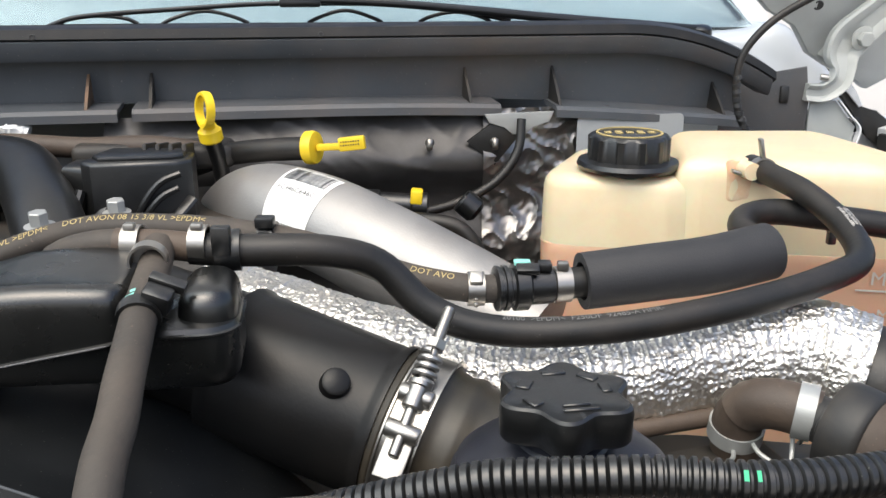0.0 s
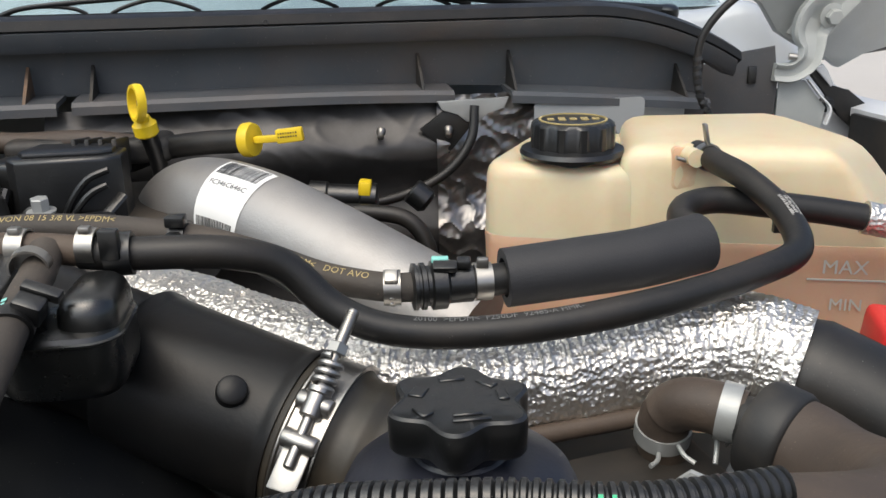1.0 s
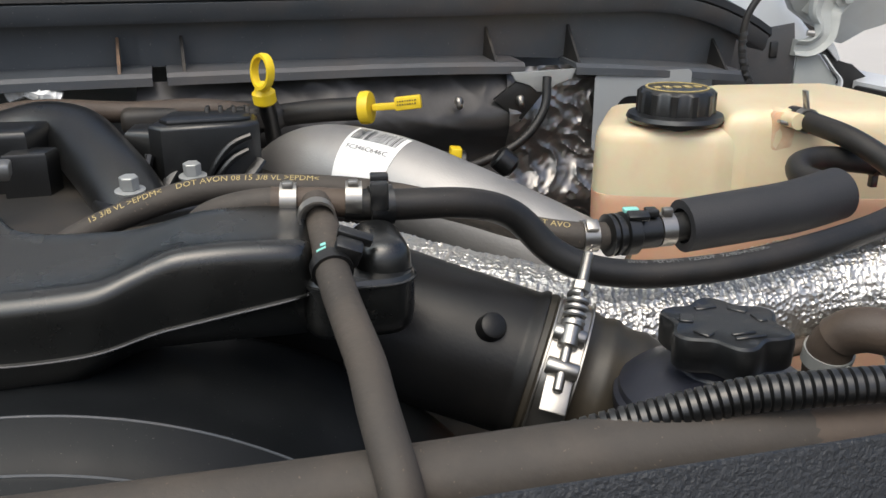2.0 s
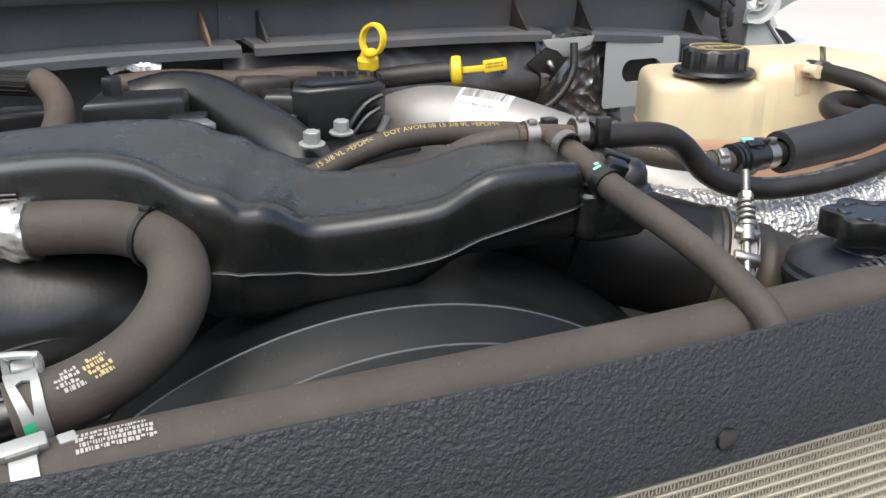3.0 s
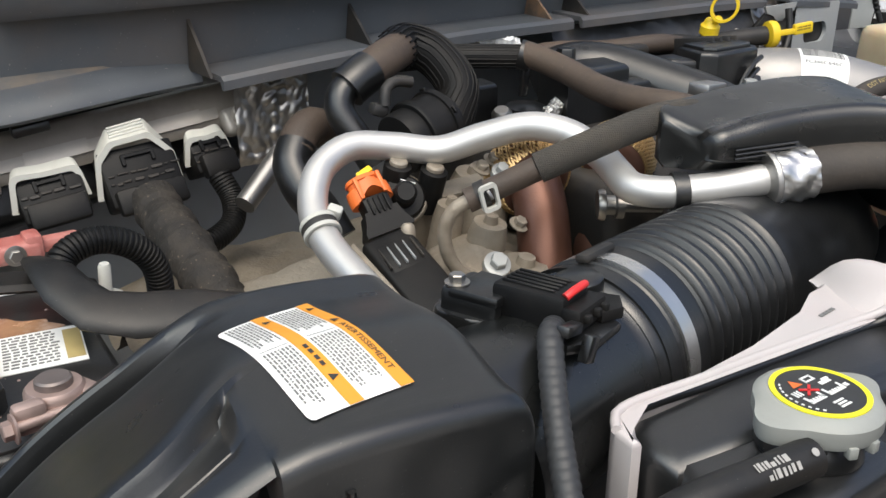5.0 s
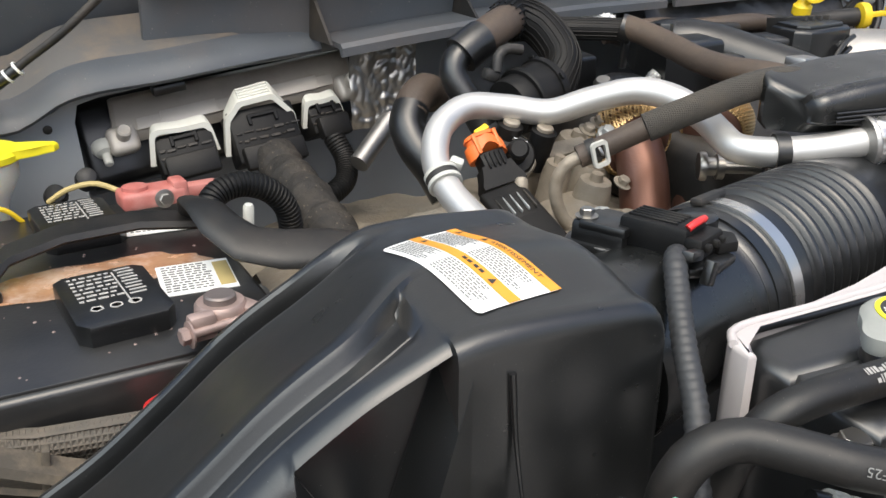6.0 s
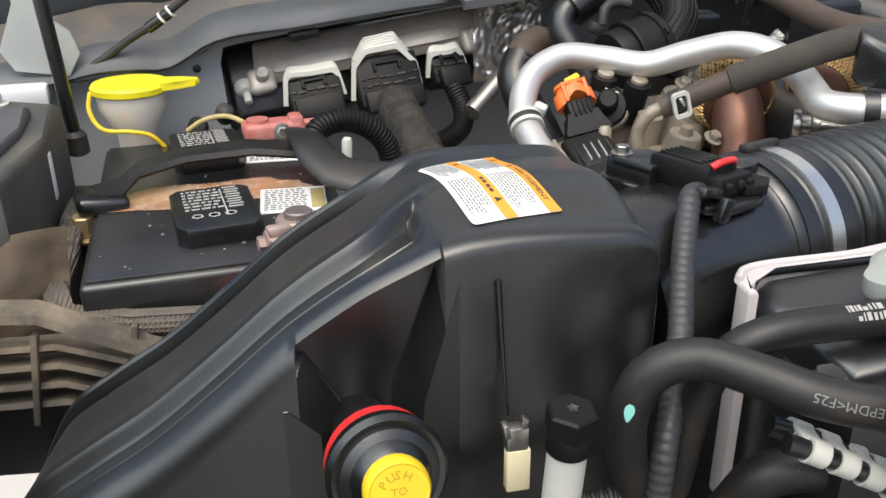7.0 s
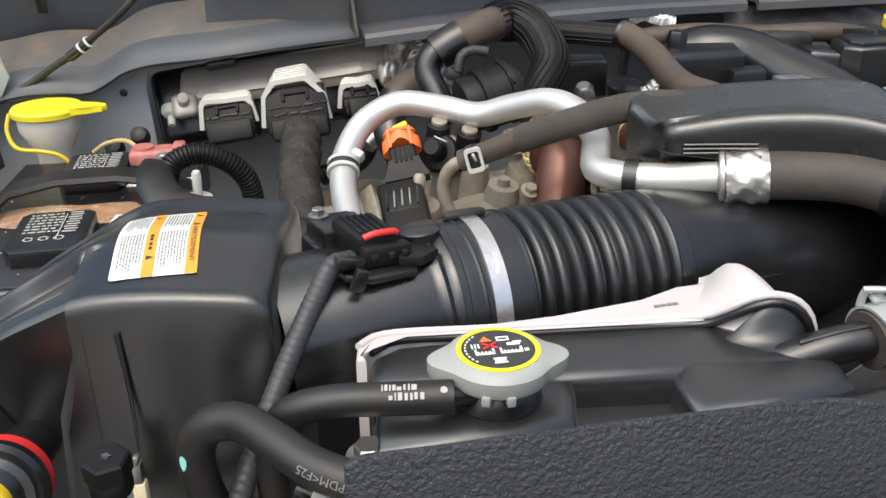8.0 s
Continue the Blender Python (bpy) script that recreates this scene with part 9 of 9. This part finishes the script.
rbox(bm, (0.012, 0.005, 0.003), m @ pose(-0.002, -0.001, 0.005, 20, 0, 15), 0.001)
part("yellow_tab", bm, YELLOW, coil)
bm = bmesh.new()
rbox(bm, (0.020, 0.014, 0.016), m @ pose(0, 0.024, 0.001), 0.002)
loft(bm, [[m @ Vector((x * w, h, z)) for x, z in ((-1, -0.006), (-1, 0.009), (1, 0.009), (1, -0.006))] for h, w in ((0.028, 0.012), (0.036, 0.0145), (0.042, 0.0175), (0.045, 0.0175))])
part("plug_body", bm, MATTEBLACK, coil)
for k in range(4):
    bm = bmesh.new()
    rbox(bm, (0.0018, 0.012, 0.002), m @ pose(-0.006 + 0.004 * k, 0.025, 0.0095), 0.0005, 1)
    part("plug_rib", bm, MATTEBLACK, coil)
A0, B0 = Vector((-0.702, 0.553, 1.291)), Vector((-0.690, 0.478, 1.258))
m2 = facing(A0.lerp(B0, 0.5), B0 - A0, (-0.15, -0.25, 1))
bm = bmesh.new()
rbox(bm, (0.036, (B0 - A0).length, 0.030), m2 @ pose(0, 0, -0.010), 0.004, 3)
part("ribbed_block", bm, MATTEBLACK, coil)
for k in range(5):
    bm = bmesh.new()
    rbox(bm, (0.0012, 0.020, 0.003), m2 @ pose(-0.012 + 0.006 * k, -0.020, 0.0055, 8, 0, -6), 0.0005, 1)
    part("fin", bm, WHITESTEEL if k in (1, 2, 3) else DIRTYPLASTIC, coil)
bm = bmesh.new()
rbox(bm, (0.026, 0.026, 0.006), m2 @ pose(0, -0.020, 0.0025), 0.002)
part("fin_frame", bm, MATTEBLACK, coil)
bm = bmesh.new()
rbox(bm, (0.013, 0.095, 0.003), m2 @ pose(0.0235, 0.003, -0.001, 0, 30, 3), 0.001)
part("side_plate", bm, CAST, coil, "dull metal side plate")
bm = bmesh.new()
lathe(bm, [(0.0048, -0.004), (0.0050, 0.002), (0.0047, 0.006), (0.003, 0.008)], (-0.686, 0.548, 1.292), (0.05, 0.2, 0.9), 18)
part("plate_cap", bm, CAST, coil)
solen = thing("round_solenoid", (-0.668, 0.60, 1.27), "black round solenoid with a grey rim and small label", "solenoid")
SC, SW = Vector((-0.667, 0.596, 1.300)), Vector((-0.25, -0.72, 0.42))
bm = bmesh.new()
lathe(bm, [(0.017, -0.03), (0.018, -0.010), (0.019, -0.004), (0.019, 0.0), (0.0175, 0.002)], SC, SW, 36)
part("grey_rim", bm, CAST, solen)
bm = bmesh.new()
lathe(bm, [(0.0165, 0.0), (0.0162, 0.008), (0.0145, 0.010), (0.0085, 0.0105), (0.0080, 0.028), (0.006, 0.030)], SC, SW, 32)
part("body", bm, MATTEBLACK, solen)
bm = bmesh.new()
rbox(bm, (0.011, 0.005, 0.0006), facing(SC + SW.normalized() * 0.004 + Vector((0.001, -0.007, 0.0140)), SW, (0.05, -0.45, 0.9)), 0)
part("label", bm, PAPER, solen)

# sleeved return hose with its white clamp and steel tube
HOSE_S = [(-0.655, 0.524, 1.318), (-0.640, 0.518, 1.325), (-0.615, 0.503, 1.340), (-0.585, 0.488, 1.355), (-0.555, 0.480, 1.366), (-0.525, 0.478, 1.370), (-0.49, 0.478, 1.366)]
ret = thing("return_hose", (-0.62, 0.50, 1.31), "fabric sleeved hose with a pale square clamp", "hose")
part("sleeve", tube(bmesh.new(), HOSE_S[2:], 0.0100, 22), FABRIC, ret, "grey-black fabric sleeve")
part("hose", tube(bmesh.new(), HOSE_S[:3], 0.0082, 18), BROWNRUBBER, ret)
part("steel_tube", tube(bmesh.new(), [(-0.650, 0.522, 1.320), (-0.662, 0.527, 1.313), (-0.668, 0.530, 1.300), (-0.667, 0.530, 1.285), (-0.66, 0.529, 1.27), (-0.652, 0.527, 1.262)], 0.0048, 14), CAST, ret, "bent dull steel tube")
HA = (Vector(HOSE_S[2]) - Vector(HOSE_S[0])).normalized()
m = facing((-0.646, 0.5195, 1.3228), (0.25, -0.05, -0.95), (-0.20, -0.75, 0.60)) @ pose(0, 0, 0.0085)
bm = bmesh.new()
outer, inner = ring_loop(0.0125, 0.0185, 0.0030), ring_loop(0.0082, 0.0130, 0.0018)
loft(bm, [[m @ Vector((x, y, z)) for x, y in loop] for loop, z in ((outer, 0), (outer, 0.003), (inner, 0.003), (inner, 0), (outer, 0))], ends=False)
part("square_clamp", bm, GREYPLASTIC, ret, "pale square spring clamp")
bm = bmesh.new()
band(bm, (-0.646, 0.5195, 1.3228), HA, 0.0083, 0.007, 0.0008, 28)
part("clamp_band", bm, DIRTYPLASTIC, ret)
bm = bmesh.new()
rbox(bm, (0.0025, 0.007, 0.002), m @ pose(-0.0005, -0.002, 0.0022, 15, 0, 12), 0.0008)
part("clamp_tongue", bm, STEEL, ret)
bm = bmesh.new()
lathe(bm, [(0.010, -0.02), (0.0095, 0), (0.0075, 0.004), (0.0062, 0.0045), (0.0062, 0.009)], (-0.653, 0.5265, 1.258), (0.05, -0.1, 1), 20)
part("tube_seat", bm, CAST, ret, "cast seat of the bent tube")

# up-pipe with braided flex
up_pipe = thing("exhaust_up_pipe", (-0.57, 0.56, 1.2), "heat-tinted brown exhaust pipe with braided flex joints", "exhaust pipe")
part("pipe", tube(bmesh.new(), [(-0.590, 0.518, 1.21), (-0.582, 0.535, 1.255), (-0.574, 0.556, 1.292), (-0.571, 0.572, 1.307), (-0.572, 0.600, 1.313)], 0.0195, 28), COPPER, up_pipe)
part("branch", tube(bmesh.new(), [(-0.525, 0.540, 1.22), (-0.520, 0.555, 1.260), (-0.510, 0.570, 1.295), (-0.495, 0.585, 1.312), (-0.47, 0.595, 1.305)], 0.019, 24), COPPER, up_pipe)
for c, w, r in (((-0.569, 0.582, 1.310), (0.05, 0.9, 0.25), 0.0300), ((-0.500, 0.560, 1.318), (0.7, 0.5, 0.25), 0.026)):
    bm = bmesh.new()
    lathe(bm, [(r * 0.72, -0.0165), (r * 0.9, -0.015), (r, -0.012), (r * 1.05, 0), (r, 0.012), (r * 0.9, 0.016)], c, w, 40)
    flex = part("braided_flex", bm, COPPER, up_pipe, "braided steel flex joint")
    m = axis_matrix(c, w)
    bm = bmesh.new()
    for k in range(30):
        for s in (-1, 1):
            a0 = 2 * math.pi * k / 30
            for d in (-0.0012, 0.0012):
                tube(bm, [m @ Vector((r * g * math.cos(a0 + d / r + s * q * 0.45), r * g * math.sin(a0 + d / r + s * q * 0.45), -0.015 + 0.029 * q)) for q, g in ((0, 0.93), (0.12, 1.02), (0.5, 1.07 + 0.01 * s), (0.88, 1.02), (1, 0.93))], 0.0010, 5, 0.006)
    part("wire_braid", bm, BRAID, flex, "golden woven wire braid", kind="stuff")
bm = bmesh.new()
lathe(bm, [(0.010, 0), (0.011, 0.002), (0.011, 0.005), (0.007, 0.006), (0.007, 0.012), (0.0095, 0.013), (0.0095, 0.018), (0.005, 0.019), (0.005, 0.045)], (-0.557, 0.512, 1.303), (0.8, -0.45, 0.0), 20)
part("temperature_probe", bm, STEEL, up_pipe, "steel temperature probe")

# black elbows, valve and ribbed hoses behind
elb = thing("vent_elbow", (-0.67, 0.70, 1.33), "black plastic vent elbow with a taped brown hose", "hose")
part("elbow", tube(bmesh.new(), [(-0.655, 0.668, 1.305), (-0.664, 0.678, 1.325), (-0.674, 0.690, 1.347), (-0.670, 0.694, 1.359), (-0.655, 0.697, 1.369)], 0.0120, 22), BLACK, elb)
part("collar", tube(bmesh.new(), [(-0.665, 0.695, 1.362), (-0.654, 0.697, 1.369), (-0.643, 0.700, 1.374)], 0.0168, 24), BLACK, elb)
part("brown_hose", tube(bmesh.new(), [(-0.648, 0.699, 1.372), (-0.625, 0.708, 1.381), (-0.605, 0.722, 1.385)], 0.0152, 24), BROWNRUBBER, elb, "dusty brown rubber hose")
part("ribbed_hose", tube(bmesh.new(), [(-0.612, 0.718, 1.384), (-0.597, 0.728, 1.387), (-0.579, 0.722, 1.381), (-0.567, 0.712, 1.368), (-0.561, 0.702, 1.352), (-0.569, 0.695, 1.329), (-0.582, 0.69, 1.305)], 0.0175, 64, step=0.004, radius=lambda s, t: 0.0150 + 0.0025 * min(1, s * 25)), MATTEBLACK, elb, "black lengthwise ribbed hose")
line = spline([(-0.612, 0.718, 1.384), (-0.597, 0.728, 1.387), (-0.579, 0.722, 1.381), (-0.567, 0.712, 1.368), (-0.561, 0.702, 1.352), (-0.569, 0.695, 1.329), (-0.582, 0.69, 1.305)], 0.006)
fr = frames(line)
for k in range(20):
    a = 2 * math.pi * k / 20
    bm = bmesh.new()
    tube(bm, [p + 0.0176 * (math.cos(a) * u + math.sin(a) * w) for p, t, u, w in fr], 0.0008, 6, 0.006)
    part("rib", bm, MATTEBLACK, elb)
el2 = thing("lower_elbow", (-0.70, 0.72, 1.28), "black and brown rubber elbow below the vent", "hose")
part("brown_elbow", tube(bmesh.new(), [(-0.668, 0.742, 1.318), (-0.680, 0.735, 1.326), (-0.696, 0.722, 1.322), (-0.705, 0.712, 1.312)], 0.0155, 22), BROWNRUBBER, el2)
part("black_elbow", tube(bmesh.new(), [(-0.702, 0.716, 1.316), (-0.710, 0.706, 1.304), (-0.708, 0.692, 1.288), (-0.698, 0.678, 1.27), (-0.69, 0.665, 1.25)], 0.0160, 22), BLACK, el2)
valve = thing("vacuum_valve", (-0.62, 0.655, 1.32), "round black vacuum valve with a pale fitting", "valve")
bm = bmesh.new()
lathe(bm, [(0.008, -0.036), (0.008, -0.028), (0.0235, -0.027), (0.0245, -0.025), (0.0245, -0.012), (0.0275, -0.0115), (0.0285, -0.010), (0.0285, -0.006), (0.0262, -0.005), (0.0262, 0.012), (0.0280, 0.0125), (0.0280, 0.018), (0.0225, 0.0195), (0.0215, 0.025), (0.010, 0.026)], (-0.620, 0.652, 1.332), (0.86, 0.25, 0.22), 40)
for k in range(5):
    rbox(bm, (0.004, 0.006, 0.003), axis_matrix((-0.620, 0.652, 1.332), (0.86, 0.25, 0.22)) @ pose(0.0282 * math.cos(1.26 * k), 0.0282 * math.sin(1.26 * k), 0.015, 0, 0, math.degrees(1.26 * k)), 0.0008)
part("body", bm, MATTEBLACK, valve, smooth=28)
bm = bmesh.new()
tube(bm, [(-0.648, 0.662, 1.353), (-0.645, 0.665, 1.366), (-0.635, 0.668, 1.370), (-0.622, 0.668, 1.368)], 0.0045, 10)
rbox(bm, (0.014, 0.012, 0.010), pose(-0.652, 0.665, 1.35, 0, 20, 0), 0.003)
part("fitting", bm, DIRTYPLASTIC, valve, "dusty black fitting")
rib2 = thing("ribbed_breather_hose", (-0.52, 0.71, 1.37), "black ribbed breather hose joining a grey-brown one", "hose")
RB = [(-0.60, 0.745, 1.372), (-0.565, 0.732, 1.374), (-0.53, 0.716, 1.374), (-0.497, 0.703, 1.373)]
part("ribbed_hose", tube(bmesh.new(), RB, 0.0100, 28), MATTEBLACK, rib2)
fr = frames(spline(RB, 0.006))
for k in range(16):
    a = 2 * math.pi * k / 16
    bm = bmesh.new()
    tube(bm, [p + 0.0100 * (math.cos(a) * u + math.sin(a) * w) for p, t, u, w in fr], 0.0006, 6, 0.006)
    part("rib", bm, MATTEBLACK, rib2)
bm = bmesh.new()
band(bm, (-0.494, 0.700, 1.374), (0.75, -0.6, -0.25), 0.0112, 0.012, 0.0015, 24)
rbox(bm, (0.008, 0.006, 0.03), pose(-0.492, 0.704, 1.352, 0, 5, 0), 0.002)
part("clip", bm, BLACK, rib2)
part("brown_hose", tube(bmesh.new(), [(-0.495, 0.700, 1.376), (-0.487, 0.683, 1.372), (-0.479, 0.655, 1.365), (-0.476, 0.62, 1.358), (-0.474, 0.58, 1.356), (-0.462, 0.545, 1.356), (-0.44, 0.52, 1.35)], 0.0110, 22), BROWNRUBBER, rib2, "dusty grey-brown rubber hose")
oil = thing("oil_filler", (-0.488, 0.705, 1.31), "black oil filler with crumpled silver tape", "filler")
bm = bmesh.new()
lathe(bm, [(0.017, -0.03), (0.0175, 0.010), (0.0185, 0.012), (0.0185, 0.016), (0.010, 0.018)], (-0.488, 0.706, 1.312), (0, -0.1, 1), 26)
part("neck", bm, BLACK, oil)
part("foil_scrap", foil_tube([(-0.478, 0.693, 1.318), (-0.468, 0.690, 1.325), (-0.462, 0.688, 1.332)], 0.007, 6.0), FOIL, oil, "crumpled silver tape")
bm = bmesh.new()
lathe(bm, [(0.009, 0), (0.009, 0.012), (0.006, 0.016)], (-0.532, 0.675, 1.322), (-0.3, -0.3, 1), 16)
part("bolt_end", bm, STEEL, oil)

# intake manifold, runners and boxes
mani = thing("intake_manifold", (-0.38, 0.68, 1.25), "dusty black plastic intake manifold with raised covers", "manifold")
bm = bmesh.new()
rbox(bm, (0.40, 0.26, 0.07), pose(-0.36, 0.685, 1.275, 0, 0, 11), 0.015, 3)
part("base", bm, DIRTYPLASTIC, mani)
bm = bmesh.new()
prism(bm, [(-0.465, 0.675), (-0.385, 0.690), (-0.378, 0.735), (-0.455, 0.735)], 0.075, pose(0, 0, 1.285), 0.006, 3)
part("rear_cover", bm, BLACK, mani)
bm = bmesh.new()
prism(bm, [(-0.400, 0.672), (-0.368, 0.678), (-0.365, 0.70), (-0.398, 0.70)], 0.055, pose(0, 0, 1.29), 0.003, 2)
part("side_block", bm, BLACK, mani)
bm = bmesh.new()
lathe(bm, [(0.009, 0), (0.009, 0.02), (0.008, 0.022)], (-0.442, 0.712, 1.353), (0, 0, 1), 6)
part("square_post", bm, BLACK, mani)
bm = bmesh.new()
prism(bm, [(-0.545, 0.725), (-0.50, 0.735), (-0.497, 0.765), (-0.54, 0.765)], 0.06, pose(0, 0, 1.285), 0.005, 3)
part("corner_block", bm, BLACK, mani)
part("runner", tube(bmesh.new(), [(-0.425, 0.765, 1.335), (-0.395, 0.765, 1.342), (-0.365, 0.748, 1.341), (-0.335, 0.705, 1.330), (-0.305, 0.655, 1.315), (-0.28, 0.61, 1.29)], 0.028, 28), BLACK, mani, "curved intake runner")
bm = bmesh.new()
prism(bm, [(-0.292, 0.695), (-0.280, 0.683), (-0.215, 0.694), (-0.205, 0.705), (-0.210, 0.735), (-0.285, 0.735)], 0.075, pose(0, 0, 1.287), 0.004, 3)
prism(bm, [(-0.284, 0.700), (-0.276, 0.690), (-0.220, 0.700), (-0.212, 0.708), (-0.216, 0.733), (-0.280, 0.733)], 0.005, pose(0, 0, 1.3605), 0.002, 2)
part("front_cover", bm, BLACK, mani)
for d in (0.0, 0.012):
    bm = bmesh.new()
    tube(bm, [(-0.211 - 0.2 * d, 0.692, 1.352 - d), (-0.226, 0.6885, 1.346 - d), (-0.240, 0.6865, 1.330 - d), (-0.250, 0.6850, 1.310 - d), (-0.258, 0.6840, 1.292 - d)], 0.0028, 8)
    part("curved_rib", bm, BLACK, mani)
bm = bmesh.new()
tube(bm, [(-0.292, 0.690, 1.338), (-0.296, 0.682, 1.322), (-0.305, 0.676, 1.300)], 0.004, 8)
part("side_web", bm, BLACK, mani)
bm = bmesh.new()
prism(bm, [(-0.315, 0.71), (-0.29, 0.70), (-0.285, 0.74), (-0.315, 0.74)], 0.065, pose(0, 0, 1.29), 0.006, 3)
part("side_cover", bm, BLACK, mani)
for k in range(4):
    bm = bmesh.new()
    rbox(bm, (0.004, 0.05, 0.03), pose(-0.252 + 0.011 * k, 0.745, 1.352, -8, 0, 8), 0.0015)
    part("fin", bm, DIRTYPLASTIC, mani)
for a, b in (((-0.205, 0.700, 1.330), (-0.225, 0.668, 1.300)), ((-0.270, 0.690, 1.33), (-0.285, 0.672, 1.30))):
    bm = bmesh.new()
    tube(bm, [a, ((a[0] + b[0]) / 2 - 0.002, (a[1] + b[1]) / 2, (a[2] + b[2]) / 2), b], 0.005, 8, flat=0.5)
    part("web", bm, BLACK, mani)
bm = bmesh.new()
rbox(bm, (0.13, 0.06, 0.03), pose(-0.255, 0.64, 1.305, 0, 0, 30), 0.006, 3)
part("flange", bm, BLACK, mani)
bolt("bolt", (-0.289, 0.606, 1.331), 0.0062, (0, -0.1, 1), WHITESTEEL, mani, "pale zinc bolt", 0.010)
bolt("bolt", (-0.2545, 0.663, 1.326), 0.0062, (0, -0.1, 1), WHITESTEEL, mani, "pale zinc bolt", 0.010)
for k in range(3):
    bm = bmesh.new()
    rbox(bm, (0.055, 0.05, 0.022), pose(-0.40 + 0.09 * k, 0.80, 1.348, 0, 0, 12), 0.007, 3)
    part("rear_clip", bm, DIRTYPLASTIC, mani)
part("rear_rail", tube(bmesh.new(), [(-0.45, 0.80, 1.352), (-0.40, 0.79, 1.358), (-0.33, 0.80, 1.353), (-0.26, 0.79, 1.356), (-0.20, 0.80, 1.345)], 0.010, 12), BROWNRUBBER, mani, "rust-dusted wiring rail")
bm = bmesh.new()
rbox(bm, (0.030, 0.02, 0.012), pose(-0.38, 0.595, 1.352, 0, 4, 15), 0.002)
part("silver_tab", bm, DULLALU, mani)
plug = thing("pale_connector", (-0.437, 0.853, 1.35), "pale foil-wrapped connector under the cowl", "connector")
part("body", foil_tube([(-0.452, 0.853, 1.362), (-0.437, 0.851, 1.367), (-0.42, 0.851, 1.363), (-0.405, 0.853, 1.357)], 0.0075, 9.0), PAPER, plug)
